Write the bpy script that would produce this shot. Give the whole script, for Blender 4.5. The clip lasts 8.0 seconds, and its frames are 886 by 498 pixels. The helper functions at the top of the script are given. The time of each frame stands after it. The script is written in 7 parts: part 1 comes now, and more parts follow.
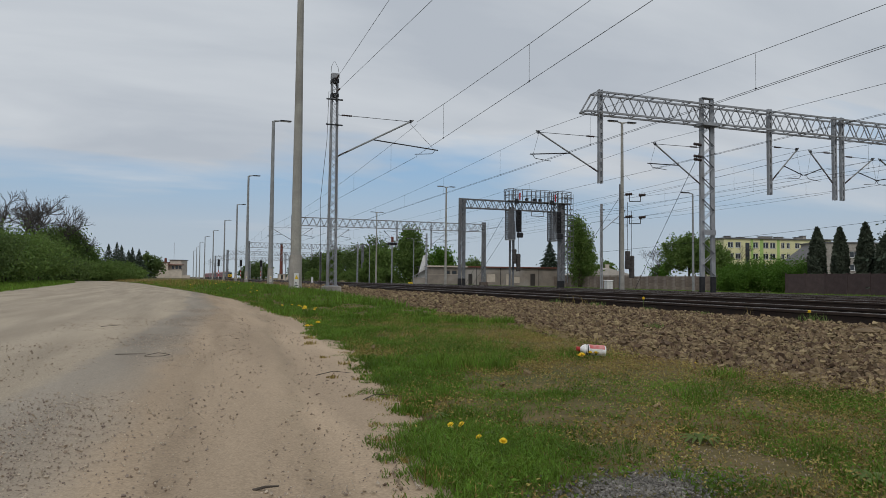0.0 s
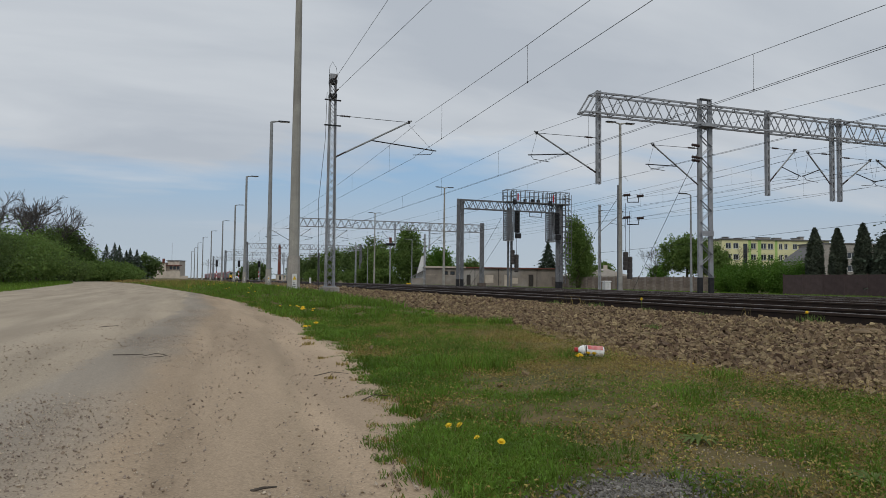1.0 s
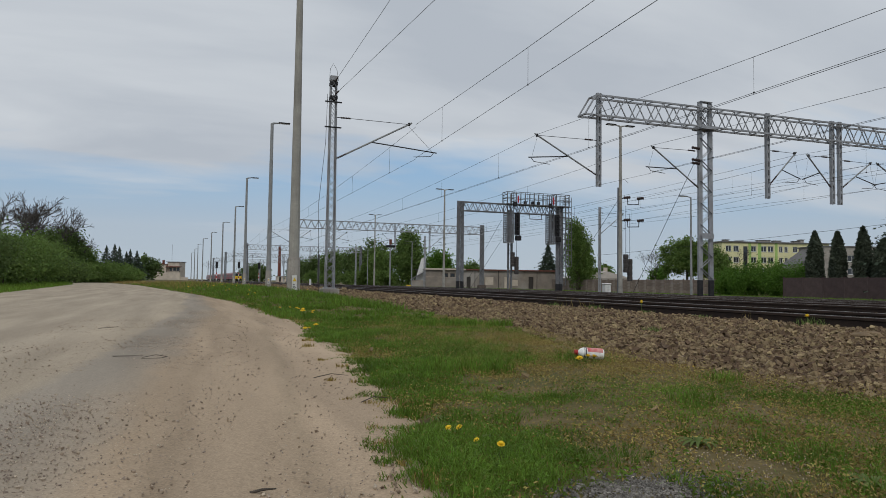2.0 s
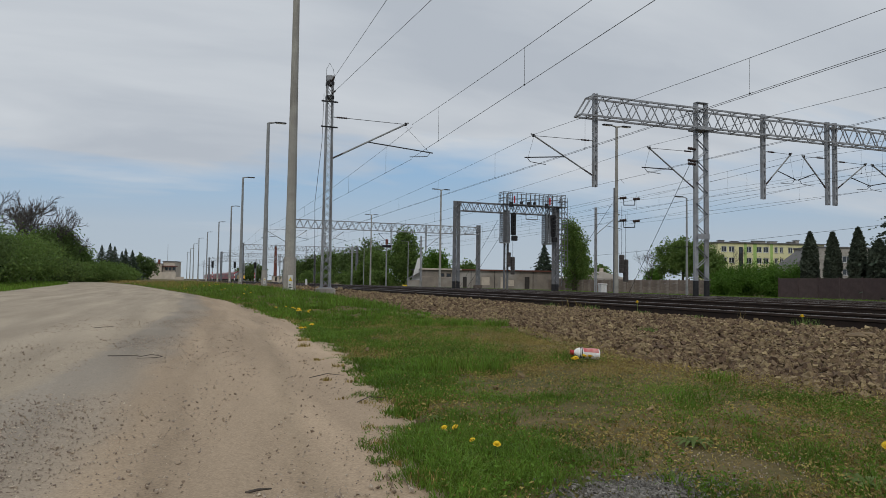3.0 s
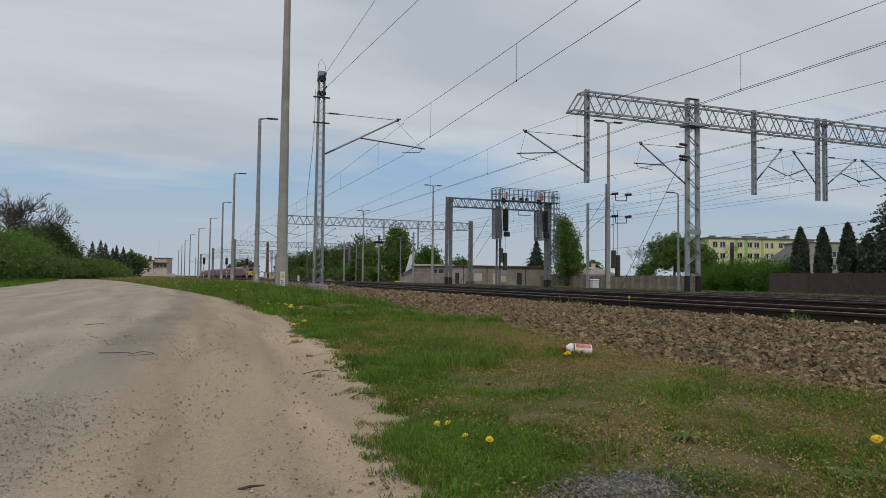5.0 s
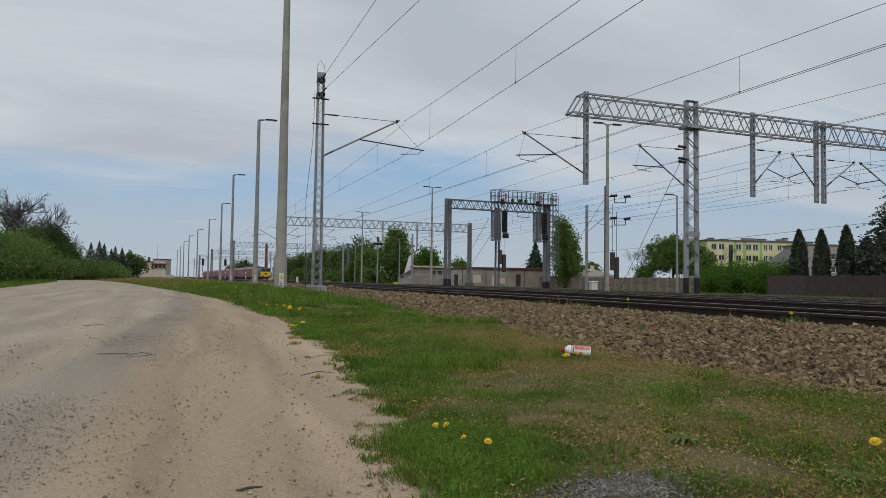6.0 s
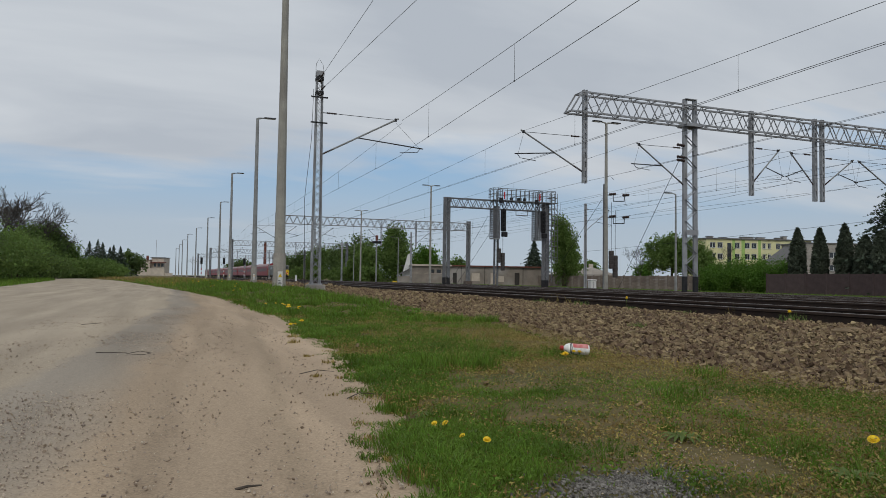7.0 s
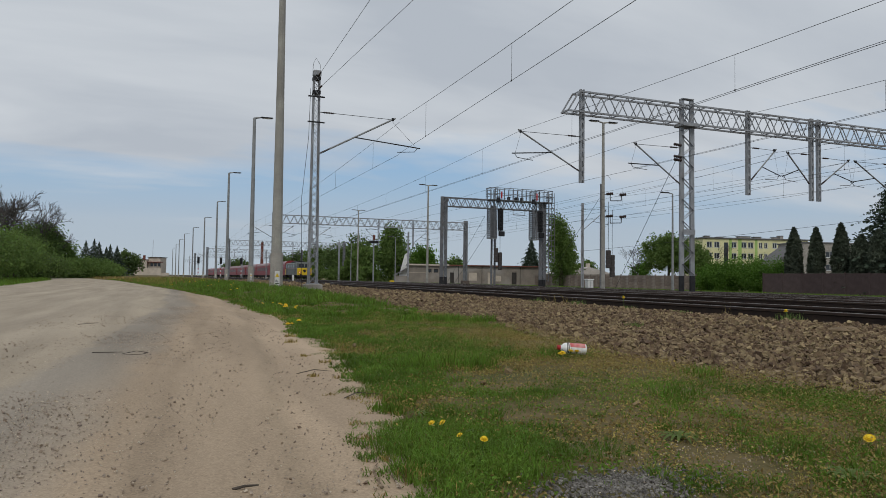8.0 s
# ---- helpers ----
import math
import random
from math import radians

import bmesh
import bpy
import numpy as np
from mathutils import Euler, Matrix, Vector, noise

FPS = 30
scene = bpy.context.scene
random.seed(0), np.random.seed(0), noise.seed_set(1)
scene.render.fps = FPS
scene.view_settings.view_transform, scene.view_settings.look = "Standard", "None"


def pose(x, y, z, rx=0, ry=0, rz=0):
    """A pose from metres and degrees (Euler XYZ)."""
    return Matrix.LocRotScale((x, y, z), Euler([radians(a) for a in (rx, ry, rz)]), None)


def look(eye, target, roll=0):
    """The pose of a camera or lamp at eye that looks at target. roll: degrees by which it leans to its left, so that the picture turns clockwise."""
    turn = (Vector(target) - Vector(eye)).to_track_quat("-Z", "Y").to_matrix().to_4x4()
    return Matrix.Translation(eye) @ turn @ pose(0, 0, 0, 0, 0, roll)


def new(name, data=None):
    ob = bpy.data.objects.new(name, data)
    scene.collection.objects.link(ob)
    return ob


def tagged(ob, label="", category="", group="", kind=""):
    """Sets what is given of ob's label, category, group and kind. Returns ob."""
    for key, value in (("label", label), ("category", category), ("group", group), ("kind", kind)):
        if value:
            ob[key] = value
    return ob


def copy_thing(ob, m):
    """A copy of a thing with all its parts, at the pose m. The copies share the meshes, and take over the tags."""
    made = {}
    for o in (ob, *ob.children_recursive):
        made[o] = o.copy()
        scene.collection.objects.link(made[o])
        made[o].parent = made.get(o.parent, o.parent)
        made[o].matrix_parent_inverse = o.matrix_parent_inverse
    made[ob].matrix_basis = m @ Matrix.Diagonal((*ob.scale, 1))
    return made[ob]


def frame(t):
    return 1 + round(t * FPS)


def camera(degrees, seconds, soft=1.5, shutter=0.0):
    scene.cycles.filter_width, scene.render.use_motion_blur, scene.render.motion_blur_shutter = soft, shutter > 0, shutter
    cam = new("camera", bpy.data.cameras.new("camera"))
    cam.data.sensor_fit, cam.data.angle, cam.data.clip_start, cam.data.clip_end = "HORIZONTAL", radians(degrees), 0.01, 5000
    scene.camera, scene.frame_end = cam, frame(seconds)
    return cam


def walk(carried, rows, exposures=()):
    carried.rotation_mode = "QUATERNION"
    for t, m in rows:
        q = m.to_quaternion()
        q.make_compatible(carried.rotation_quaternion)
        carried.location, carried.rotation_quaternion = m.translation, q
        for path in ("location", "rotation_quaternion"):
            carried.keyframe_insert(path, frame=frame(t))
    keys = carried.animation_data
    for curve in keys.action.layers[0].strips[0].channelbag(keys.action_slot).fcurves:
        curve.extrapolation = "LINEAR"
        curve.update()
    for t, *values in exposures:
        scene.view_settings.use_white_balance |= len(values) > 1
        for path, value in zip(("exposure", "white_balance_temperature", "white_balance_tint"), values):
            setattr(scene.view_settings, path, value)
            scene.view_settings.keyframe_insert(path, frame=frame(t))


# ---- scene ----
# ---- camera ----
EYE = (0.0, 0.0, 0.6)
cam = camera(65.03, 8.0, 0.65)


def aim(t, yaw, pitch, roll):
    """A row for the tripod camera: heading from the track's direction to the right, tilt and roll in degrees."""
    a, b = radians(yaw), radians(pitch)
    way = Vector((math.sin(a) * math.cos(b), math.cos(a) * math.cos(b), math.sin(b)))
    return t, look(EYE, Vector(EYE) + way, roll)


LOOKS = [
    (0.0, 19.642, 2.514, 0.570),
    (0.5, 19.684, 2.512, 0.659),
    (1.0, 19.790, 2.573, 0.598),
    (1.5, 19.694, 2.716, 0.723),
    (3.0, 20.093, 2.746, 0.833),
    (3.5, 20.225, 2.758, 0.897),
    (4.0, 20.440, 2.641, 0.557),
    (4.5, 20.639, 2.367, 0.591),
    (6.0, 20.811, 2.556, 0.799),
    (6.5, 20.941, 2.497, 0.759),
    (7.0, 20.914, 2.433, 0.782),
    (7.5, 21.005, 2.429, 0.732),
    (8.0, 21.147, 2.399, 0.756),
]
walk(cam, [aim(*row) for row in LOOKS])

# ---- world and sun ----
world = bpy.data.worlds.new("overcast_sky")
scene.world = world
world.use_nodes = True


def build_world():
    nt = world.node_tree
    n, l = nt.nodes, nt.links
    n.clear()
    sky = n.new("ShaderNodeTexSky")
    sky.sky_type, sky.sun_disc = "NISHITA", False
    sky.sun_elevation, sky.sun_rotation = radians(48), radians(200)
    sky.air_density, sky.dust_density, sky.ozone_density = 1.0, 0.3, 1.5
    co = n.new("ShaderNodeTexCoord")
    sep = n.new("ShaderNodeSeparateXYZ")
    l.new(co.outputs["Generated"], sep.inputs[0])
    up = n.new("ShaderNodeVectorMath"); up.operation = "ADD"
    up.inputs[1].default_value = (0, 0, 0.24)
    l.new(co.outputs["Generated"], up.inputs[0]); l.new(up.outputs[0], sky.inputs[0])
    # the cloud layer is a flat sheet overhead: divide by the height to spread it out
    zc = n.new("ShaderNodeMath"); zc.operation = "MAXIMUM"; zc.inputs[1].default_value = 0.0
    l.new(sep.outputs["Z"], zc.inputs[0])
    za = n.new("ShaderNodeMath"); za.operation = "ADD"; za.inputs[1].default_value = 0.22
    l.new(zc.outputs[0], za.inputs[0])
    dx = n.new("ShaderNodeMath"); dx.operation = "DIVIDE"
    dy = n.new("ShaderNodeMath"); dy.operation = "DIVIDE"
    l.new(sep.outputs["X"], dx.inputs[0]); l.new(za.outputs[0], dx.inputs[1])
    l.new(sep.outputs["Y"], dy.inputs[0]); l.new(za.outputs[0], dy.inputs[1])
    cb = n.new("ShaderNodeCombineXYZ")
    l.new(dx.outputs[0], cb.inputs[0]); l.new(dy.outputs[0], cb.inputs[1])
    rot = n.new("ShaderNodeMapping")
    rot.inputs["Rotation"].default_value = (0, 0, radians(24))
    rot.inputs["Scale"].default_value = (0.42, 1.15, 1)
    rot.inputs["Location"].default_value = (0.4, 1.1, 0)
    l.new(cb.outputs[0], rot.inputs[0])
    big = n.new("ShaderNodeTexNoise")
    big.inputs["Scale"].default_value = 0.8
    big.inputs["Detail"].default_value = 7
    big.inputs["Roughness"].default_value = 0.52
    big.inputs["Distortion"].default_value = 0.25
    l.new(rot.outputs[0], big.inputs["Vector"])
    fine = n.new("ShaderNodeTexNoise")
    fine.inputs["Scale"].default_value = 1.9
    fine.inputs["Distortion"].default_value = 0.4
    fine.inputs["Detail"].default_value = 6
    l.new(rot.outputs[0], fine.inputs["Vector"])
    # cover: closed overhead, opening to blue low down
    rise = n.new("ShaderNodeMath"); rise.operation = "MULTIPLY_ADD"
    rise.inputs[1].default_value, rise.inputs[2].default_value = 1.6, -0.335
    l.new(zc.outputs[0], rise.inputs[0])
    lift = n.new("ShaderNodeMath"); lift.operation = "MINIMUM"; lift.inputs[1].default_value = 0.16
    l.new(rise.outputs[0], lift.inputs[0])
    tot = n.new("ShaderNodeMath"); tot.operation = "ADD"
    l.new(big.outputs["Fac"], tot.inputs[0]); l.new(lift.outputs[0], tot.inputs[1])
    cover = n.new("ShaderNodeValToRGB")
    cover.color_ramp.elements[0].position, cover.color_ramp.elements[0].color = 0.35, (0.06, 0.06, 0.06, 1)
    cover.color_ramp.elements[1].position, cover.color_ramp.elements[1].color = 0.47, (0.98, 0.98, 0.98, 1)
    l.new(tot.outputs[0], cover.inputs[0])
    shade = n.new("ShaderNodeValToRGB")
    shade.color_ramp.elements[0].position, shade.color_ramp.elements[0].color = 0.33, (4.5, 4.9, 5.45, 1)
    shade.color_ramp.elements[1].position, shade.color_ramp.elements[1].color = 0.64, (5.9, 6.25, 6.65, 1)
    l.new(fine.outputs["Fac"], shade.inputs[0])
    mix = n.new("ShaderNodeMix"); mix.data_type = "RGBA"
    l.new(cover.outputs[0], mix.inputs[0])
    haze = n.new("ShaderNodeMix"); haze.data_type = "RGBA"
    haze.inputs[0].default_value = 0.88
    low = n.new("ShaderNodeValToRGB")
    for i, (pos, c) in enumerate(((0.0, (4.6, 5.2, 5.6)), (0.07, (4.35, 5.15, 5.9)), (0.12, (3.5, 4.95, 6.45)), (0.165, (2.8, 4.7, 6.9)), (0.5, (2.4, 4.2, 6.6)))):
        k = low.color_ramp.elements[i] if i < 2 else low.color_ramp.elements.new(pos)
        k.position, k.color = pos, (*c, 1)
    l.new(zc.outputs[0], low.inputs[0]); l.new(low.outputs[0], haze.inputs[7])
    l.new(sky.outputs[0], haze.inputs[6])
    l.new(haze.outputs[2], mix.inputs[6]); l.new(shade.outputs[0], mix.inputs[7])
    bg = n.new("ShaderNodeBackground")
    bg.inputs["Strength"].default_value = 0.1
    l.new(mix.outputs[2], bg.inputs[0])
    out = n.new("ShaderNodeOutputWorld")
    l.new(bg.outputs[0], out.inputs[0])


build_world()
sun = bpy.data.lights.new("sun", "SUN")
sun.energy, sun.angle, sun.color = 1.0, radians(14), (1.0, 0.95, 0.88)
sun_ob = new("sun", sun)
sun_ob.matrix_basis = look((0, 0, 50), Vector((0, 0, 50)) - Vector((math.sin(radians(200)) * math.cos(radians(48)), math.cos(radians(200)) * math.cos(radians(48)), math.sin(radians(48)))))
scene.view_settings.exposure = 0.0


# ---- materials ----
def material(name, base, other=None, scale=8.0, rough=0.8, metal=0.0, bump=0.2, fine=60.0, island=0.0, obj=0.0, third=None, spec=0.3):
    """Two-scale noise between two colours, a third for stains, random tone by island or object, fine relief."""
    m = bpy.data.materials.new(name)
    m.use_nodes = True
    n, l = m.node_tree.nodes, m.node_tree.links
    p = n["Principled BSDF"]
    other = other or tuple(c * 0.75 for c in base)
    co = n.new("ShaderNodeTexCoord")
    a = n.new("ShaderNodeTexNoise")
    a.inputs["Scale"].default_value, a.inputs["Detail"].default_value, a.inputs["Roughness"].default_value = scale, 5, 0.6
    l.new(co.outputs["Object"], a.inputs["Vector"])
    ramp = n.new("ShaderNodeValToRGB")
    ramp.color_ramp.elements[0].position, ramp.color_ramp.elements[0].color = 0.36, (*other, 1)
    ramp.color_ramp.elements[1].position, ramp.color_ramp.elements[1].color = 0.64, (*base, 1)
    l.new(a.outputs["Fac"], ramp.inputs[0])
    col = ramp.outputs[0]
    b = n.new("ShaderNodeTexNoise")
    b.inputs["Scale"].default_value, b.inputs["Detail"].default_value = fine, 3
    l.new(co.outputs["Object"], b.inputs["Vector"])
    if third:
        c = n.new("ShaderNodeTexNoise")
        c.inputs["Scale"].default_value, c.inputs["Detail"].default_value = scale * 0.27, 4
        l.new(co.outputs["Object"], c.inputs["Vector"])
        r3 = n.new("ShaderNodeValToRGB")
        r3.color_ramp.elements[0].position, r3.color_ramp.elements[1].position = 0.5, 0.66
        l.new(c.outputs["Fac"], r3.inputs[0])
        mx = n.new("ShaderNodeMix"); mx.data_type = "RGBA"
        l.new(r3.outputs[0], mx.inputs[0]); l.new(col, mx.inputs[6])
        mx.inputs[7].default_value = (*third, 1)
        col = mx.outputs[2]
    hsv = n.new("ShaderNodeHueSaturation")
    l.new(col, hsv.inputs["Color"])
    val = n.new("ShaderNodeMapRange")
    val.inputs["From Min"].default_value, val.inputs["From Max"].default_value = 0.3, 0.7
    val.inputs["To Min"].default_value, val.inputs["To Max"].default_value = 0.86, 1.14
    l.new(b.outputs["Fac"], val.inputs["Value"])
    v = val.outputs[0]
    for amount, node, out in ((island, "ShaderNodeNewGeometry", "Random Per Island"), (obj, "ShaderNodeObjectInfo", "Random")):
        if amount:
            g = n.new(node)
            mr = n.new("ShaderNodeMapRange")
            mr.inputs["To Min"].default_value, mr.inputs["To Max"].default_value = 1 - amount, 1 + amount
            l.new(g.outputs[out], mr.inputs["Value"])
            mu = n.new("ShaderNodeMath"); mu.operation = "MULTIPLY"
            l.new(v, mu.inputs[0]); l.new(mr.outputs[0], mu.inputs[1])
            v = mu.outputs[0]
            hs = n.new("ShaderNodeMapRange")
            hs.inputs["To Min"].default_value, hs.inputs["To Max"].default_value = 0.5 - 0.045 * amount, 0.5 + 0.03 * amount
            l.new(g.outputs[out], hs.inputs["Value"])
            l.new(hs.outputs[0], hsv.inputs["Hue"])
    l.new(v, hsv.inputs["Value"])
    l.new(hsv.outputs[0], p.inputs["Base Color"])
    rr = n.new("ShaderNodeMapRange")
    rr.inputs["To Min"].default_value, rr.inputs["To Max"].default_value = max(0.05, rough - 0.12), min(1, rough + 0.12)
    l.new(a.outputs["Fac"], rr.inputs["Value"])
    l.new(rr.outputs[0], p.inputs["Roughness"])
    p.inputs["Metallic"].default_value = metal
    p.inputs["Specular IOR Level"].default_value = spec
    if bump:
        bp = n.new("ShaderNodeBump")
        bp.inputs["Strength"].default_value, bp.inputs["Distance"].default_value = bump, 0.02
        l.new(b.outputs["Fac"], bp.inputs["Height"])
        l.new(bp.outputs[0], p.inputs["Normal"])
    return m


def leaf_material(name, base, other, scale=0.6, trans=0.25, island=0.35):
    m = material(name, base, other, scale=scale, rough=0.65, bump=0.0, fine=3.0, island=island, spec=0.2)
    n, l = m.node_tree.nodes, m.node_tree.links
    p = n["Principled BSDF"]
    tr = n.new("ShaderNodeBsdfTranslucent")
    l.new(p.inputs["Base Color"].links[0].from_socket, tr.inputs["Color"])
    mx = n.new("ShaderNodeMixShader")
    mx.inputs[0].default_value = trans
    l.new(p.outputs[0], mx.inputs[1]); l.new(tr.outputs[0], mx.inputs[2])
    l.new(mx.outputs[0], n["Material Output"].inputs[0])
    return m


def glow(name, color, strength):
    m = bpy.data.materials.new(name)
    m.use_nodes = True
    p = m.node_tree.nodes["Principled BSDF"]
    p.inputs["Base Color"].default_value = (*color, 1)
    p.inputs["Emission Color"].default_value = (*color, 1)
    p.inputs["Emission Strength"].default_value = strength
    return m


M = {}
M["steel"] = material("galvanised_steel", (0.36, 0.37, 0.385), (0.27, 0.28, 0.295), 3, 0.55, 0.25, 0.05, 40, third=(0.235, 0.23, 0.23))
M["steel_old"] = material("weathered_dark_steel", (0.19, 0.195, 0.205), (0.13, 0.135, 0.143), 3, 0.6, 0.2, 0.05, 40, third=(0.15, 0.148, 0.15))
M["pole"] = material("painted_grey_pole", (0.30, 0.31, 0.31), (0.22, 0.225, 0.225), 1.5, 0.6, 0.1, 0.04, 30)
M["pole_concrete"] = material("spun_concrete", (0.36, 0.35, 0.31), (0.27, 0.26, 0.235), 2.0, 0.85, 0, 0.1, 45, third=(0.22, 0.21, 0.19))
M["dark"] = material("dark_iron", (0.035, 0.034, 0.036), (0.02, 0.02, 0.022), 6, 0.6, 0.3, 0.05)
M["insulator"] = material("brown_porcelain", (0.05, 0.03, 0.025), (0.035, 0.022, 0.02), 10, 0.35, 0, 0)
M["wire"] = material("weathered_wire", (0.05, 0.05, 0.052), (0.035, 0.035, 0.037), 3, 0.7, 0.3, 0)
M["rail"] = material("rusty_rail", (0.055, 0.036, 0.027), (0.035, 0.024, 0.02), 6, 0.75, 0.3, 0.08, 80)
M["railhead"] = material("worn_rail_head", (0.30, 0.27, 0.25), (0.2, 0.17, 0.15), 6, 0.38, 0.8, 0.02, 60)
M["sleeper"] = material("dirty_sleeper", (0.13, 0.105, 0.09), (0.08, 0.062, 0.052), 6, 0.9, 0, 0.2, 50, obj=0.15)
M["stone"] = material("ballast_stone", (0.25, 0.182, 0.106), (0.13, 0.094, 0.056), 9, 0.9, 0, 0.35, 70, island=0.48, spec=0.2)
# far darker than the stones: shade in the gaps between them is painted in
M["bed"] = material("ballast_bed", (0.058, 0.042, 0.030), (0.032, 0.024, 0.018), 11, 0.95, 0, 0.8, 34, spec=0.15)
M["soil"] = material("verge_soil", (0.17, 0.13, 0.065), (0.105, 0.09, 0.034), 2.2, 0.95, 0, 0.6, 45, third=(0.085, 0.09, 0.03), spec=0.15)
M["concrete"] = material("weathered_concrete", (0.38, 0.355, 0.32), (0.29, 0.27, 0.24), 2.0, 0.9, 0, 0.2, 40, third=(0.23, 0.21, 0.19))
M["grass"] = leaf_material("verge_grass", (0.15, 0.255, 0.034), (0.085, 0.155, 0.018), 1.6, 0.35, 0.42)
M["dry"] = leaf_material("dry_weeds", (0.35, 0.265, 0.085), (0.23, 0.175, 0.055), 2.0, 0.25, 0.45)
M["petal"] = material("dandelion_petal", (0.80, 0.58, 0.03), (0.74, 0.48, 0.02), 40, 0.7, 0, 0.1, 90)
M["white"] = material("white_paint", (0.72, 0.72, 0.70), (0.6, 0.6, 0.58), 2, 0.6, 0, 0.05)
M["red"] = material("red_paint", (0.48, 0.035, 0.035), (0.40, 0.03, 0.03), 3, 0.5, 0, 0.03)
M["yellow"] = material("yellow_paint", (0.72, 0.50, 0.02), (0.62, 0.42, 0.02), 3, 0.5, 0, 0.03)


def road_material():
    """Dusty asphalt, a strip of bare grey gravel where it breaks off, then wheel-worn sand."""
    m = bpy.data.materials.new("sandy_road")
    m.use_nodes = True
    n, l = m.node_tree.nodes, m.node_tree.links
    p = n["Principled BSDF"]
    co = n.new("ShaderNodeTexCoord")
    sep = n.new("ShaderNodeSeparateXYZ")
    l.new(co.outputs["Object"], sep.inputs[0])
    wob = n.new("ShaderNodeTexNoise")
    wob.inputs["Scale"].default_value, wob.inputs["Detail"].default_value, wob.inputs["Roughness"].default_value = 0.8, 6, 0.65
    st = n.new("ShaderNodeMapping")
    st.inputs["Scale"].default_value = (1, 0.45, 1)
    l.new(co.outputs["Object"], st.inputs[0]); l.new(st.outputs[0], wob.inputs["Vector"])
    # distance across the broken edge of the asphalt, which runs at a slight angle
    def calc(op, a, b):
        k = n.new("ShaderNodeMath")
        k.operation = op
        if op == "MULTIPLY_ADD":
            k.inputs[2].default_value = 0.225
        for i, v in enumerate((a, b)):
            if isinstance(v, (int, float)):
                k.inputs[i].default_value = v
            else:
                l.new(v, k.inputs[i])
        return k.outputs[0]

    slant = calc("MULTIPLY", calc("MINIMUM", sep.outputs["Y"], 14.0), -0.065)
    u = calc("ADD", calc("ADD", sep.outputs["X"], slant), calc("MULTIPLY", calc("SUBTRACT", wob.outputs["Fac"], 0.5), 0.75))
    ramp = n.new("ShaderNodeValToRGB")
    mr = n.new("ShaderNodeMapRange")
    mr.inputs["From Min"].default_value, mr.inputs["From Max"].default_value = -1.85, 1.15
    l.new(u, mr.inputs[0]); l.new(mr.outputs[0], ramp.inputs[0])
    e = ramp.color_ramp.elements
    e[0].position, e[0].color = 0.0, (0.350, 0.293, 0.222, 1)
    e[1].position, e[1].color = 1.0, (0.395, 0.300, 0.210, 1)
    for pos, c in ((0.24, (0.355, 0.295, 0.220)), (0.275, (0.290, 0.250, 0.200)), (0.35, (0.268, 0.230, 0.184)), (0.42, (0.290, 0.238, 0.180)), (0.48, (0.350, 0.266, 0.183)), (0.515, (0.350, 0.268, 0.186)), (0.537, (0.312, 0.238, 0.164)), (0.565, (0.350, 0.268, 0.186)), (0.67, (0.372, 0.284, 0.197)), (0.70, (0.325, 0.250, 0.172)), (0.73, (0.378, 0.288, 0.200))):
        k = e.new(pos)
        k.color = (*c, 1)
    big = n.new("ShaderNodeTexNoise")
    big.inputs["Scale"].default_value, big.inputs["Detail"].default_value = 0.7, 6
    ruts = n.new("ShaderNodeMapping")
    ruts.inputs["Scale"].default_value = (3.2, 0.3, 1)
    ruts.inputs["Rotation"].default_value = (0, 0, radians(4))
    l.new(co.outputs["Object"], ruts.inputs[0])
    l.new(ruts.outputs[0], big.inputs["Vector"])
    grain = n.new("ShaderNodeTexNoise")
    grain.inputs["Scale"].default_value, grain.inputs["Detail"].default_value, grain.inputs["Roughness"].default_value = 85, 5, 0.75
    l.new(co.outputs["Object"], grain.inputs["Vector"])
    dots = n.new("ShaderNodeTexVoronoi")
    dots.inputs["Scale"].default_value = 150
    l.new(co.outputs["Object"], dots.inputs["Vector"])
    grit = calc("MULTIPLY", calc("SUBTRACT", dots.outputs["Color"], 0.5), 0.34)
    sm = n.new("ShaderNodeMath"); sm.operation = "ADD"
    l.new(big.outputs["Fac"], sm.inputs[0]); l.new(calc("ADD", grit, calc("MULTIPLY_ADD", grain.outputs["Fac"], 0.55)), sm.inputs[1])
    vr = n.new("ShaderNodeMapRange")
    vr.inputs["From Min"].default_value, vr.inputs["From Max"].default_value = 0.7, 1.3
    vr.inputs["To Min"].default_value, vr.inputs["To Max"].default_value = 0.74, 1.38
    l.new(sm.outputs[0], vr.inputs[0])
    hsv = n.new("ShaderNodeHueSaturation")
    l.new(ramp.outputs[0], hsv.inputs["Color"]); l.new(vr.outputs[0], hsv.inputs["Value"])
    l.new(hsv.outputs[0], p.inputs["Base Color"])
    p.inputs["Roughness"].default_value = 0.95
    p.inputs["Specular IOR Level"].default_value = 0.15
    bp = n.new("ShaderNodeBump")
    bp.inputs["Strength"].default_value, bp.inputs["Distance"].default_value = 0.35, 0.004
    l.new(grain.outputs["Fac"], bp.inputs["Height"])
    l.new(bp.outputs[0], p.inputs["Normal"])
    return m


M["road"] = road_material()


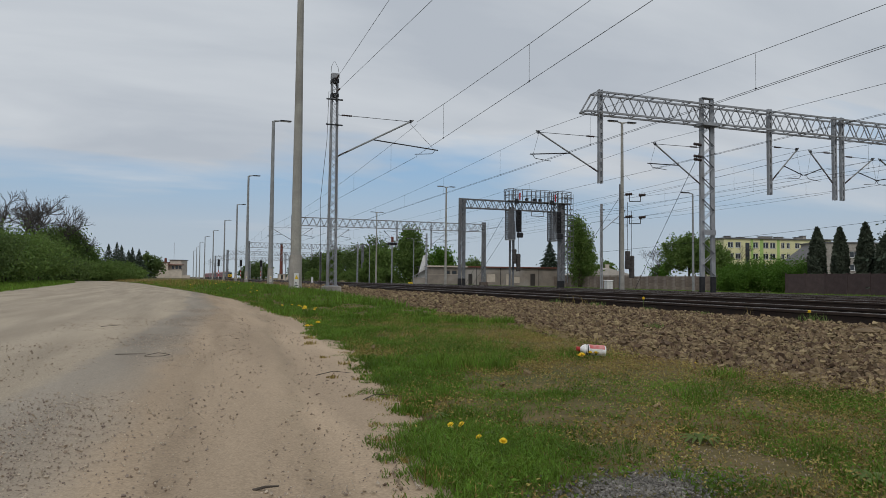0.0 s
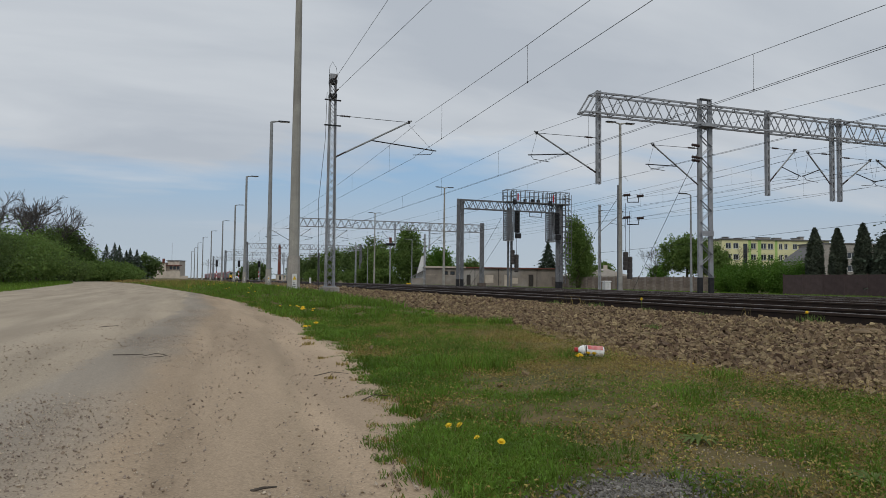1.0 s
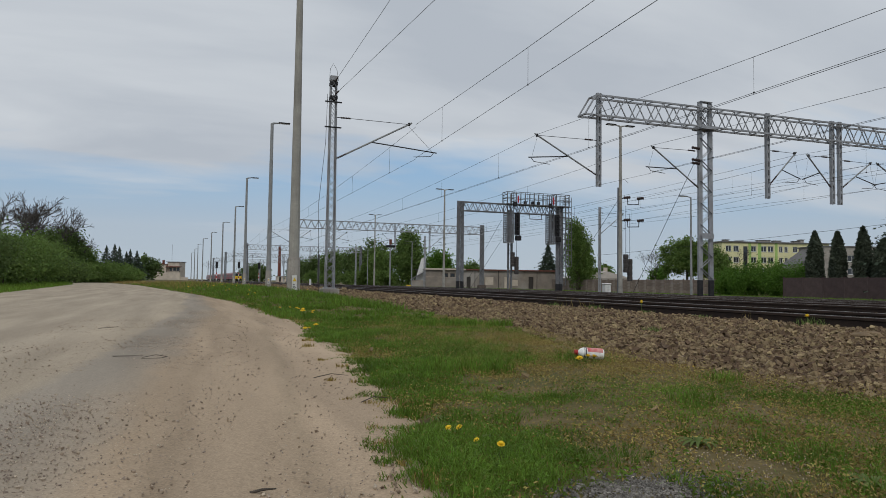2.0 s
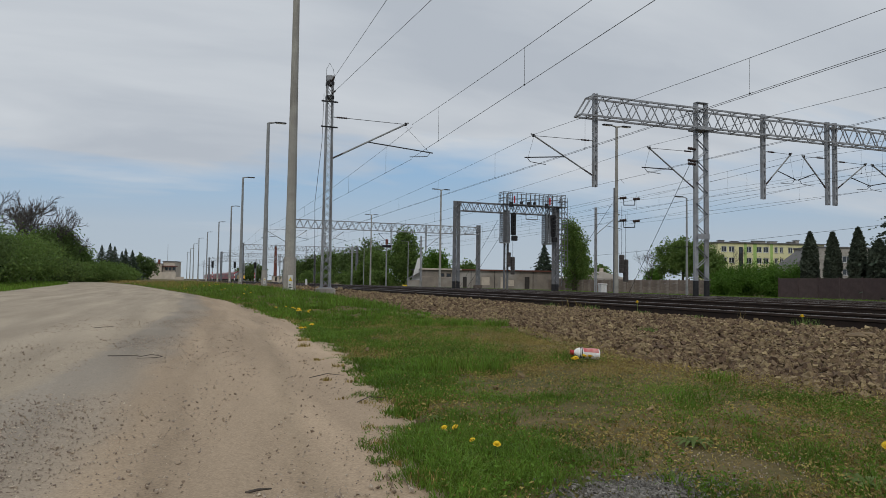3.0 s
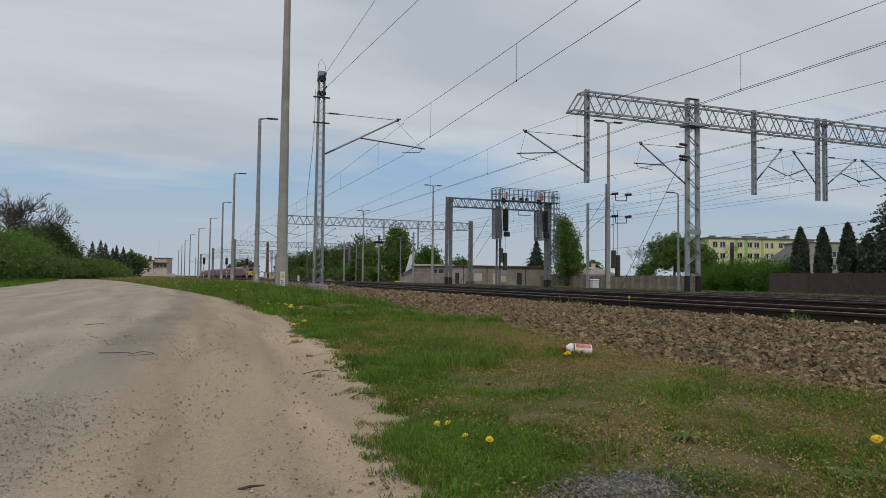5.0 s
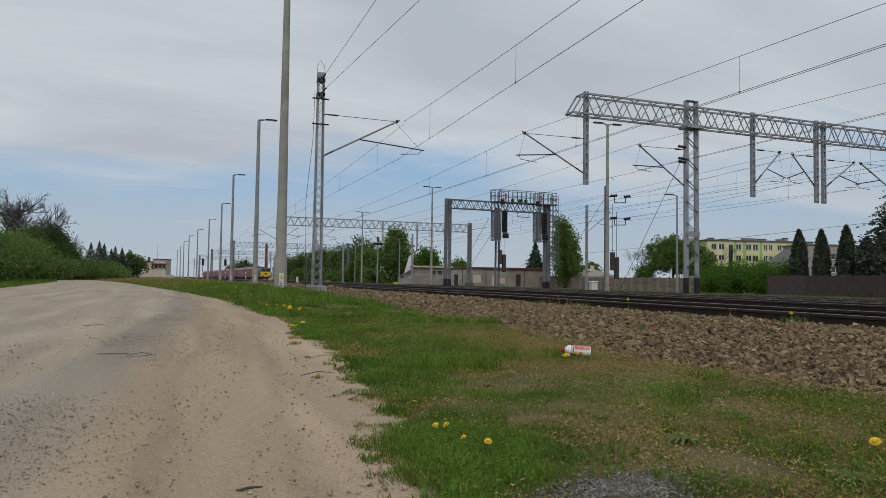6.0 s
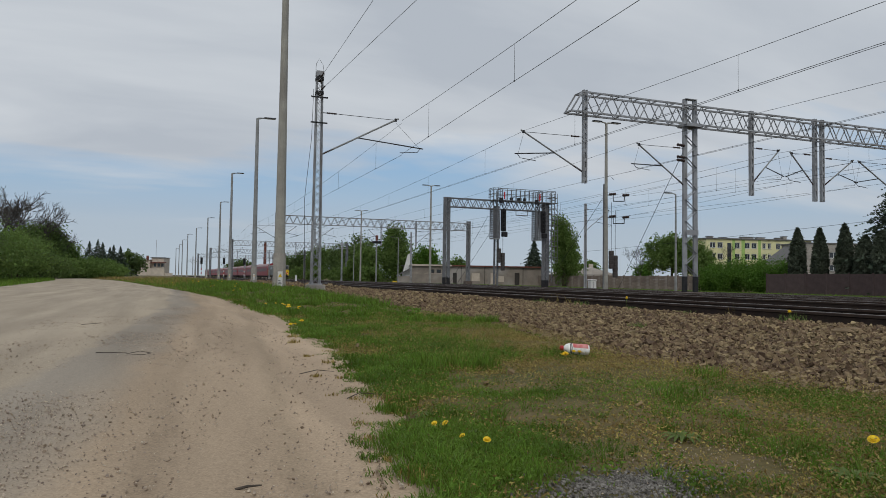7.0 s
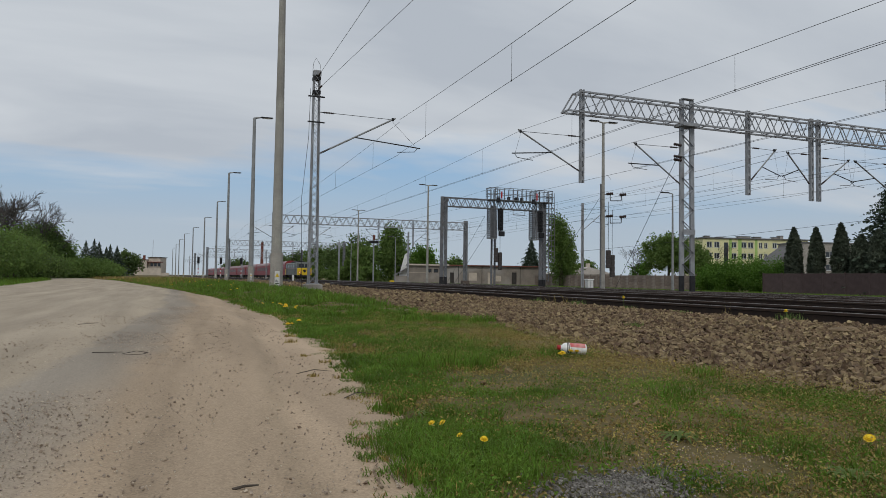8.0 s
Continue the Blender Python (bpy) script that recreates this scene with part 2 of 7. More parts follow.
# ---- mesh tools ----
class Shape:
    """Collects vertices and faces for one mesh."""

    def __init__(self):
        self.v, self.f = [], []

    def quadbar(self, a, b, w, h=None, w2=None):
        """A bar of rectangular section from a to b, tapering to w2."""
        a, b = Vector(a), Vector(b)
        h = h or w
        k = (w2 or w) / w
        d = (b - a).normalized()
        side = d.cross(Vector((0, 0, 1)))
        side = side.normalized() if side.length > 1e-4 else Vector((1, 0, 0))
        up = side.cross(d).normalized()
        i = len(self.v)
        for c, s in ((a, 1.0), (b, k)):
            for x, y in ((-1, -1), (1, -1), (1, 1), (-1, 1)):
                self.v.append(tuple(c + side * x * w * s / 2 + up * y * h * s / 2))
        self.f += [(i, i + 1, i + 5, i + 4), (i + 1, i + 2, i + 6, i + 5), (i + 2, i + 3, i + 7, i + 6), (i + 3, i, i + 4, i + 7), (i + 3, i + 2, i + 1, i), (i + 4, i + 5, i + 6, i + 7)]
        return self

    def box(self, x0, y0, z0, x1, y1, z1, bevel=0.0):
        if bevel:
            b = bevel
            rings = [(z0, b), (z0 + b, 0), (z1 - b, 0), (z1, b)]
        else:
            rings = [(z0, 0), (z1, 0)]
        i = len(self.v)
        for z, s in rings:
            self.v += [(x0 + s, y0 + s, z), (x1 - s, y0 + s, z), (x1 - s, y1 - s, z), (x0 + s, y1 - s, z)]
        for k in range(len(rings) - 1):
            for q in range(4):
                r = (q + 1) % 4
                self.f.append((i + 4 * k + q, i + 4 * k + r, i + 4 * k + 4 + r, i + 4 * k + 4 + q))
        self.f.append((i + 3, i + 2, i + 1, i))
        t = i + 4 * (len(rings) - 1)
        self.f.append((t, t + 1, t + 2, t + 3))
        return self

    def rings(self, centres, radii, n=10, cap=True):
        """A tube through centres with the given radii."""
        pts = [Vector(c) for c in centres]
        i = len(self.v)
        ref = None
        for k, c in enumerate(pts):
            d = (pts[min(k + 1, len(pts) - 1)] - pts[max(k - 1, 0)])
            d = d.normalized() if d.length > 1e-9 else Vector((0, 0, 1))
            if ref is None:
                ref = d.cross(Vector((0, 0, 1)))
                if ref.length < 1e-3:
                    ref = Vector((1, 0, 0))
            u = (ref - d * ref.dot(d)).normalized()
            w = d.cross(u)
            ref = u
            for q in range(n):
                a = 2 * math.pi * q / n
                self.v.append(tuple(c + (u * math.cos(a) + w * math.sin(a)) * radii[k]))
        for k in range(len(pts) - 1):
            for q in range(n):
                r = (q + 1) % n
                self.f.append((i + k * n + q, i + k * n + r, i + (k + 1) * n + r, i + (k + 1) * n + q))
        if cap:
            self.f.append(tuple(i + q for q in reversed(range(n))))
            self.f.append(tuple(i + (len(pts) - 1) * n + q for q in range(n)))
        return self

    def tube(self, a, b, r, r2=None, n=8):
        return self.rings([a, b], [r, r if r2 is None else r2], n)

    def prism(self, outline, y0, y1):
        """An (x, z) outline drawn out along y."""
        n, i = len(outline), len(self.v)
        for y in (y0, y1):
            self.v += [(x, y, z) for x, z in outline]
        for q in range(n):
            r = (q + 1) % n
            self.f.append((i + q, i + r, i + n + r, i + n + q))
        self.f.append(tuple(i + q for q in reversed(range(n))))
        self.f.append(tuple(i + n + q for q in range(n)))
        return self

    def mesh(self, name, mat, smooth=False):
        me = bpy.data.meshes.new(name)
        me.from_pydata(self.v, [], self.f)
        me.materials.append(mat)
        if smooth:
            me.polygons.foreach_set("use_smooth", [True] * len(me.polygons))
        me.update()
        return me


def part(name, shape, mat, parent, label="", smooth=False):
    ob = new(name, shape.mesh(name, mat, smooth) if isinstance(shape, Shape) else shape)
    ob.parent = parent
    return tagged(ob, label)


def thing(name, label, category, at=(0, 0, 0), turn=0.0, group="", kind=""):
    ob = new(name)
    ob.empty_display_size = 0.2
    ob.matrix_basis = pose(*at, 0, 0, turn)
    return tagged(ob, label, category, group, kind)


def solo(name, shape, mat, label, category, kind="", smooth=False, group=""):
    ob = new(name, shape.mesh(name, mat, smooth) if isinstance(shape, Shape) else shape)
    return tagged(ob, label, category, group, kind)


def np_mesh(name, verts, faces, mat):
    me = bpy.data.meshes.new(name)
    me.from_pydata(verts.tolist() if hasattr(verts, "tolist") else verts, [], faces.tolist() if hasattr(faces, "tolist") else faces)
    me.materials.append(mat)
    me.update()
    return me


# ---- plan ----
RAIL_Z = 0.24
TRACKS = (8.4, 13.6, 18.9, 26.0, 31.0)


def bend(y):
    """The line swings gently to one side far off."""
    return -0.030 * 25 * math.log1p(math.exp(min(40, (y - 165) / 25)))


def lerp_table(table, y):
    if y <= table[0][0]:
        return table[0][1]
    for (a, p), (b, q) in zip(table, table[1:]):
        if y <= b:
            k = (y - a) / (b - a)
            return p + (q - p) * k
    return table[-1][1]


EDGE = [(-30, 0.5), (1.84, 0.62), (2.35, 0.70), (2.9, 0.80), (3.5, 0.89), (3.84, 0.97), (4.9, 1.1), (6.2, 1.17), (7.5, 1.2), (8.75, 1.42), (10, 1.36), (13.5, 1.26), (18.4, 1.1), (26.3, 0.34), (38.6, -1.14), (65, -4.4), (90, -9.0), (140, -22)]
TOE = [(-30, 3.6), (2.7, 3.44), (3.5, 3.34), (5, 3.29), (7.1, 3.75), (8.2, 3.97), (10.3, 4.24), (20, 4.65), (30, 4.9), (60, 5.2), (400, 5.2)]
LEFT = [(-30, -6.5), (30, -6.8), (40, -7.6), (66, -9.8), (90, -14), (140, -26)]


def edge(y):
    return lerp_table(EDGE, y) + 0.05 * noise.noise(Vector((y * 0.9, 0, 3.1))) + 0.07 * noise.noise(Vector((y * 2.6, 0, 7.7))) + 0.05 * noise.noise(Vector((y * 7.0, 0, 1.7)))


def toe(y):
    return lerp_table(TOE, y) + bend(y) + 0.08 * noise.noise(Vector((y * 0.8, 5, 0)))


def ease(k):
    k = min(1.0, max(0.0, k))
    return k * k * (3 - 2 * k)


def dip(x, y):
    """The far end of the station lies a little lower."""
    u = x - bend(y)
    return fall(u) - 0.17 * ease((y - 80) / 50) * ease((u - 9.5) / 3) * ease((37.8 - u) / 1.5)


def fall(x):
    """The land drops gently across the tracks, away from the road."""
    return -0.014 * min(54.0, max(0.0, x - 12.0))


def berm(x, y):
    """A low grassy bank between the road and the track."""
    if y < 10:
        return 0.0
    e, t = lerp_table(EDGE, y), lerp_table(TOE, y)
    return 0.24 * ease((y - 11) / 9) * math.exp(-((x - e - 0.48 * (t - e)) / (0.3 * (t - e))) ** 2)


def ground_z(x, y):
    """Height of the land: level by the road, a slight rise to the ballast foot."""
    e, t = lerp_table(EDGE, y), lerp_table(TOE, y)
    z = 0.02 * noise.noise(Vector((x * 0.7, y * 0.7, 0))) + 0.012 * noise.noise(Vector((x * 2.5, y * 2.5, 4)))
    if x > e and x < t + 3:
        z += 0.035 * min(1, (x - e) / 0.6)
    if x < e:
        z -= 0.035
    return z - 0.03 + berm(x, y) + dip(x, y) * 1.2


def spread(lo, hi, fine_lo, fine_hi, step, grow=1.16):
    a = list(np.arange(fine_lo, fine_hi, step))
    s, c = step, fine_hi
    while c < hi:
        a.append(c)
        s *= grow
        c += s
    a.append(hi)
    s, c = step, fine_lo
    b = []
    while c > lo:
        s *= grow
        c -= s
        b.append(max(c, lo))
    return sorted(set(round(float(q), 4) for q in b + a))


def grid_mesh(name, xs, ys, fn, mat):
    nx = len(xs)
    verts = [fn(x, y) for y in ys for x in xs]
    faces = [(j * nx + i, j * nx + i + 1, (j + 1) * nx + i + 1, (j + 1) * nx + i) for j in range(len(ys) - 1) for i in range(nx - 1)]
    me = np_mesh(name, verts, faces, mat)
    me.polygons.foreach_set("use_smooth", [True] * len(me.polygons))
    return me


def build_ground():
    xs = spread(-3000, 3000, -2.0, 6.0, 0.16, 1.08)
    ys = spread(-600, 4000, 0.6, 12, 0.16, 1.08)
    solo("ground", grid_mesh("ground", xs, ys, lambda x, y: (x, y, ground_z(x, y)), M["soil"]), None, "trodden soil and moss under the verge grass", "ground", "structure")


def build_road():
    ys = spread(-60, 140, 0.6, 10, 0.08, 1.08)
    nx = 90
    verts = []
    for y in ys:
        r, lft = edge(y) + 0.15, lerp_table(LEFT, y) + 0.3 * noise.noise(Vector((y * 0.3, 9, 0)))
        for i in range(nx):
            k = (i / (nx - 1))
            k = 1 - (1 - k) ** 1.6
            x = lft + (r - lft) * k
            z = 0.008 + 0.012 * noise.noise(Vector((x * 1.3, y * 0.8, 2))) + 0.002 * noise.noise(Vector((x * 5, y * 2.0, 8)))
            # two wheel ruts along the sand
            u = x - lerp_table(EDGE, y)
            for c, w, dep in ((-0.38, 0.12, 0.02), (-0.72, 0.1, 0.014)):
                z -= dep * math.exp(-((u - c) / w) ** 2)
            z += 0.02 * math.exp(-((u + 0.54) / 0.1) ** 2)
            # the sand thins out under the grass
            z -= 0.02 * ease((x - r + 0.16) / 0.16)
            if i in (0, nx - 1):
                z = -0.09
            verts.append((x, y, z))
    faces = [(j * nx + i, j * nx + i + 1, (j + 1) * nx + i + 1, (j + 1) * nx + i) for j in range(len(ys) - 1) for i in range(nx - 1)]
    me = np_mesh("road", verts, faces, M["road"])
    me.polygons.foreach_set("use_smooth", [True] * len(me.polygons))
    solo("road", me, None, "dusty sand track beside worn grey asphalt", "road", "structure")


def bed_z(x, y):
    t, c = toe(y), 6.75 + bend(y)
    if x < t:
        return -0.10
    if x < c:
        k = (x - t) / (c - t)
        return -0.02 + 0.155 * (k ** 0.8) + 0.02 * noise.noise(Vector((x * 2, y * 2, 1)))
    return dip(x, y) + 0.13 - 0.07 * min(1, (x - c) / 0.35) + 0.015 * noise.noise(Vector((x * 2, y * 2, 1)))


def build_bed():
    ys = spread(-60, 750, 0.6, 14, 0.3, 1.12)
    ks = [i / 26 for i in range(27)]
    verts = []
    for y in ys:
        t, b = toe(y) - 0.25, bend(y)
        row = [t + (6.75 + b - t) * k for k in ks] + [b + v for v in (6.95, 7.15, 7.6, 8.4, 10, 12, 14, 17, 20, 24, 28, 33, 36, 37)]
        for x in row[:-1]:
            verts.append((x, y, bed_z(x, y)))
        verts.append((row[-1], y, -0.2 + dip(row[-1], y)))
    nx = len(ks) + 14
    faces = [(j * nx + i, j * nx + i + 1, (j + 1) * nx + i + 1, (j + 1) * nx + i) for j in range(len(ys) - 1) for i in range(nx - 1)]
    # the bed's dark colour stands in for shade between the loose stones
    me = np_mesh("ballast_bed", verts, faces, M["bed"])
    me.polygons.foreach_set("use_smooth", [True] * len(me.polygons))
    solo("ballast_bed", me, None, "rust-brown crushed stone bed under the tracks, darkened as gap shade", "track bed", "structure")


RAIL = [(-0.075, 0), (0.075, 0), (0.075, 0.012), (0.012, 0.03), (0.009, 0.125), (0.036, 0.137), (0.036, 0.165), (0.026, 0.172), (-0.026, 0.172), (-0.036, 0.165), (-0.036, 0.137), (-0.009, 0.125), (-0.012, 0.03), (-0.075, 0.012)]


def sweep_rail(x0, ys, outline, z0, centre):
    s = Shape()
    n = len(outline)
    for y in ys:
        s.v += [(x0 + bend(y) + u, y, z0 + w + dip(centre + bend(y), y)) for u, w in outline]
    for k in range(len(ys) - 1):
        for q in range(n):
            r = (q + 1) % n
            s.f.append((k * n + q, k * n + r, (k + 1) * n + r, (k + 1) * n + q))
    s.f.append(tuple(range(n)))
    s.f.append(tuple((len(ys) - 1) * n + q for q in reversed(range(n))))
    return s


def build_tracks():
    ys = [-60, -20, 0, 20, 40, 60, 80, 100, 120] + list(range(135, 760, 15))
    for p in TRACKS:
        tr = thing("railway_track", "rusty steel rails on dirty sleepers in ballast", "railway track", group="station tracks")
        for side in (-0.7535, 0.7535):
            part("rail", sweep_rail(p + side, ys, RAIL, RAIL_Z - 0.172, p), M["rail"], tr)
            part("rail_head", sweep_rail(p + side, ys, [(-0.024, 0.1723), (0.024, 0.1723), (0.022, 0.1745), (-0.022, 0.1745)], RAIL_Z - 0.172, p), M["railhead"], tr, "polished running surface of the rail")
        body = Shape().prism([(-1.3, -0.08), (1.3, -0.08), (1.27, 0.0), (-1.27, 0.0)], -0.12, 0.12).mesh("sleeper", M["sleeper"])
        end = 110 if p < 10 else (70 if p < 20 else 50)
        y = -6.0
        while y < end:
            sl = part("sleeper", body, None, tr)
            sl.location = (p + bend(y), y, RAIL_Z - 0.172 + 0.004 + dip(p + bend(y), y))
            y += 0.6


build_ground()
build_road()
build_bed()
build_tracks()


# ---- overhead line and yard lighting ----
def lamp_pole(x, y, h=12.3, arms=(1,), label="tall grey steel lighting pole with one short arm", sleeve=True, turn=0.0, r0=0.15, r1=0.085, plate=True, mat="pole", arm_len=1.05):
    ob = thing("lighting_pole", label, "lamp post", (x, y, -0.05 + fall(x)), turn, group="yard lighting poles")
    h -= fall(x)
    zs = [0.0, 1.25, 1.3, h * 0.5, h]
    rs = [r0 * 1.22, r0 * 1.12, r0, (r0 + r1) / 2, r1] if sleeve else [r0, r0, r0, (r0 + r1) / 2, r1]
    part("pole", Shape().rings([(0, 0, z) for z in (zs[2:] if sleeve else zs)], rs[2:] if sleeve else rs, 12), M[mat], ob)
    if sleeve:
        part("base_sleeve", Shape().rings([(0, 0, 0), (0, 0, 1.18), (0, 0, 1.32), (0, 0, 1.36)], [r0 * 1.25, r0 * 1.16, r0 * 1.14, r0 * 1.0], 12), M["concrete"], ob)
        part("collar", Shape().rings([(0, 0, 1.30), (0, 0, 1.36)], [r0 * 1.19, r0 * 1.17], 12), M["concrete"], ob, "pale mortar collar")
    if plate:
        pt = part("warning_plate", Shape().box(-0.075, -r0 * 1.27 - 0.012, 0.36, 0.075, -r0 * 1.27, 0.80, 0.004), M["white"], ob, "small white warning plate")
        part("warning_triangle", Shape().prism([(-0.06, 0.62), (0.06, 0.62), (0, 0.74)], -r0 * 1.27 - 0.018, -r0 * 1.27 - 0.0125), M["yellow"], pt, "yellow warning triangle")
        for k in range(3):
            part("text_bar", Shape().box(-0.05, -r0 * 1.27 - 0.016, 0.41 + 0.05 * k, 0.05 - 0.02 * k, -r0 * 1.27 - 0.0125, 0.43 + 0.05 * k), M["dark"], pt)
    for sgn in arms:
        part("arm", Shape().rings([(0, 0, h - 0.05), (sgn * 0.12, 0, h + 0.02), (sgn * arm_len * 0.55, 0, h + 0.08)], [r1 * 0.9, r1 * 0.7, 0.035], 8), M[mat], ob)
        lm = part("luminaire", Shape().box(*(sorted((sgn * arm_len * 0.45, sgn * arm_len * 1.25))[0], -0.14, h + 0.04, sorted((sgn * arm_len * 0.45, sgn * arm_len * 1.25))[1], 0.14, h + 0.13, 0.03)), M["dark"], ob, "flat dark lamp head")
        part("lens", Shape().box(sorted((sgn * arm_len * 0.55, sgn * arm_len * 1.15))[0], -0.11, h + 0.025, sorted((sgn * arm_len * 0.55, sgn * arm_len * 1.15))[1], 0.11, h + 0.038), M["white"], lm)
    return ob


lamp_pole(2.96, 21.92, 13.4, r0=0.165, r1=0.075, mat="pole_concrete", label="thick pale concrete lighting pole with a warning plate")
for x, y in ((5.27, 52.6), (5.58, 82.3), (6.19, 115.6), (5.6, 148.8), (4.23, 182.5), (2.63, 211.7), (1.49, 247.0), (0.6, 286.0), (-0.6, 330.0)):
    lamp_pole(x, y, r0=0.18, r1=0.11, turn=0)
for x, y in ((29.4, 43.4), (29.7, 82.2), (29.95, 118.7)):
    lamp_pole(x, y, 12.3, arms=(-1, 1), label="tall grey lighting pole with two lamp heads", sleeve=False, r0=0.16, r1=0.09, plate=False, mat="pole_concrete", arm_len=0.95)
lamp_pole(44.35, 53.9, 9.0, arms=(-1,), label="slim grey street lamp with one lamp head", sleeve=False, r0=0.12, r1=0.07, plate=False)
for x, y, h in ((33.5, 108.0, 7.2), (31.0, 128.0, 7.0), (27.0, 140.0, 7.0)):
    lamp_pole(x, y, h, arms=(-1,), label="short slim platform lamp post", sleeve=False, r0=0.09, r1=0.06, plate=False)


def laced(ob, name, x0, x1, y, z0, z1, n, bar=0.03, cross=False, w2=None):
    """The lacing bars of one face, each a part."""
    cx, h0 = (x0 + x1) / 2, (x1 - x0) / 2
    h1 = h0 if w2 is None else w2 / 2
    for i in range(n):
        a, b = i / n, (i + 1) / n
        za, zb = z0 + (z1 - z0) * a, z0 + (z1 - z0) * b
        ha, hb = h0 + (h1 - h0) * a, h0 + (h1 - h0) * b
        q = 1 if i % 2 else -1
        part(name, Shape().quadbar((cx - q * ha, y, za), (cx + q * hb, y, zb), bar, 0.012), M["steel"], ob)
        if cross:
            part(name, Shape().quadbar((cx + q * ha, y + 0.014, za), (cx - q * hb, y + 0.014, zb), bar, 0.012), M["steel"], ob)


def lattice_post(ob, x, y, z0, z1, wb, wt, panels, leg=0.07, cross=False):
    """Four angle legs with lacing on all faces."""
    for sx in (-1, 1):
        for sy in (-1, 1):
            part("leg", Shape().quadbar((x + sx * wb / 2, y + sy * wb * 0.45, z0), (x + sx * wt / 2, y + sy * wt * 0.45, z1), leg), M["steel"], ob)
    for sy in (-1, 1):
        laced(ob, "lacing_bar", x - wb / 2, x + wb / 2, y + sy * wb * 0.45, z0, z1, panels, 0.032, cross, wt)
    s = Shape()
    for sx in (-1, 1):
        for i in range(panels):
            a, b = i / panels, (i + 1) / panels
            wa, wc = wb + (wt - wb) * a, wb + (wt - wb) * b
            q = 1 if i % 2 else -1
            s.quadbar((x + sx * wa / 2, y - q * wa * 0.45, z0 + (z1 - z0) * a), (x + sx * wc / 2, y + q * wc * 0.45, z0 + (z1 - z0) * b), 0.04, 0.012)
    part("side_lacing", s, M["steel"], ob)


def insulator_shape(a, b, r=0.055, n=5):
    """A ribbed insulator between two points."""
    a, b = Vector(a), Vector(b)
    c, rad = [], []
    for i in range(n):
        for k, rr in ((0.0, 0.4), (0.35, 1.0), (0.65, 1.0), (1.0, 0.4)):
            c.append(tuple(a.lerp(b, (i + k * 0.98) / n)))
            rad.append(r * rr)
    return Shape().rings(c, rad, 8)


def cantilever(ob, mx, y, side, z_top, z_low, reach, contact_z=5.62, over=0.4):
    """Stay rod, raking tube and registration arm on a mast or drop post. side: +1 towards greater x."""
    d = side
    tip = (mx + d * reach, y, z_top - 0.02)
    foot = (mx + d * 0.03, y, z_low)
    tube = part("cantilever_tube", Shape().tube((foot[0] + d * 0.42, y, foot[2] + 0.42 * (tip[2] - foot[2]) / (reach - 0.03)), (tip[0] + d * 0.12, y, tip[2] + 0.07), 0.035), M["pole"], ob, "raking grey steel tube")
    part("foot_insulator", insulator_shape(foot, (foot[0] + d * 0.42, y, foot[2] + 0.42 * (tip[2] - foot[2]) / (reach - 0.03)), 0.042, 6), M["insulator"], tube, "ribbed brown insulator")
    part("stay_insulator", insulator_shape((mx + d * 0.2, y, z_top), (mx + d * 0.6, y, z_top), 0.04, 6), M["insulator"], tube, "ribbed brown insulator")
    part("stay_rod", Shape().tube((mx + d * 0.6, y, z_top), (tip[0], y, tip[2]), 0.011), M["wire"], tube)
    part("stay_lug", Shape().tube((mx - d * 0.02, y, z_top), (mx + d * 0.2, y, z_top), 0.016), M["dark"], tube)
    k = 0.48
    hx, hz = mx + d * reach * k, z_low + (z_top - z_low) * k + 0.03
    ex, ez = mx + d * (reach + over), contact_z + 0.26
    part("registration_arm", Shape().tube((hx, y, hz - 0.05), (ex, y, ez), 0.024), M["wire"], tube)
    part("steady_arm", Shape().rings([(ex - d * 0.12, y, ez), (ex - d * 0.25, y, ez - 0.16), (ex - d * 1.0, y, contact_z + 0.03)], [0.014] * 3, 6), M["wire"], tube)
    part("hanger_wire", Shape().tube((tip[0], y, tip[2] - 0.1), (ex - d * 0.15, y, ez), 0.006, n=4), M["wire"], tube)
    part("clamp", Shape().box(tip[0] - 0.04, y - 0.04, tip[2] - 0.06, tip[0] + 0.04, y + 0.04, tip[2] + 0.07, 0.01), M["dark"], tube)


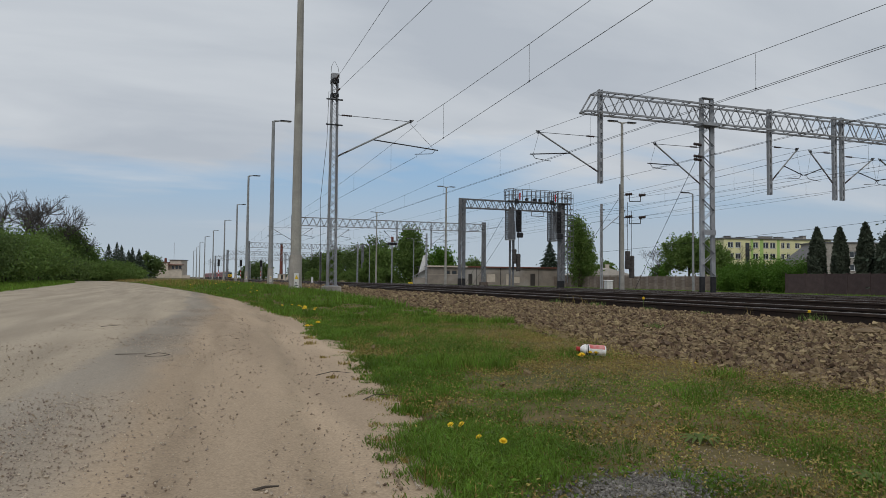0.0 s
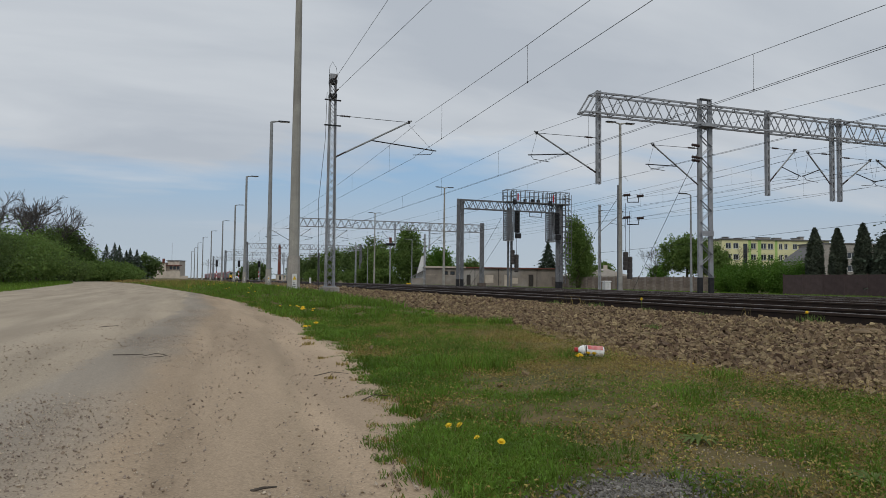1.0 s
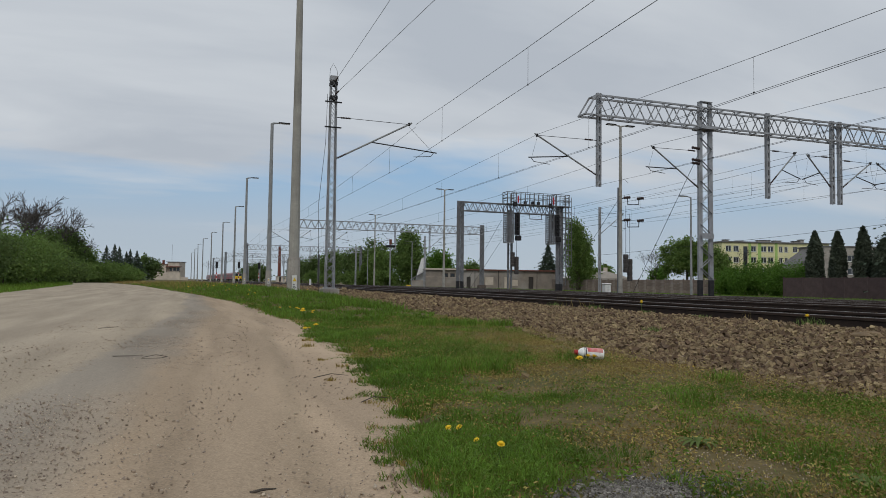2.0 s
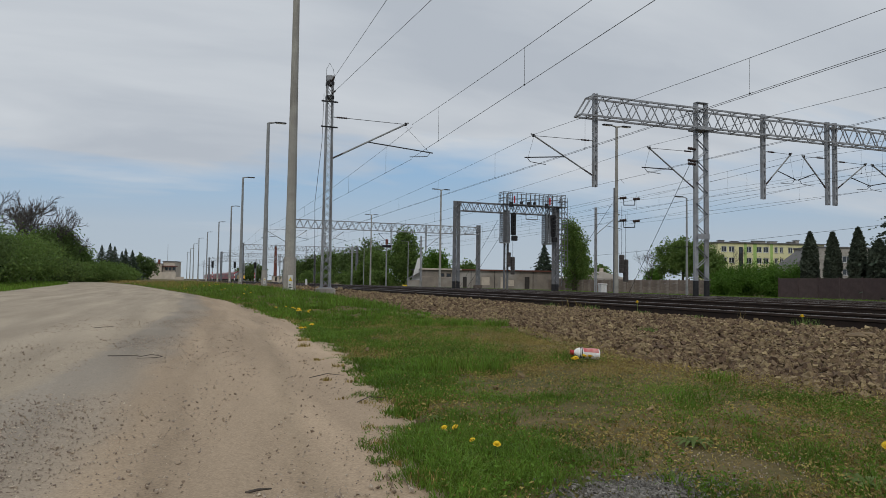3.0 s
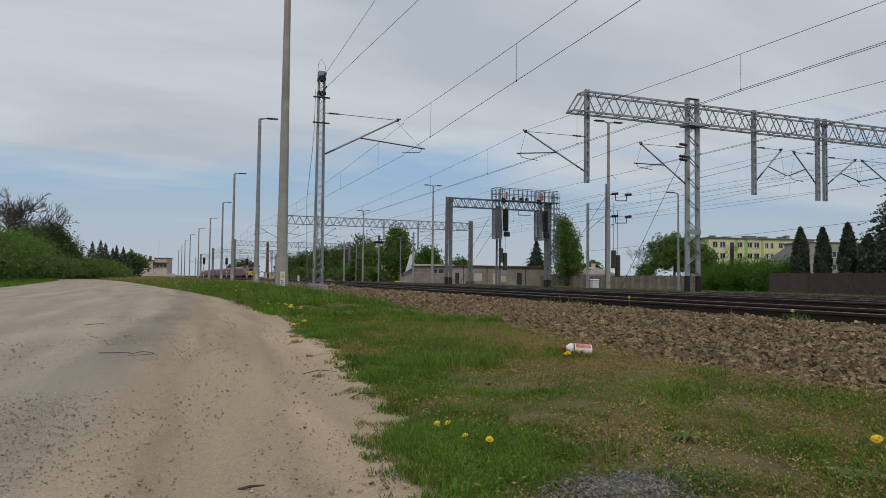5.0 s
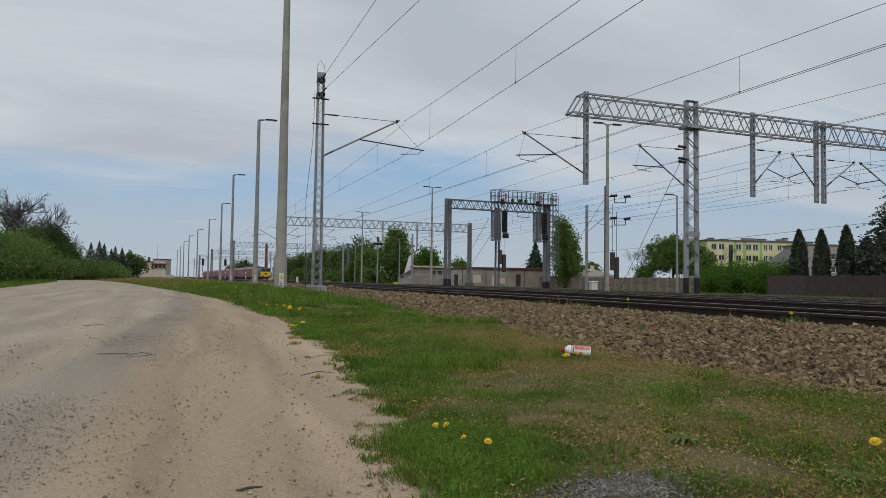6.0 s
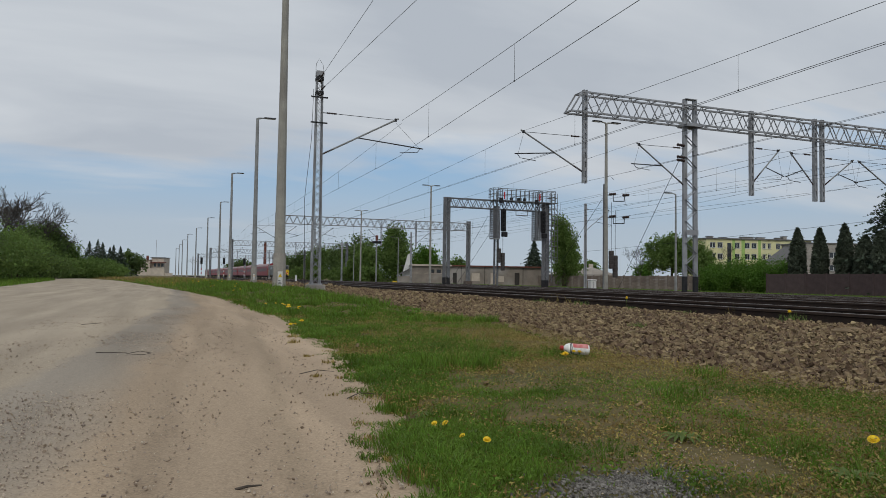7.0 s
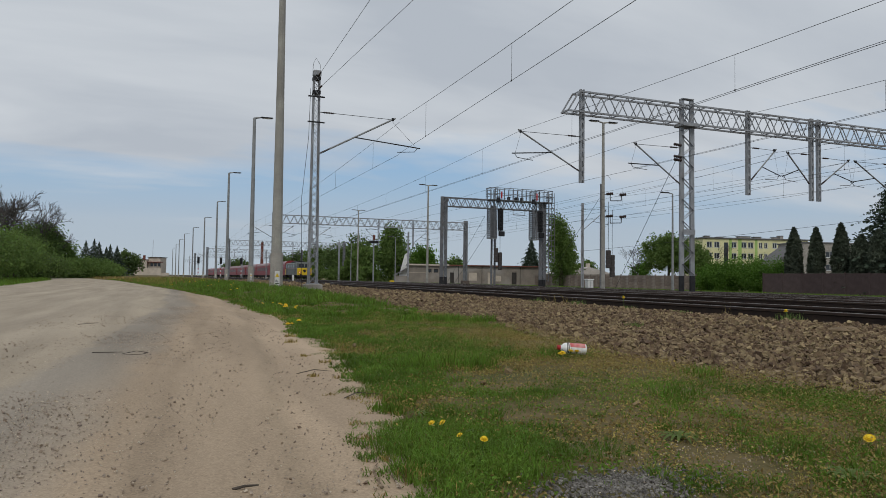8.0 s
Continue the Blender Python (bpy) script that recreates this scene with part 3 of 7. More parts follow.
def build_mast():
    x, y = 5.03, 27.0
    ob = thing("catenary_mast", "grey lattice steel mast carrying an overhead wire bracket", "catenary mast", (0, 0, 0))
    part("foundation", Shape().box(x - 0.33, y - 0.33, -0.12, x + 0.33, y + 0.33, 0.3, 0.03), M["concrete"], ob, "square concrete foundation block")
    part("base_plate", Shape().box(x - 0.23, y - 0.22, 0.3, x + 0.23, y + 0.22, 0.34), M["steel"], ob)
    lattice_post(ob, x, y, 0.34, 8.5, 0.32, 0.21, 27, 0.045, True)
    for z in (7.72, 8.28):
        part("clamp_band", Shape().box(x - 0.15, y - 0.14, z, x + 0.15, y + 0.14, z + 0.16, 0.02), M["dark"], ob, "dark anchor clamp")
    part("top_cap", Shape().box(x - 0.14, y - 0.12, 8.48, x + 0.14, y + 0.12, 8.68, 0.02), M["steel"], ob)
    part("arc_horn", Shape().rings([(x - 0.16, y, 8.45), (x - 0.14, y, 8.95), (x - 0.03, y, 9.18), (x + 0.12, y, 8.95), (x + 0.2, y, 8.5)], [0.008] * 5, 5), M["wire"], ob)
    part("down_cable", Shape().rings([(x - 0.26, y - 0.2, 7.9), (x - 0.3, y - 0.2, 6.0), (x - 0.52, y - 0.2, 3.6), (x - 0.45, y - 0.2, 0.1)], [0.009] * 4, 5), M["wire"], ob)
    for z in (6.6, 7.6):
        part("bracket", Shape().quadbar((x - 0.35, y - 0.2, z), (x + 0.3, y - 0.2, z), 0.05), M["dark"], ob)
    cantilever(ob, x + 0.11, y, 1, 7.05, 5.4, 3.03, 5.68, 1.2)


build_mast()


def portal_beam(ob, x0, x1, y, z0, z1, bays, deep=0.5, each=False, mat="steel"):
    """Box truss: four chords, diagonals in the side faces, cross ties above and below."""
    for yy in (y - deep / 2, y + deep / 2):
        for z in (z0, z1):
            part("chord", Shape().quadbar((x0, yy, z), (x1, yy, z), 0.075), M[mat], ob)
    step = (x1 - x0) / bays
    rest = Shape()
    for side, yy in enumerate((y - deep / 2, y + deep / 2)):
        up = Shape().quadbar((0, 0, z0), (step / 2, 0, z1), 0.036)
        dn = Shape().quadbar((step / 2, 0, z1), (step, 0, z0), 0.036)
        mu, md = up.mesh("diagonal", M[mat]), dn.mesh("diagonal", M[mat])
        for i in range(bays):
            if each:
                for me in (mu, md):
                    d = part("diagonal", me, None, ob)
                    d.location = (x0 + i * step, yy, 0)
            else:
                rest.quadbar((x0 + i * step, yy, z0), (x0 + (i + 0.5) * step, yy, z1), 0.05)
                rest.quadbar((x0 + (i + 0.5) * step, yy, z1), (x0 + (i + 1) * step, yy, z0), 0.05)
    if rest.v:
        tagged(part("web_lacing", rest, M[mat], ob), kind="stuff")
    for z in (z0, z1):
        tie = Shape().quadbar((0, y - deep / 2, z), (0, y + deep / 2, z), 0.04).mesh("cross_tie", M[mat])
        for i in range(bays + 1):
            part("cross_tie", tie, None, ob).location = (x0 + i * step, 0, 0)


def drop_post(ob, x, y, z_low, z_top=8.95):
    """A pair of channels hung from the beam, joined by battens."""
    for s in (-1, 1):
        part("drop_channel", Shape().quadbar((x + s * 0.07, y, z_low), (x + s * 0.07, y, z_top), 0.055, 0.16), M["steel"], ob)
    me = Shape().box(-0.042, -0.07, 0, 0.042, -0.05, 0.16).mesh("batten", M["steel"])
    z = z_low + 0.1
    while z < z_top - 0.1:
        part("batten", me, None, ob).location = (x, y, z)
        z += 0.42


def portal_one():
    y = 26.0
    ob = thing("catenary_portal", "grey lattice steel gantry spanning several tracks", "catenary gantry")
    portal_beam(ob, 16.2, 44.0, y, 7.9, 8.78, 28, 0.55, True)
    # slanted nose at the free end
    for yy in (y - 0.27, y + 0.27):
        part("end_bar", Shape().quadbar((15.65, yy, 7.9), (16.2, yy, 8.78), 0.06), M["steel"], ob)
    part("end_chord", Shape().quadbar((15.65, y - 0.3, 7.9), (15.65, y + 0.3, 7.9), 0.07), M["steel"], ob)
    for yy in (y - 0.27, y + 0.27):
        part("lower_nose", Shape().quadbar((15.65, yy, 7.9), (16.16, yy, 7.9), 0.075), M["steel"], ob)
    x = 22.2
    for s in (-1, 1):
        part("mast_channel", Shape().quadbar((x + s * 0.31, y, 0.12), (x + s * 0.28, y, 9.1), 0.10, 0.22), M["steel"], ob, "broad steel channel")
    for yy in (y - 0.1, y + 0.1):
        laced(ob, "lacing_bar", x - 0.32, x + 0.32, yy, 0.9, 8.9, 16, 0.07)
    part("mast_plate", Shape().box(x - 0.34, y - 0.18, 2.75, x + 0.34, y - 0.165, 3.0), M["steel"], ob)
    part("mast_cap", Shape().box(x - 0.33, y - 0.14, 9.101, x + 0.33, y + 0.14, 9.13), M["steel"], ob)
    part("foot", Shape().box(x - 0.55, y - 0.4, -0.3, x + 0.55, y + 0.4, 0.12, 0.04), M["sleeper"], ob, "dark stained foundation")
    for s in (-1, 1):
        part("painted_band", Shape().quadbar((x + s * 0.31, y, 0.124), (x + s * 0.3075, y, 0.85), 0.112, 0.232), M["dark"], ob, "black tarred mast foot")
    for xx, low in ((16.5, 4.84), (25.9, 4.82), (30.05, 4.75), (30.55, 4.75), (36.0, 4.8)):
        drop_post(ob, xx, y, low)
    cantilever(ob, 16.4, y, -1, 6.86, 5.35, 2.9)
    cantilever(ob, 21.85, y, -1, 6.8, 5.1, 2.5)
    cantilever(ob, 26.0, y, 1, 7.15, 5.5, 1.6)
    cantilever(ob, 29.95, y, -1, 7.1, 5.6, 1.45)
    cantilever(ob, 30.65, y, 1, 7.0, 5.6, 2.0)
    cantilever(ob, 35.9, y, -1, 7.0, 5.5, 2.7)
    part("stay_wire", Shape().tube((21.8, y, 6.6), (22.0, 31.3, 0.2), 0.012, n=5), M["wire"], ob)
    for z in (6.35, 6.9, 6.2):
        part("insulator", insulator_shape((21.3, y - 0.2, z), (21.75, y - 0.2, z - 0.03), 0.07, 4), M["insulator"], ob)
    part("mast", Shape().box(43.7, y - 0.25, -0.5, 44.2, y + 0.25, 8.9, 0.02), M["steel"], ob)
    # signal wiring box under the beam
    part("beam_clamp", Shape().box(x - 0.45, y - 0.33, 7.8, x + 0.45, y + 0.33, 7.95), M["steel"], ob)


portal_one()


def far_portal(y, x0, x1, z0, z1, drops, posts, arms):
    ob = thing("catenary_portal", "grey lattice steel gantry across the station tracks", "catenary gantry", group="far gantries")
    portal_beam(ob, x0, x1, y, z0, z1, int((x1 - x0) / 0.95), 0.5)
    for x in posts:
        for s in (-1, 1):
            part("mast_channel", Shape().quadbar((x + s * 0.18, y, -0.2), (x + s * 0.16, y, z1 + 0.3), 0.12, 0.3), M["steel_old"], ob)
        laced(ob, "lacing_bar", x - 0.17, x + 0.17, y - 0.14, 0.9, z1, 18, 0.06)
        part("foot", Shape().box(x - 0.5, y - 0.4, -0.6, x + 0.5, y + 0.4, 0.3, 0.04), M["sleeper"], ob, "dark stained foundation")
    for x in drops:
        drop_post(ob, x, y, 4.85, z1)
    for x, s, reach in arms:
        cantilever(ob, x, y, s, 7.0, 5.4, reach)


far_portal(90.0, 11.8, 38.2, 7.35, 8.4, (16.6, 25.5, 30.4), (11.8, 38.2), ((11.9, 1, 2.2), (11.7, -1, 2.8), (16.7, 1, 2.2), (30.5, 1, 2.0), (25.4, -1, 1.6)))
b2, b3 = bend(162), bend(214)
far_portal(162.0, 11.8 + b2, 38.0 + b2, 7.4, 8.5, (16.6, 25.5, 30.4), (11.8 + b2, 38.0 + b2), ((11.9 + b2, 1, 2.2), (11.7 + b2, -1, 2.8), (25.6, 1, 1.6), (30.3, -1, 1.6)))
far_portal(214.0, 10.6 + b3, 38.0 + b3, 7.3, 8.4, (16.6, 25.5), (10.6 + b3, 38.0 + b3), ((10.7 + b3, 1, 2.4), (10.5 + b3, -1, 2.4)))
b4 = bend(275)
far_portal(275.0, 10.6 + b4, 38.0 + b4, 7.3, 8.4, (16.6, 25.5), (10.6 + b4, 38.0 + b4), ((10.7 + b4, 1, 2.4), (10.5 + b4, -1, 2.4)))


def signal_gantry():
    y = 57.0
    ob = thing("signal_gantry", "grey steel signal gantry with caged walkway and signals", "signal gantry")
    portal_beam(ob, 22.1, 31.9, y, 6.95, 7.72, 12, 0.55, mat="steel_old")
    for x in (22.1, 31.95):
        z = fall(x)
        for s in (-1, 1):
            part("mast_channel", Shape().quadbar((x + s * 0.19, y, z + 0.2), (x + s * 0.17, y, 7.8), 0.11, 0.3), M["steel_old"], ob, "broad steel channel")
        laced(ob, "lacing_bar", x - 0.19, x + 0.19, y - 0.14, 0.7, 7.6, 16, 0.06)
        part("foot", Shape().box(x - 0.34, y - 0.3, z - 0.2, x + 0.34, y + 0.3, z + 0.2, 0.04), M["sleeper"], ob, "dark stained foundation")
        for s in (-1, 1):
            part("painted_band", Shape().quadbar((x + s * 0.19, y, z + 0.204), (x + s * 0.188, y, z + 0.85), 0.122, 0.312), M["dark"], ob, "black tarred mast foot")
    # walkway cage above the beam: three rails a side, posts, raking struts below
    x0, x1, z0, z1 = 26.4, 32.75, 7.75, 8.82
    for yy in (y - 0.5, y + 0.5):
        for z in (z0, z0 + 0.55, z1):
            part("cage_rail", Shape().quadbar((x0, yy, z), (x1, yy, z), 0.045), M["steel_old"], ob)
        for i in range(15):
            xx = x0 + (x1 - x0) * i / 14
            part("cage_post", Shape().quadbar((xx, yy, z0 - 0.2 * (i % 2)), (xx, yy, z1), 0.042), M["steel_old"], ob)
    for xx in (x0, x0 + 0.85, x1 - 1.3, x1):
        for z in (z0, z0 + 0.3, z0 + 0.55, z0 + 0.82, z1):
            part("cage_end_rail", Shape().quadbar((xx, y - 0.5, z), (xx, y + 0.5, z), 0.045), M["steel_old"], ob)
    for i in range(7):
        xx = x0 + 0.2 + (x1 - x0 - 0.4) * i / 6
        part("deck_strut", Shape().quadbar((xx, y - 0.5, z0 - 0.06), (xx + 0.3, y - 0.28, 7.3), 0.045), M["steel_old"], ob)
    part("walkway_deck", Shape().box(x0, y - 0.5, z0 - 0.05, x1, y + 0.5, z0 - 0.02), M["pole"], ob)
    for xx in (27.45, 31.05):
        part("red_marker", Shape().box(xx - 0.06, y - 0.6, 7.85, xx + 0.06, y - 0.53, 8.5, 0.01), M["red"], ob, "narrow red marker")
        part("junction_box", Shape().box(xx - 0.5, y - 0.62, 7.5, xx - 0.15, y - 0.51, 7.95, 0.02), M["dark"], ob, "dark cable junction box")
    for xx, w in ((29.2, 0.16), (29.75, 0.1), (28.4, 0.09)):
        part("winch", Shape().box(xx - w, y - 0.2, 7.73, xx + w, y + 0.1, 8.1, 0.03), M["dark"], ob, "dark fitting on the walkway")
    for k, xx in enumerate((27.2, 27.3, 30.75, 30.9)):
        cable = Shape().rings([(xx, y - 0.56, 7.9), (xx + 0.05, y - 0.58, 7.3), (xx + 0.28, y - 0.45, 6.6), (xx + 0.3, y - 0.3, 5.0 + 0.3 * (k % 2))], [0.022] * 4, 5)
        part("signal_cable", cable, M["dark"], ob, "black cable running down to the signal")
    # two signals, each with a barred service cage beside it
    for cx, hx in ((26.85, 27.45), (31.15, 31.5)):
        head = part("signal_head", Shape().box(hx - 0.2, y - 0.5, 4.95, hx + 0.2, y - 0.22, 6.95, 0.05), M["dark"], ob, "black multi-aspect signal head")
        part("signal_box", Shape().box(hx - 0.12, y - 0.52, 4.45, hx + 0.36, y - 0.2, 4.9, 0.03), M["dark"], head)
        for k in range(5):
            part("lens_hood", Shape().tube((hx, y - 0.5, 6.7 - 0.36 * k), (hx, y - 0.72, 6.68 - 0.36 * k), 0.11, 0.12), M["dark"], head)
        part("head_rail", Shape().quadbar((hx + 0.24, y - 0.4, 4.6), (hx + 0.24, y - 0.4, 7.6), 0.04), M["steel_old"], head)
        cage = Shape()
        for sx in (-0.38, 0.0, 0.26):
            for yy in (y - 0.35, y + 0.4):
                cage.quadbar((cx + sx, yy, 4.3), (cx + sx, yy, 8.7), 0.05)
        z = 4.3
        while z < 7.0:
            for yy in (y - 0.35, y + 0.4):
                cage.quadbar((cx - 0.38, yy, z), (cx + 0.26, yy, z), 0.045)
            for sx in (-0.38, 0.26):
                cage.quadbar((cx + sx, y - 0.35, z), (cx + sx, y + 0.4, z), 0.045)
            z += 0.2
        for k in range(7):
            for yy in (y + 0.42, y - 0.37):
                cage.quadbar((cx - 0.33 + 0.09 * k, yy, 4.3), (cx - 0.33 + 0.09 * k, yy, 6.95), 0.038)
        part("service_cage", cage, M["steel_old"], ob, "barred steel service cage")
        part("cage_floor", Shape().box(cx - 0.4, y - 0.37, 4.22, cx + 0.28, y + 0.42, 4.29), M["pole"], ob)
    # caged ladder at the outer mast
    lx = 32.5
    lad = Shape()
    for sx in (-0.16, 0.16):
        lad.quadbar((lx + sx, y, 0.4), (lx + sx, y, 8.6), 0.045)
    z = 0.5
    while z < 8.6:
        lad.quadbar((lx - 0.16, y, z), (lx + 0.16, y, z), 0.03)
        z += 0.3
    part("ladder", lad, M["steel_old"], ob)
    hoops = Shape()
    z = 2.2
    while z < 8.6:
        for a, b in (((-0.3, 0), (-0.3, -0.7)), ((-0.3, -0.7), (0.34, -0.7)), ((0.34, -0.7), (0.34, 0)), ((-0.3, 0), (0.34, 0))):
            hoops.quadbar((lx + a[0], y + a[1], z), (lx + b[0], y + b[1], z), 0.045)
        z += 0.5
    for a in ((-0.3, -0.7), (0.03, -0.7), (0.34, -0.7)):
        hoops.quadbar((lx + a[0], y + a[1], 2.2), (lx + a[0], y + a[1], 8.6), 0.035)
    part("ladder_cage", hoops, M["steel_old"], ob)
    part("bracket", Shape().rings([(28.7, y - 0.4, 6.9), (28.7, y - 0.4, 6.45), (29.9, y - 0.4, 6.45), (29.9, y - 0.4, 7.0)], [0.04] * 4, 6), M["steel_old"], ob)


signal_gantry()


M["weight"] = material("iron_weight", (0.085, 0.075, 0.07), (0.055, 0.05, 0.047), 5, 0.7, 0.2, 0.1)


def tension_mast(x, y, h, label, arms=True, w=0.12, weights=((1.5, 2.85, 0.2), (0.85, 2.5, 0.55))):
    ob = thing("tension_mast", label, "catenary mast", group="tensioning masts")
    for s in (-1, 1):
        part("mast_channel", Shape().quadbar((x + s * w, y, -0.3), (x + s * w * 0.85, y, h), w * 0.6, 0.16), M["steel_old"], ob)
    laced(ob, "lacing_bar", x - w, x + w, y - 0.07, 0.6, h - 0.2, 16, 0.05)
    part("foot", Shape().box(x - 0.3, y - 0.3, fall(x) - 0.2, x + 0.3, y + 0.3, fall(x) + 0.25, 0.03), M["sleeper"], ob)
    for k, (z0, z1, dx) in enumerate(weights):
        w = part("balance_weight", Shape().rings([(x + dx, y - 0.5, z0 + (z1 - z0) * i / 16) for i in range(17)], [0.2 if i % 4 else 0.18 for i in range(17)], 12), M["weight"], ob, "stack of dark iron weights")
        part("weight_cable", Shape().tube((x + dx, y - 0.5, z1), (x + dx, y - 0.5, h - 1.4 - 0.6 * k), 0.018, n=5), M["wire"], w)
    if arms:
        for z in (h - 0.8, h - 2.5):
            part("tension_arm", Shape().rings([(x + 0.2, y, z), (x + 0.7, y, z + 0.05), (x + 0.72, y, z - 0.45), (x + 1.7, y, z - 0.4), (x + 1.72, y, z + 0.1)], [0.04] * 5, 6), M["dark"], ob)
            for dx in (0.35, 1.55):
                part("insulator", insulator_shape((x + dx, y, z + 0.05), (x + dx + 0.6, y, z + 0.12), 0.11, 4), M["insulator"], ob)
        part("arc_horn", Shape().rings([(x, y, h), (x + 0.05, y, h + 0.5), (x + 0.4, y, h + 0.7), (x + 0.75, y, h + 0.4)], [0.012] * 4, 5), M["wire"], ob)
    return ob


tension_mast(30.15, 44.6, 7.9, "steel tension mast with hanging balance weights")
tension_mast(27.2, 57.6, 7.3, "steel tension mast with weights beside the gantry", arms=False, w=0.17, weights=((2.1, 3.4, 0.05), (1.4, 3.0, 0.45)))


def plain_mast(x, y, h, label="slim grey steel catenary mast"):
    ob = thing("catenary_mast", label, "catenary mast", group="slim masts")
    for s in (-1, 1):
        part("mast_channel", Shape().quadbar((x + s * 0.10, y, -0.6), (x + s * 0.08, y, h), 0.06, 0.14), M["steel"], ob)
    laced(ob, "lacing_bar", x - 0.09, x + 0.09, y - 0.06, 0.5, h - 0.2, 14, 0.05)
    part("foot", Shape().box(x - 0.3, y - 0.3, fall(x) - 0.3, x + 0.3, y + 0.3, fall(x) + 0.15, 0.03), M["concrete"], ob)
    return ob


pm = plain_mast(39.5, 62.0, 8.6)
cantilever(pm, 39.3, 62.0, 1, 8.0, 5.6, 3.0, 6.2)
plain_mast(37.0, 112.0, 8.4)
plain_mast(30.5, 136.0, 7.5)
plain_mast(36.8, 66.0, 4.0)
for u, y, h in ((24.0, 190.0, 7.6), (29.0, 205.0, 7.8), (23.5, 240.0, 7.6), (34.0, 250.0, 7.8), (10.0, 300.0, 8.2), (23.0, 310.0, 8.0), (16.0, 345.0, 8.0), (29.0, 330.0, 8.0)):
    fm = plain_mast(u + bend(y), y, h)
    cantilever(fm, u + bend(y), y, 1, 6.9, 5.4, 2.2)
    cantilever(fm, u + bend(y), y, -1, 6.9, 5.4, 2.2)


# ---- wires ----
def wire_shape(points, r=0.007, n=5):
    return Shape().rings(points, [r] * len(points), n)


def sagged(a, b, sag, k=12):
    a, b = Vector(a), Vector(b)
    return [tuple(a.lerp(b, i / k) - Vector((0, 0, 4 * sag * (i / k) * (1 - i / k)))) for i in range(k + 1)]


def span(ob, a, b, zc, zm, sag, drops=7, twin=False):
    """One span of contact wire with its messenger and droppers, from a = (x, y) to b."""
    (xa, ya), (xb, yb) = a, b
    part("contact_wire", wire_shape([(xa, ya, zc), (xb, yb, zc)]), M["wire"], ob)
    if twin:
        part("contact_wire", wire_shape([(xa + 0.06, ya, zc - 0.02), (xb + 0.06, yb, zc - 0.02)]), M["wire"], ob)
    part("messenger_wire", wire_shape(sagged((xa, ya, zm), (xb, yb, zm), sag)), M["wire"], ob)
    for i in range(drops):
        k = (i + 0.5) / drops
        x, y = xa + (xb - xa) * k, ya + (yb - ya) * k
        zt = zm - 4 * sag * k * (1 - k)
        part("dropper", Shape().tube((x, y, zc), (x, y, zt), 0.005, n=4), M["wire"], ob)
        part("dropper_clip", Shape().box(x - 0.012, y - 0.02, zc - 0.018, x + 0.012, y + 0.02, zc + 0.022), M["dark"], ob)


def overhead(label="thin dark overhead contact line with droppers"):
    return thing("overhead_line", label, "overhead wire", group="overhead wires")


oh = overhead()
span(oh, (5.55, -33.0), (8.45, 27.0), 5.66, 7.05, 0.7, 8)
span(oh, (8.45, 27.0), (8.3, 90.0), 5.62, 6.95, 0.6, 8)
span(oh, (8.3, 90.0), (8.4 + b2, 162.0), 5.6, 6.95, 0.6, 7)
oh = overhead()
span(oh, (13.4, -38.0), (13.55, 26.0), 5.6, 6.9, 0.6, 8, True)
span(oh, (13.55, 26.0), (13.5, 90.0), 5.6, 6.9, 0.6, 8, True)
span(oh, (13.5, 90.0), (13.6 + b2, 162.0), 5.6, 6.9, 0.6, 7)
oh = overhead()
span(oh, (18.8, -38.0), (19.2, 26.0), 5.65, 6.85, 0.55, 8, True)
span(oh, (19.2, 26.0), (18.7, 90.0), 5.6, 6.85, 0.55, 8)
span(oh, (18.7, 90.0), (18.9 + b2, 162.0), 5.6, 6.9, 0.6, 7)
oh = overhead()
span(oh, (26.0, -38.0), (27.5, 26.0), 5.6, 7.0, 0.6, 8)
span(oh, (27.5, 26.0), (26.2, 90.0), 5.6, 7.0, 0.6, 8)
span(oh, (26.2, 90.0), (26.0 + b2, 162.0), 5.6, 6.95, 0.6, 7)
oh = overhead()
span(oh, (30.0, -38.0), (28.6, 26.0), 5.65, 7.0, 0.6, 8)
span(oh, (28.6, 26.0), (30.9, 90.0), 5.6, 7.0, 0.6, 8)
oh = overhead()
span(oh, (32.6, -38.0), (32.6, 26.0), 5.6, 6.9, 0.6, 8)
span(oh, (32.6, 26.0), (31.2, 90.0), 5.6, 6.9, 0.6, 8)
oh = overhead("anchored overhead wires ending at a mast")
part("anchor_wire", wire_shape(sagged((5.06, 27, 8.42), (5.3, -33, 10.05), 0.0)), M["wire"], oh)
part("anchor_wire", wire_shape(sagged((5.08, 27, 7.93), (7.4, -33, 6.35), 0.0)), M["wire"], oh)
part("anchor_insulator", insulator_shape((5.06, 26.84, 8.424), (5.062, 26.3, 8.44), 0.032, 5), M["insulator"], oh)
part("anchor_insulator", insulator_shape((5.086, 26.84, 7.926), (5.11, 26.3, 7.912), 0.032, 5), M["insulator"], oh)
for z, (x1, z1) in ((7.1, (28.6, 7.0)), (5.4, (28.6, 5.65)), (6.9, (32.6, 6.9)), (5.2, (32.6, 5.6))):
    part("anchor_wire", wire_shape(sagged((30.8 if z > 6 else 31.0, 44.6, z), (x1, 26.0, z1), 0.12)), M["wire"], oh)
for z in (7.1, 5.4, 6.6):
    part("anchor_wire", wire_shape(sagged((30.1, 44.6, z), (31.2, 110.0, z + 0.1), 0.4)), M["wire"], oh)
part("stay_wire", Shape().tube((30.1, 44.7, 7.0), (29.3, 52.0, 0.1), 0.014, n=5), M["wire"], oh)
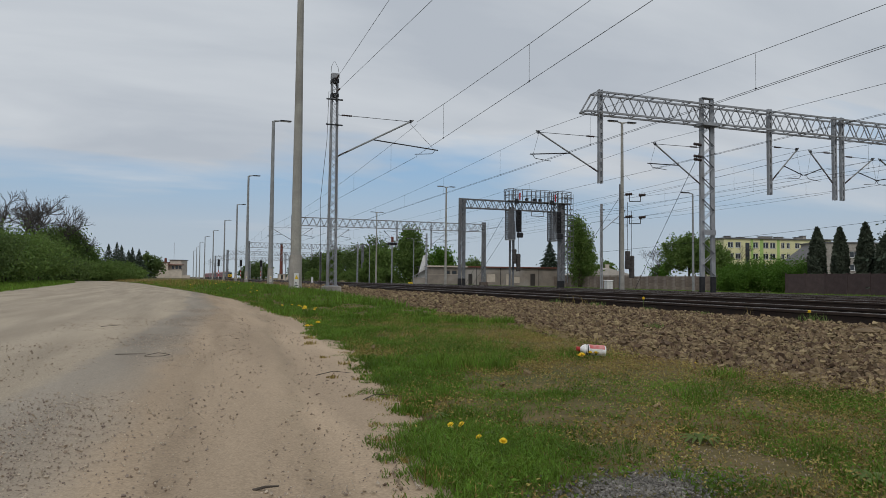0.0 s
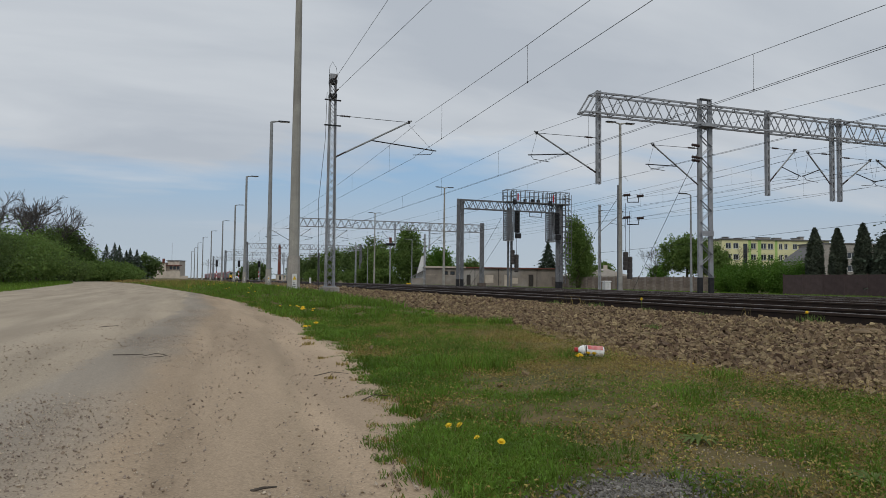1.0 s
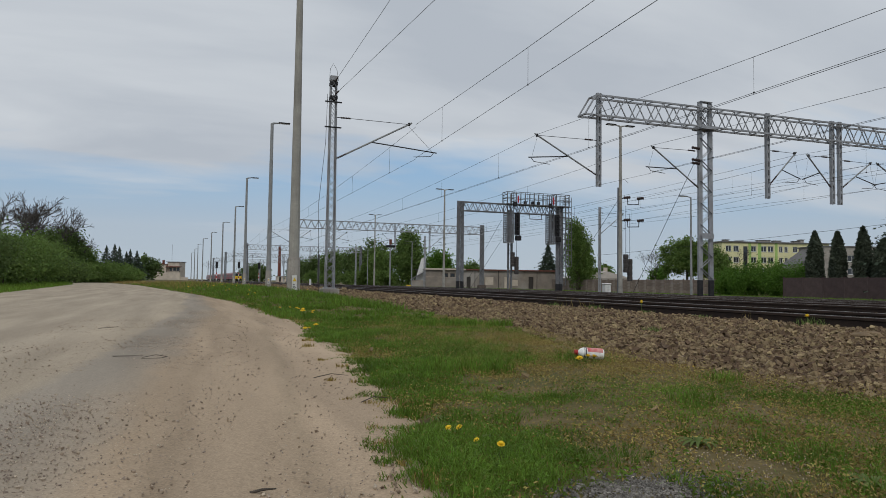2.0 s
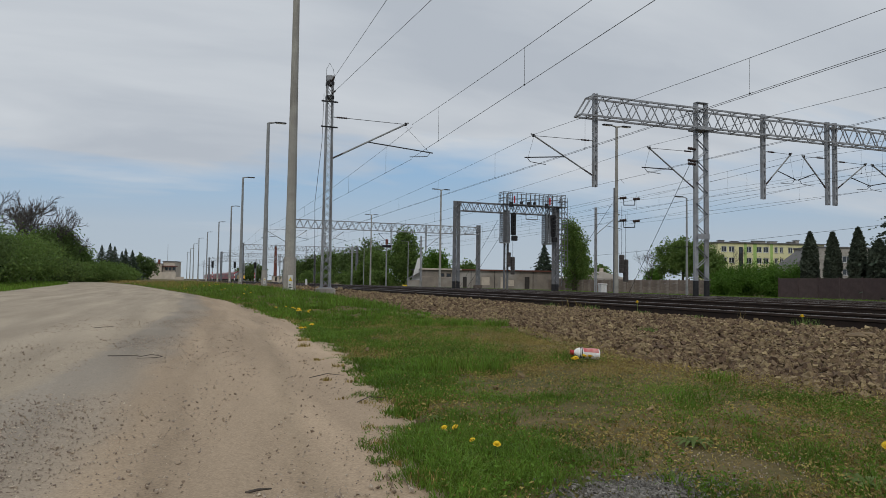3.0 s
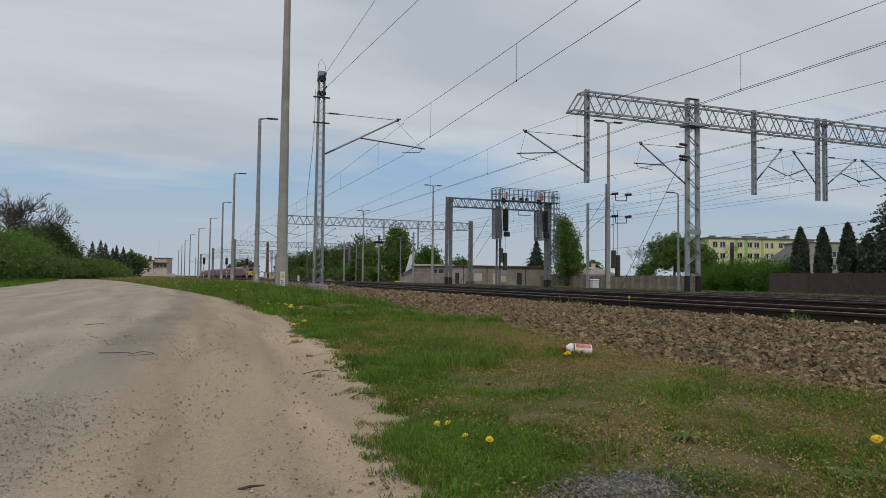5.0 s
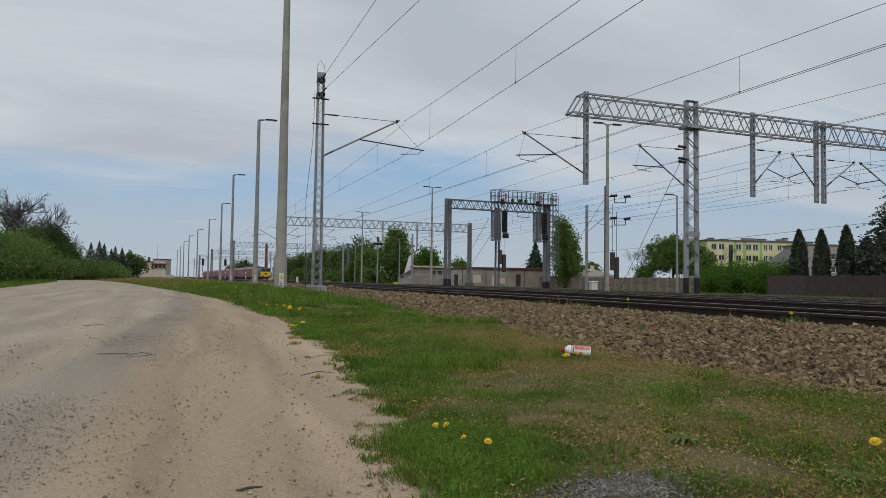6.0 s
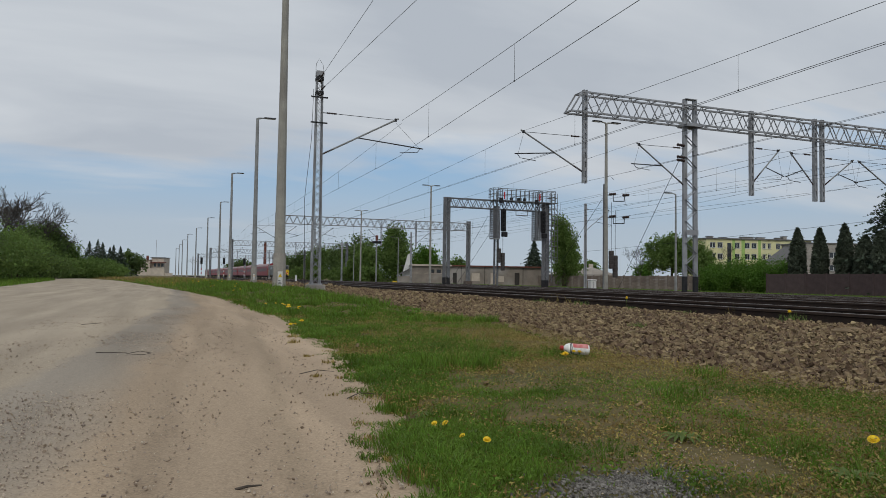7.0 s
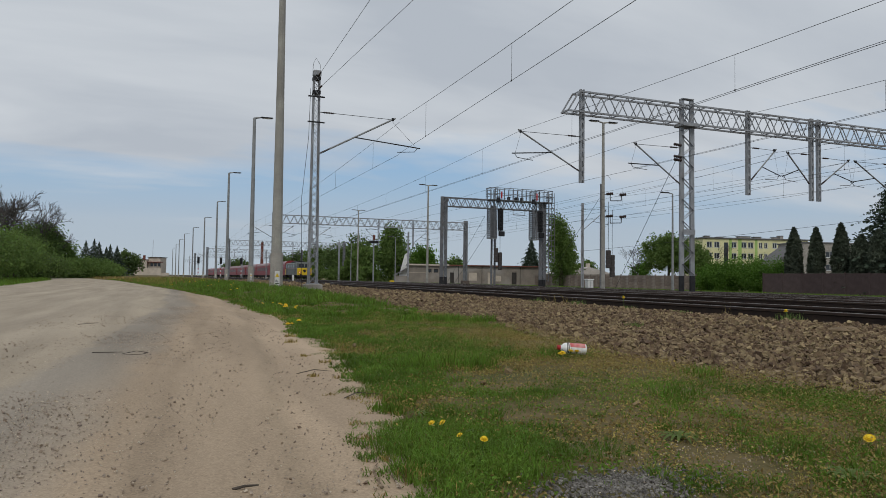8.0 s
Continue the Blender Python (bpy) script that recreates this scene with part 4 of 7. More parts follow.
part("stay_wire", Shape().tube((26.3, 57.5, 6.3), (24.6, 62.5, 0.1), 0.014, n=5), M["wire"], oh)
part("stay_wire", Shape().tube((27.0, 57.5, 5.5), (26.2, 64.5, 0.1), 0.014, n=5), M["wire"], oh)
oh = overhead("thin service cable strung between two masts")
part("cable", wire_shape(sagged((39.5, 62.0, 3.6), (44.0, 26.0, 5.2), 0.1), 0.012), M["wire"], oh)


# ---- trees and hedges ----
M["bark"] = material("bark", (0.11, 0.085, 0.065), (0.06, 0.048, 0.04), 4, 0.9, 0, 0.5, 30)
M["bark_grey"] = material("grey_bark", (0.10, 0.088, 0.08), (0.06, 0.054, 0.05), 4, 0.9, 0, 0.3, 30)
M["leaf_mid"] = leaf_material("leaf_mid_green", (0.155, 0.235, 0.058), (0.105, 0.17, 0.044), 0.5, 0.45, 0.2)
M["leaf_dark"] = leaf_material("leaf_dark_green", (0.125, 0.185, 0.056), (0.088, 0.135, 0.044), 0.4, 0.45, 0.2)
M["leaf_fresh"] = leaf_material("leaf_fresh_green", (0.11, 0.215, 0.03), (0.075, 0.155, 0.022), 0.5, 0.45, 0.2)
M["needle"] = leaf_material("needle_green", (0.07, 0.095, 0.062), (0.048, 0.068, 0.046), 0.6, 0.2, 0.25)
M["thuja"] = leaf_material("thuja_green", (0.10, 0.12, 0.082), (0.072, 0.09, 0.062), 0.8, 0.3, 0.2)
RNG = np.random.default_rng(7)


def leaf_cards(pts, size, flat=0.0, long=1.0):
    """Small leaf sprays at the points, turned at random."""
    n = len(pts)
    a = RNG.normal(size=(n, 3))
    a[:, 2] *= 1 - flat
    a /= np.linalg.norm(a, axis=1)[:, None]
    b = np.cross(a, RNG.normal(size=(n, 3)))
    b /= np.linalg.norm(b, axis=1)[:, None]
    s = (size * RNG.uniform(0.6, 1.35, n))[:, None]
    a, b = a * s * long, b * s * 0.62
    v = np.stack([pts - a, pts + b * 0.9 - a * 0.1, pts + a, pts - b * 0.9 + a * 0.15], 1).reshape(-1, 3)
    f = np.arange(4 * n).reshape(-1, 4)
    return v, f


def crown_points(r, h, z0, clumps, per, inner=0.45, lump=0.2, lean=0.0):
    """Clumps spread through an uneven egg of radius r and height h that starts at z0."""
    d = RNG.normal(size=(clumps, 3))
    d /= np.linalg.norm(d, axis=1)[:, None]
    k = RNG.uniform(inner, 1.0, clumps)[:, None] * RNG.uniform(0.82, 1.12, clumps)[:, None]
    c = d * k
    c[:, :2] *= (1.0 - 0.25 * c[:, 2:3])
    c = c * np.array([r, r, h / 2]) + np.array([0, 0, z0 + h / 2])
    w = lump * RNG.uniform(0.6, 1.3, clumps)
    p = np.repeat(c, per, 0) + RNG.normal(size=(clumps * per, 3)) * np.repeat(w, per)[:, None] * np.array([r, r, h * 0.45])
    p[:, 0] += lean * (p[:, 2] - z0)
    p[:, 2] = np.maximum(p[:, 2], 0.05)
    return p


def trunk_shape(h, r, limbs, spread_r, z0, lean=0.0):
    s = Shape()
    pts = [(0, 0, -0.6), (0.02, 0, h * 0.15), (0.05 + lean * 0.3, 0.03, h * 0.5), (lean, 0.0, h * 0.86)]
    s.rings(pts, [r * 1.35, r, r * 0.7, r * 0.15], 8)
    for i in range(limbs):
        a = 2.4 * i + RNG.uniform(0, 0.8)
        z = z0 + (h * 0.75 - z0) * i / max(1, limbs)
        e = spread_r * RNG.uniform(0.5, 0.8)
        s.rings([(0.02, 0, z), (e * 0.5 * math.cos(a), e * 0.5 * math.sin(a), z + e * 0.35), (e * math.cos(a), e * math.sin(a), z + e * 0.8)], [r * 0.45, r * 0.28, r * 0.06], 6)
    return s


def broad_tree(x, y, h, r, mat, label, z0=None, clumps=70, per=55, leaf=0.22, name="tree", lean=0.0, group="", category="tree", lump=0.2, inner=0.45):
    z0 = h * 0.25 if z0 is None else z0
    h -= fall(x)
    ob = thing(name, label, category, (x, y, -0.05 + fall(x)), RNG.uniform(0, 360), group)
    part("trunk", trunk_shape(h, 0.02 * h + 0.03, 7, r, z0 + 0.1 * h, lean), M["bark"], ob, smooth=True)
    v, f = leaf_cards(crown_points(r, h - z0, z0, clumps, per, inner, lump, lean), leaf)
    tagged(part("crown", np_mesh("crown", v, f, M[mat]), None, ob), kind="stuff")
    return ob


def bush(x, y, h, r, mat, label, clumps=45, per=60, leaf=0.13, group="bushes"):
    h -= fall(x)
    ob = thing("bush", label, "bush", (x, y, -0.05 + fall(x)), RNG.uniform(0, 360), group)
    for i in range(6):
        a = i * 1.05
        part("stem", Shape().rings([(0.1 * math.cos(a), 0.1 * math.sin(a), -0.5), (r * 0.35 * math.cos(a), r * 0.35 * math.sin(a), h * 0.45), (r * 0.6 * math.cos(a), r * 0.6 * math.sin(a), h * 0.8)], [0.05, 0.035, 0.01], 5), M["bark"], ob)
    v, f = leaf_cards(crown_points(r, h, 0.0, clumps, per, 0.35, 0.22), leaf)
    tagged(part("foliage", np_mesh("foliage", v, f, M[mat]), None, ob), kind="stuff")
    return ob


def conifer(x, y, h, r, label="dark green spruce with drooping boughs", name="spruce", n=4200, leaf=0.3, group="spruces"):
    h -= fall(x)
    ob = thing(name, label, "conifer", (x, y, -0.05 + fall(x)), RNG.uniform(0, 360), group)
    part("trunk", Shape().rings([(0, 0, -0.1), (0, 0, h * 0.5), (0, 0, h)], [0.16, 0.1, 0.02], 7), M["bark"], ob, smooth=True)
    t = RNG.uniform(0.02, 1, n) ** 0.85
    tiers = max(7, int(h * 1.25))
    ph = (t * tiers) % 1.0
    rad = r * (1 - t) ** 1.15 * (0.5 + 0.6 * (1 - ph)) + 0.03
    ang = RNG.uniform(0, 2 * math.pi, n)
    rad *= 1 + 0.28 * np.sin(ang * 5 + np.floor(t * tiers) * 2.1)
    k = RNG.uniform(0.15, 1, n) ** 0.5
    p = np.stack([np.cos(ang) * rad * k, np.sin(ang) * rad * k, h * t + 0.15 - 0.22 * rad * k], 1)
    p[:, 2] = np.maximum(p[:, 2], 0.1)
    v, f = leaf_cards(p, leaf * np.clip(1.15 - t, 0.3, 1), 0.5, 1.2)
    tagged(part("foliage", np_mesh("foliage", v, f, M["needle"]), None, ob), kind="stuff")
    return ob


def thuja(x, y, h, r):
    h -= fall(x)
    ob = thing("thuja", "slender dark green columnar thuja behind the fence", "conifer", (x, y, -0.05 + fall(x)), RNG.uniform(0, 360), "thujas")
    part("trunk", Shape().rings([(0, 0, -0.1), (0, 0, h * 0.8)], [0.12, 0.03], 6), M["bark"], ob)
    n = 5200
    t = RNG.uniform(0.0, 1, n)
    prof = r * np.minimum(1, (t / 0.18 + 0.45) / 1.45) * np.clip(1.03 - t ** 4.2, 0.02, 1)
    ang = RNG.uniform(0, 2 * math.pi, n)
    prof = prof * (1 + 0.10 * np.sin(ang * 3 + t * 9) + 0.07 * np.sin(ang * 7 - t * 23))
    k = RNG.uniform(0.55, 1, n) ** 0.6
    p = np.stack([np.cos(ang) * prof * k, np.sin(ang) * prof * k, 0.1 + h * t], 1)
    v, f = leaf_cards(p, 0.17, 0.0, 1.3)
    tagged(part("foliage", np_mesh("foliage", v, f, M["thuja"]), None, ob), kind="stuff")


def bare_tree(x, y, h, label="leafless tree with fine dark branching twigs", depth=5, spread_a=0.64, r=None):
    h -= fall(x)
    ob = thing("bare_tree", label, "tree", (x, y, -0.05 + fall(x)), RNG.uniform(0, 360), "bare trees")
    limbs, twigs = Shape(), Shape()

    def grow(p, d, length, rad, k):
        q = p + d * length * 0.5 + Vector(RNG.normal(size=3)) * length * 0.05
        e = p + d * length + Vector(RNG.normal(size=3)) * length * 0.06
        (limbs if k > 3 else twigs).rings([p, q, e], [rad, rad * 0.85, rad * 0.66], 6 if k > 3 else 4, False)
        if k == 0:
            return
        for i in range(4 if k in (1, 2) else 3):
            side = Vector(RNG.normal(size=3))
            side = (side - d * side.dot(d)).normalized()
            nd = (d * math.cos(spread_a) + side * math.sin(spread_a) * RNG.uniform(0.6, 1.3) + Vector((0, 0, 0.12))).normalized()
            grow(p.lerp(e, RNG.uniform(0.55, 1.0)) if i else e, nd, length * RNG.uniform(0.62, 0.8), rad * (0.58 if i else 0.70), k - 1)

    grow(Vector((0, 0, -0.1)), Vector((0.03, 0, 1)).normalized(), h * 0.30, r or h * 0.014, depth)
    k = h / max(v[2] for v in twigs.v)
    for sh in (limbs, twigs):
        sh.v = [(a * k, b * k, c * k) for a, b, c in sh.v]
    part("trunk", limbs, M["bark_grey"], ob, smooth=True)
    tagged(part("twig_spray", twigs, M["bark_grey"], ob), kind="stuff")
    return ob


# woodland edge beside the road
for x, y, h, r in ((-13.5, 41, 3.3, 2.6), (-12.2, 47, 3.5, 2.7), (-14.5, 52, 4.4, 3.2), (-12.5, 56, 3.5, 2.6), (-13.2, 63, 4.2, 2.9), (-16.2, 60, 4.9, 3.4), (-13.4, 71, 3.8, 2.6), (-15.5, 77, 4.4, 2.8), (-13.5, 84, 3.2, 2.4), (-18, 45, 4.6, 3.5), (-17, 36, 3.8, 3.0), (-18.6, 69, 5.4, 3.2), (-15.0, 88, 4.6, 2.8)):
    bush(x, y, h, r, "leaf_mid" if (x + y) % 2 > 0.8 else "leaf_dark", "dense green roadside bush in spring leaf", 60, 150, 0.1)
for x, y, h, r in ((-13.0, 92, 2.7, 2.6), (-11.0, 97, 2.5, 2.5), (-9.6, 101, 2.5, 2.2), (-10.2, 106, 2.7, 2.6), (-8.2, 109, 2.3, 1.9), (-15.5, 95, 2.8, 2.6), (-17.5, 90, 3.0, 2.6), (-12.5, 103, 2.6, 2.5)):
    bush(x, y, h, r, "leaf_mid", "dense green hedge bush at the road bend", 45, 110, 0.13)
for x, y, h in ((-16.8, 97, 10.0), (-20.3, 95, 11.2), (-18.6, 97, 9.3), (-22.6, 90, 11.0), (-15.8, 99, 9.2), (-17.8, 99, 9.9)):
    bare_tree(x, y, h)
broad_tree(-14.9, 98.0, 7.0, 2.1, "leaf_dark", "dark young tree in the woodland edge", clumps=90, per=70, leaf=0.16)
broad_tree(-13.1, 101, 5.0, 1.5, "leaf_mid", "light green young tree in the woodland edge", 0.8, clumps=60, per=60, leaf=0.15)
broad_tree(-16.5, 93, 6.4, 2.4, "leaf_dark", "dark young tree in the woodland edge", clumps=50, per=50, leaf=0.2)
for x, y, h, r in ((-15.3, 144, 6.6, 3.6), (-14.0, 145, 7.0, 3.6), (-13.0, 143, 6.4, 3.4), (-12.0, 146, 5.6, 3.0), (-11.2, 144, 6.0, 3.2), (-10.1, 145, 5.8, 3.2)):
    conifer(x, y, h, r, n=3600, leaf=0.21)
broad_tree(-8.3, 150, 5.2, 2.3, "leaf_dark", "round green tree beyond the bend", 0.6, 50, 50, 0.25)

# trees beyond the tracks
for x, y, h, r in ((33.5, 410, 10.0, 5.0), (36.5, 400, 8.5, 4.5), (30.5, 440, 8.0, 4.5)):
    broad_tree(x, y, h, r, "leaf_dark", "distant dark tree beyond the station", 0.5, 50, 45, 0.6)
for x, y, h, r, m, c in ((38.5, 236, 8.8, 4.0, "leaf_dark", 60), (41, 214, 10.2, 4.8, "leaf_mid", 80), (43, 194, 10.0, 4.6, "leaf_dark", 80), (43.6, 173, 11.0, 4.6, "leaf_dark", 90), (46, 185, 9.0, 4.2, "leaf_mid", 70), (40.5, 157, 8.0, 3.6, "leaf_mid", 70), (36.5, 250, 8.0, 3.6, "leaf_dark", 50), (38, 275, 8.0, 4.0, "leaf_dark", 50)):
    broad_tree(x, y, h, r, m, "tall leafy tree on the far side of the station", h * 0.05, c * 3 // 2, 60, 0.32, lump=0.17, inner=0.3)
broad_tree(41.0, 135.0, 11.2, 3.7, "leaf_mid", "tall dense tree beside the low building", 0.4, 200, 60, 0.26, lump=0.15, inner=0.3)
for x, y, h, r in ((37.5, 160, 3.2, 3.0), (38.5, 178, 3.0, 3.2), (38, 200, 3.4, 3.5), (39.5, 146, 2.8, 2.6), (37, 225, 3.4, 3.8)):
    bush(x, y, h, r, "leaf_mid", "low shrubs along the far side of the tracks", 40, 55, 0.26)
broad_tree(50.6, 143, 7.6, 3.2, "leaf_fresh", "round bright green tree behind the low building", 1.0, 90, 55, 0.28)
broad_tree(59, 146, 5.4, 2.8, "leaf_mid", "low green tree behind the low building", 0.8, 50, 50, 0.28)
conifer(70.8, 131, 9.5, 5.0, n=8000, leaf=0.3)
broad_tree(65.6, 110, 13.4, 2.8, "leaf_mid", "tall slim birch beside the fence", 0.4, 230, 60, 0.18, lump=0.13, inner=0.35)
broad_tree(67.9, 112, 8.0, 2.3, "leaf_mid", "slim tree with hanging branches beside the fence", 0.8, 80, 50, 0.24, lump=0.13)
broad_tree(95, 148, 5.2, 3.6, "leaf_mid", "low rounded tree behind the pale roof", 0.8, 60, 50, 0.3)
broad_tree(86, 114, 4.4, 2.0, "leaf_fresh", "small bright tree behind the concrete fence", 0.6, 50, 45, 0.22)
bare_tree(77, 103, 7.0, "small leafless tree behind the concrete fence", 6, 0.5, 0.07)
broad_tree(77.0, 94.6, 8.9, 4.6, "leaf_mid", "broad leafy tree behind the concrete fence", 2.5, 230, 70, 0.2, lump=0.12, inner=0.3)
broad_tree(81.0, 92.0, 6.4, 2.0, "leaf_mid", "leafy tree behind the concrete fence", 1.4, 80, 55, 0.26)
bare_tree(96, 106, 8.2, "leafless tree behind the leafy one", 6, 0.5, 0.06)
for x, y, h, r in ((68.6, 75, 3.2, 2.2), (68.5, 71.5, 3.5, 2.8), (69, 68, 3.5, 2.8), (69, 64.5, 3.4, 2.7), (67.2, 66, 3.0, 2.0), (66.4, 71, 2.4, 2.0), (66.6, 74, 2.0, 1.6)):
    bush(x, y, h, r, "leaf_fresh", "bright green overgrown hedge beside the fence", 60, 130, 0.11, "hedge bushes")
for x, y, h, r in ((67, 60.4, 6.9, 0.92), (67, 57.4, 6.7, 0.86), (67, 54.3, 7.0, 0.9), (67, 51.9, 5.6, 1.15), (67.2, 50.2, 6.0, 1.2), (67.4, 48.0, 5.8, 1.2)):
    thuja(x, y, h, r)
conifer(71.4, 51.3, 13.6, 8.5, n=14000, leaf=0.3)
conifer(70, 45.5, 10.2, 3.0, n=3200, leaf=0.3)


# ---- buildings and fences ----
M["render_grey"] = material("grey_cement_render", (0.27, 0.235, 0.20), (0.20, 0.175, 0.15), 0.7, 0.9, 0, 0.15, 20, third=(0.33, 0.31, 0.285))
M["render_pale"] = material("pale_render", (0.56, 0.49, 0.41), (0.46, 0.40, 0.33), 0.8, 0.9, 0, 0.1, 20)
M["render_yellow"] = material("yellow_render", (0.72, 0.69, 0.40), (0.66, 0.63, 0.36), 0.4, 0.9, 0, 0.05, 10)
M["render_green"] = material("green_render", (0.36, 0.52, 0.16), (0.32, 0.46, 0.14), 0.4, 0.9, 0, 0.05, 10)
M["roof_rust"] = material("rusty_roof_edge", (0.20, 0.075, 0.055), (0.12, 0.05, 0.04), 2, 0.85, 0, 0.2, 20)
M["roof_felt"] = material("grey_roof_felt", (0.17, 0.165, 0.16), (0.12, 0.12, 0.12), 1.2, 0.9, 0, 0.15, 20)
M["roof_pale"] = material("pale_sheet_roof", (0.52, 0.48, 0.44), (0.42, 0.385, 0.35), 0.8, 0.7, 0, 0.1, 12)
M["fence_brown"] = material("brown_fence_board", (0.088, 0.062, 0.060), (0.066, 0.046, 0.045), 2, 0.8, 0, 0.1, 20, obj=0.12)
M["fence_concrete"] = material("stained_concrete_panel", (0.23, 0.185, 0.15), (0.155, 0.125, 0.105), 0.9, 0.95, 0, 0.2, 15, obj=0.15, third=(0.29, 0.25, 0.22))
M["brick"] = material("red_chimney_brick", (0.20, 0.07, 0.05), (0.13, 0.05, 0.04), 3, 0.9, 0, 0.3, 20)
M["frame_white"] = material("white_window_frame", (0.7, 0.7, 0.68), (0.62, 0.62, 0.6), 4, 0.5, 0, 0)
M["door_dark"] = material("dark_door", (0.05, 0.045, 0.04), (0.035, 0.03, 0.028), 4, 0.7, 0, 0.1)


def glass_material():
    m = bpy.data.materials.new("window_glass")
    m.use_nodes = True
    p = m.node_tree.nodes["Principled BSDF"]
    p.inputs["Base Color"].default_value = (0.03, 0.035, 0.04, 1)
    p.inputs["Roughness"].default_value = 0.06
    p.inputs["Specular IOR Level"].default_value = 0.6
    return m


M["glass"] = glass_material()


def wall_with_holes(length, height, holes, thick, z0=0.0):
    """A wall in the xz plane with rectangular openings (x0, z0, x1, z1), cut into blocks around them."""
    xs = sorted({0.0, length, *[h[0] for h in holes], *[h[2] for h in holes]})
    zs = sorted({z0, height, *[h[1] for h in holes], *[h[3] for h in holes]})
    cell = lambda i, k: not any(h[0] - 1e-6 <= xs[i] and xs[i + 1] <= h[2] + 1e-6 and h[1] - 1e-6 <= zs[k] and zs[k + 1] <= h[3] + 1e-6 for h in holes)
    s = Shape()
    idx = {}

    def vert(x, y, z):
        key = (x, y, z)
        if key not in idx:
            idx[key] = len(s.v)
            s.v.append(key)
        return idx[key]

    nx, nz = len(xs) - 1, len(zs) - 1
    for i in range(nx):
        for k in range(nz):
            if not cell(i, k):
                continue
            a, b, c, d = xs[i], xs[i + 1], zs[k], zs[k + 1]
            s.f.append((vert(a, 0, c), vert(b, 0, c), vert(b, 0, d), vert(a, 0, d)))
            s.f.append((vert(a, thick, c), vert(a, thick, d), vert(b, thick, d), vert(b, thick, c)))
            for di, dk, p, q in ((-1, 0, (a, c), (a, d)), (1, 0, (b, d), (b, c)), (0, -1, (b, c), (a, c)), (0, 1, (a, d), (b, d))):
                ii, kk = i + di, k + dk
                if not (0 <= ii < nx and 0 <= kk < nz and cell(ii, kk)):
                    s.f.append((vert(p[0], 0, p[1]), vert(q[0], 0, q[1]), vert(q[0], thick, q[1]), vert(p[0], thick, p[1])))
    return s


def window(parent, x0, z0, x1, z1, y=0.12, bars=1, frame_mat="frame_white", sill=True):
    w = 0.12
    s = Shape()
    s.box(x0, y, z0, x0 + w, y + 0.08, z1).box(x1 - w, y, z0, x1, y + 0.08, z1)
    s.box(x0 + w, y, z0, x1 - w, y + 0.08, z0 + w).box(x0 + w, y, z1 - w, x1 - w, y + 0.08, z1)
    for i in range(bars):
        xm = x0 + (x1 - x0) * (i + 1) / (bars + 1)
        s.box(xm - 0.04, y + 0.005, z0 + w, xm + 0.04, y + 0.075, z1 - w)
    win = part("window", s, M[frame_mat], parent, "white framed window")
    part("pane", Shape().box(x0 + w, y + 0.03, z0 + w, x1 - w, y + 0.045, z1 - w), M["glass"], win)
    if sill:
        part("sill", Shape().box(x0 - 0.06, -0.1, z0 - 0.06, x1 + 0.06, y, z0 - 0.004), M["steel"], win)


def closed_body(ob, length, depth, height, mat, roof_mat, over=0.3, roof_t=0.2):
    """Side and back walls with a flat roof behind a front wall that stands at y = 0."""
    part("side_wall", Shape().box(0, 0.305, -1.1, 0.3, depth, height), M[mat], ob)
    part("side_wall", Shape().box(length - 0.3, 0.305, -1.1, length, depth, height), M[mat], ob)
    part("back_wall", Shape().box(0.303, depth - 0.3, -1.1, length - 0.303, depth, height), M[mat], ob)
    part("floor_slab", Shape().box(0.31, 0.31, -0.3, length - 0.31, depth - 0.31, -0.02), M["concrete"], ob)
    part("roof", Shape().box(-over, -over, height + 0.003, length + over, depth + over, height + roof_t, 0.02), M[roof_mat], ob)


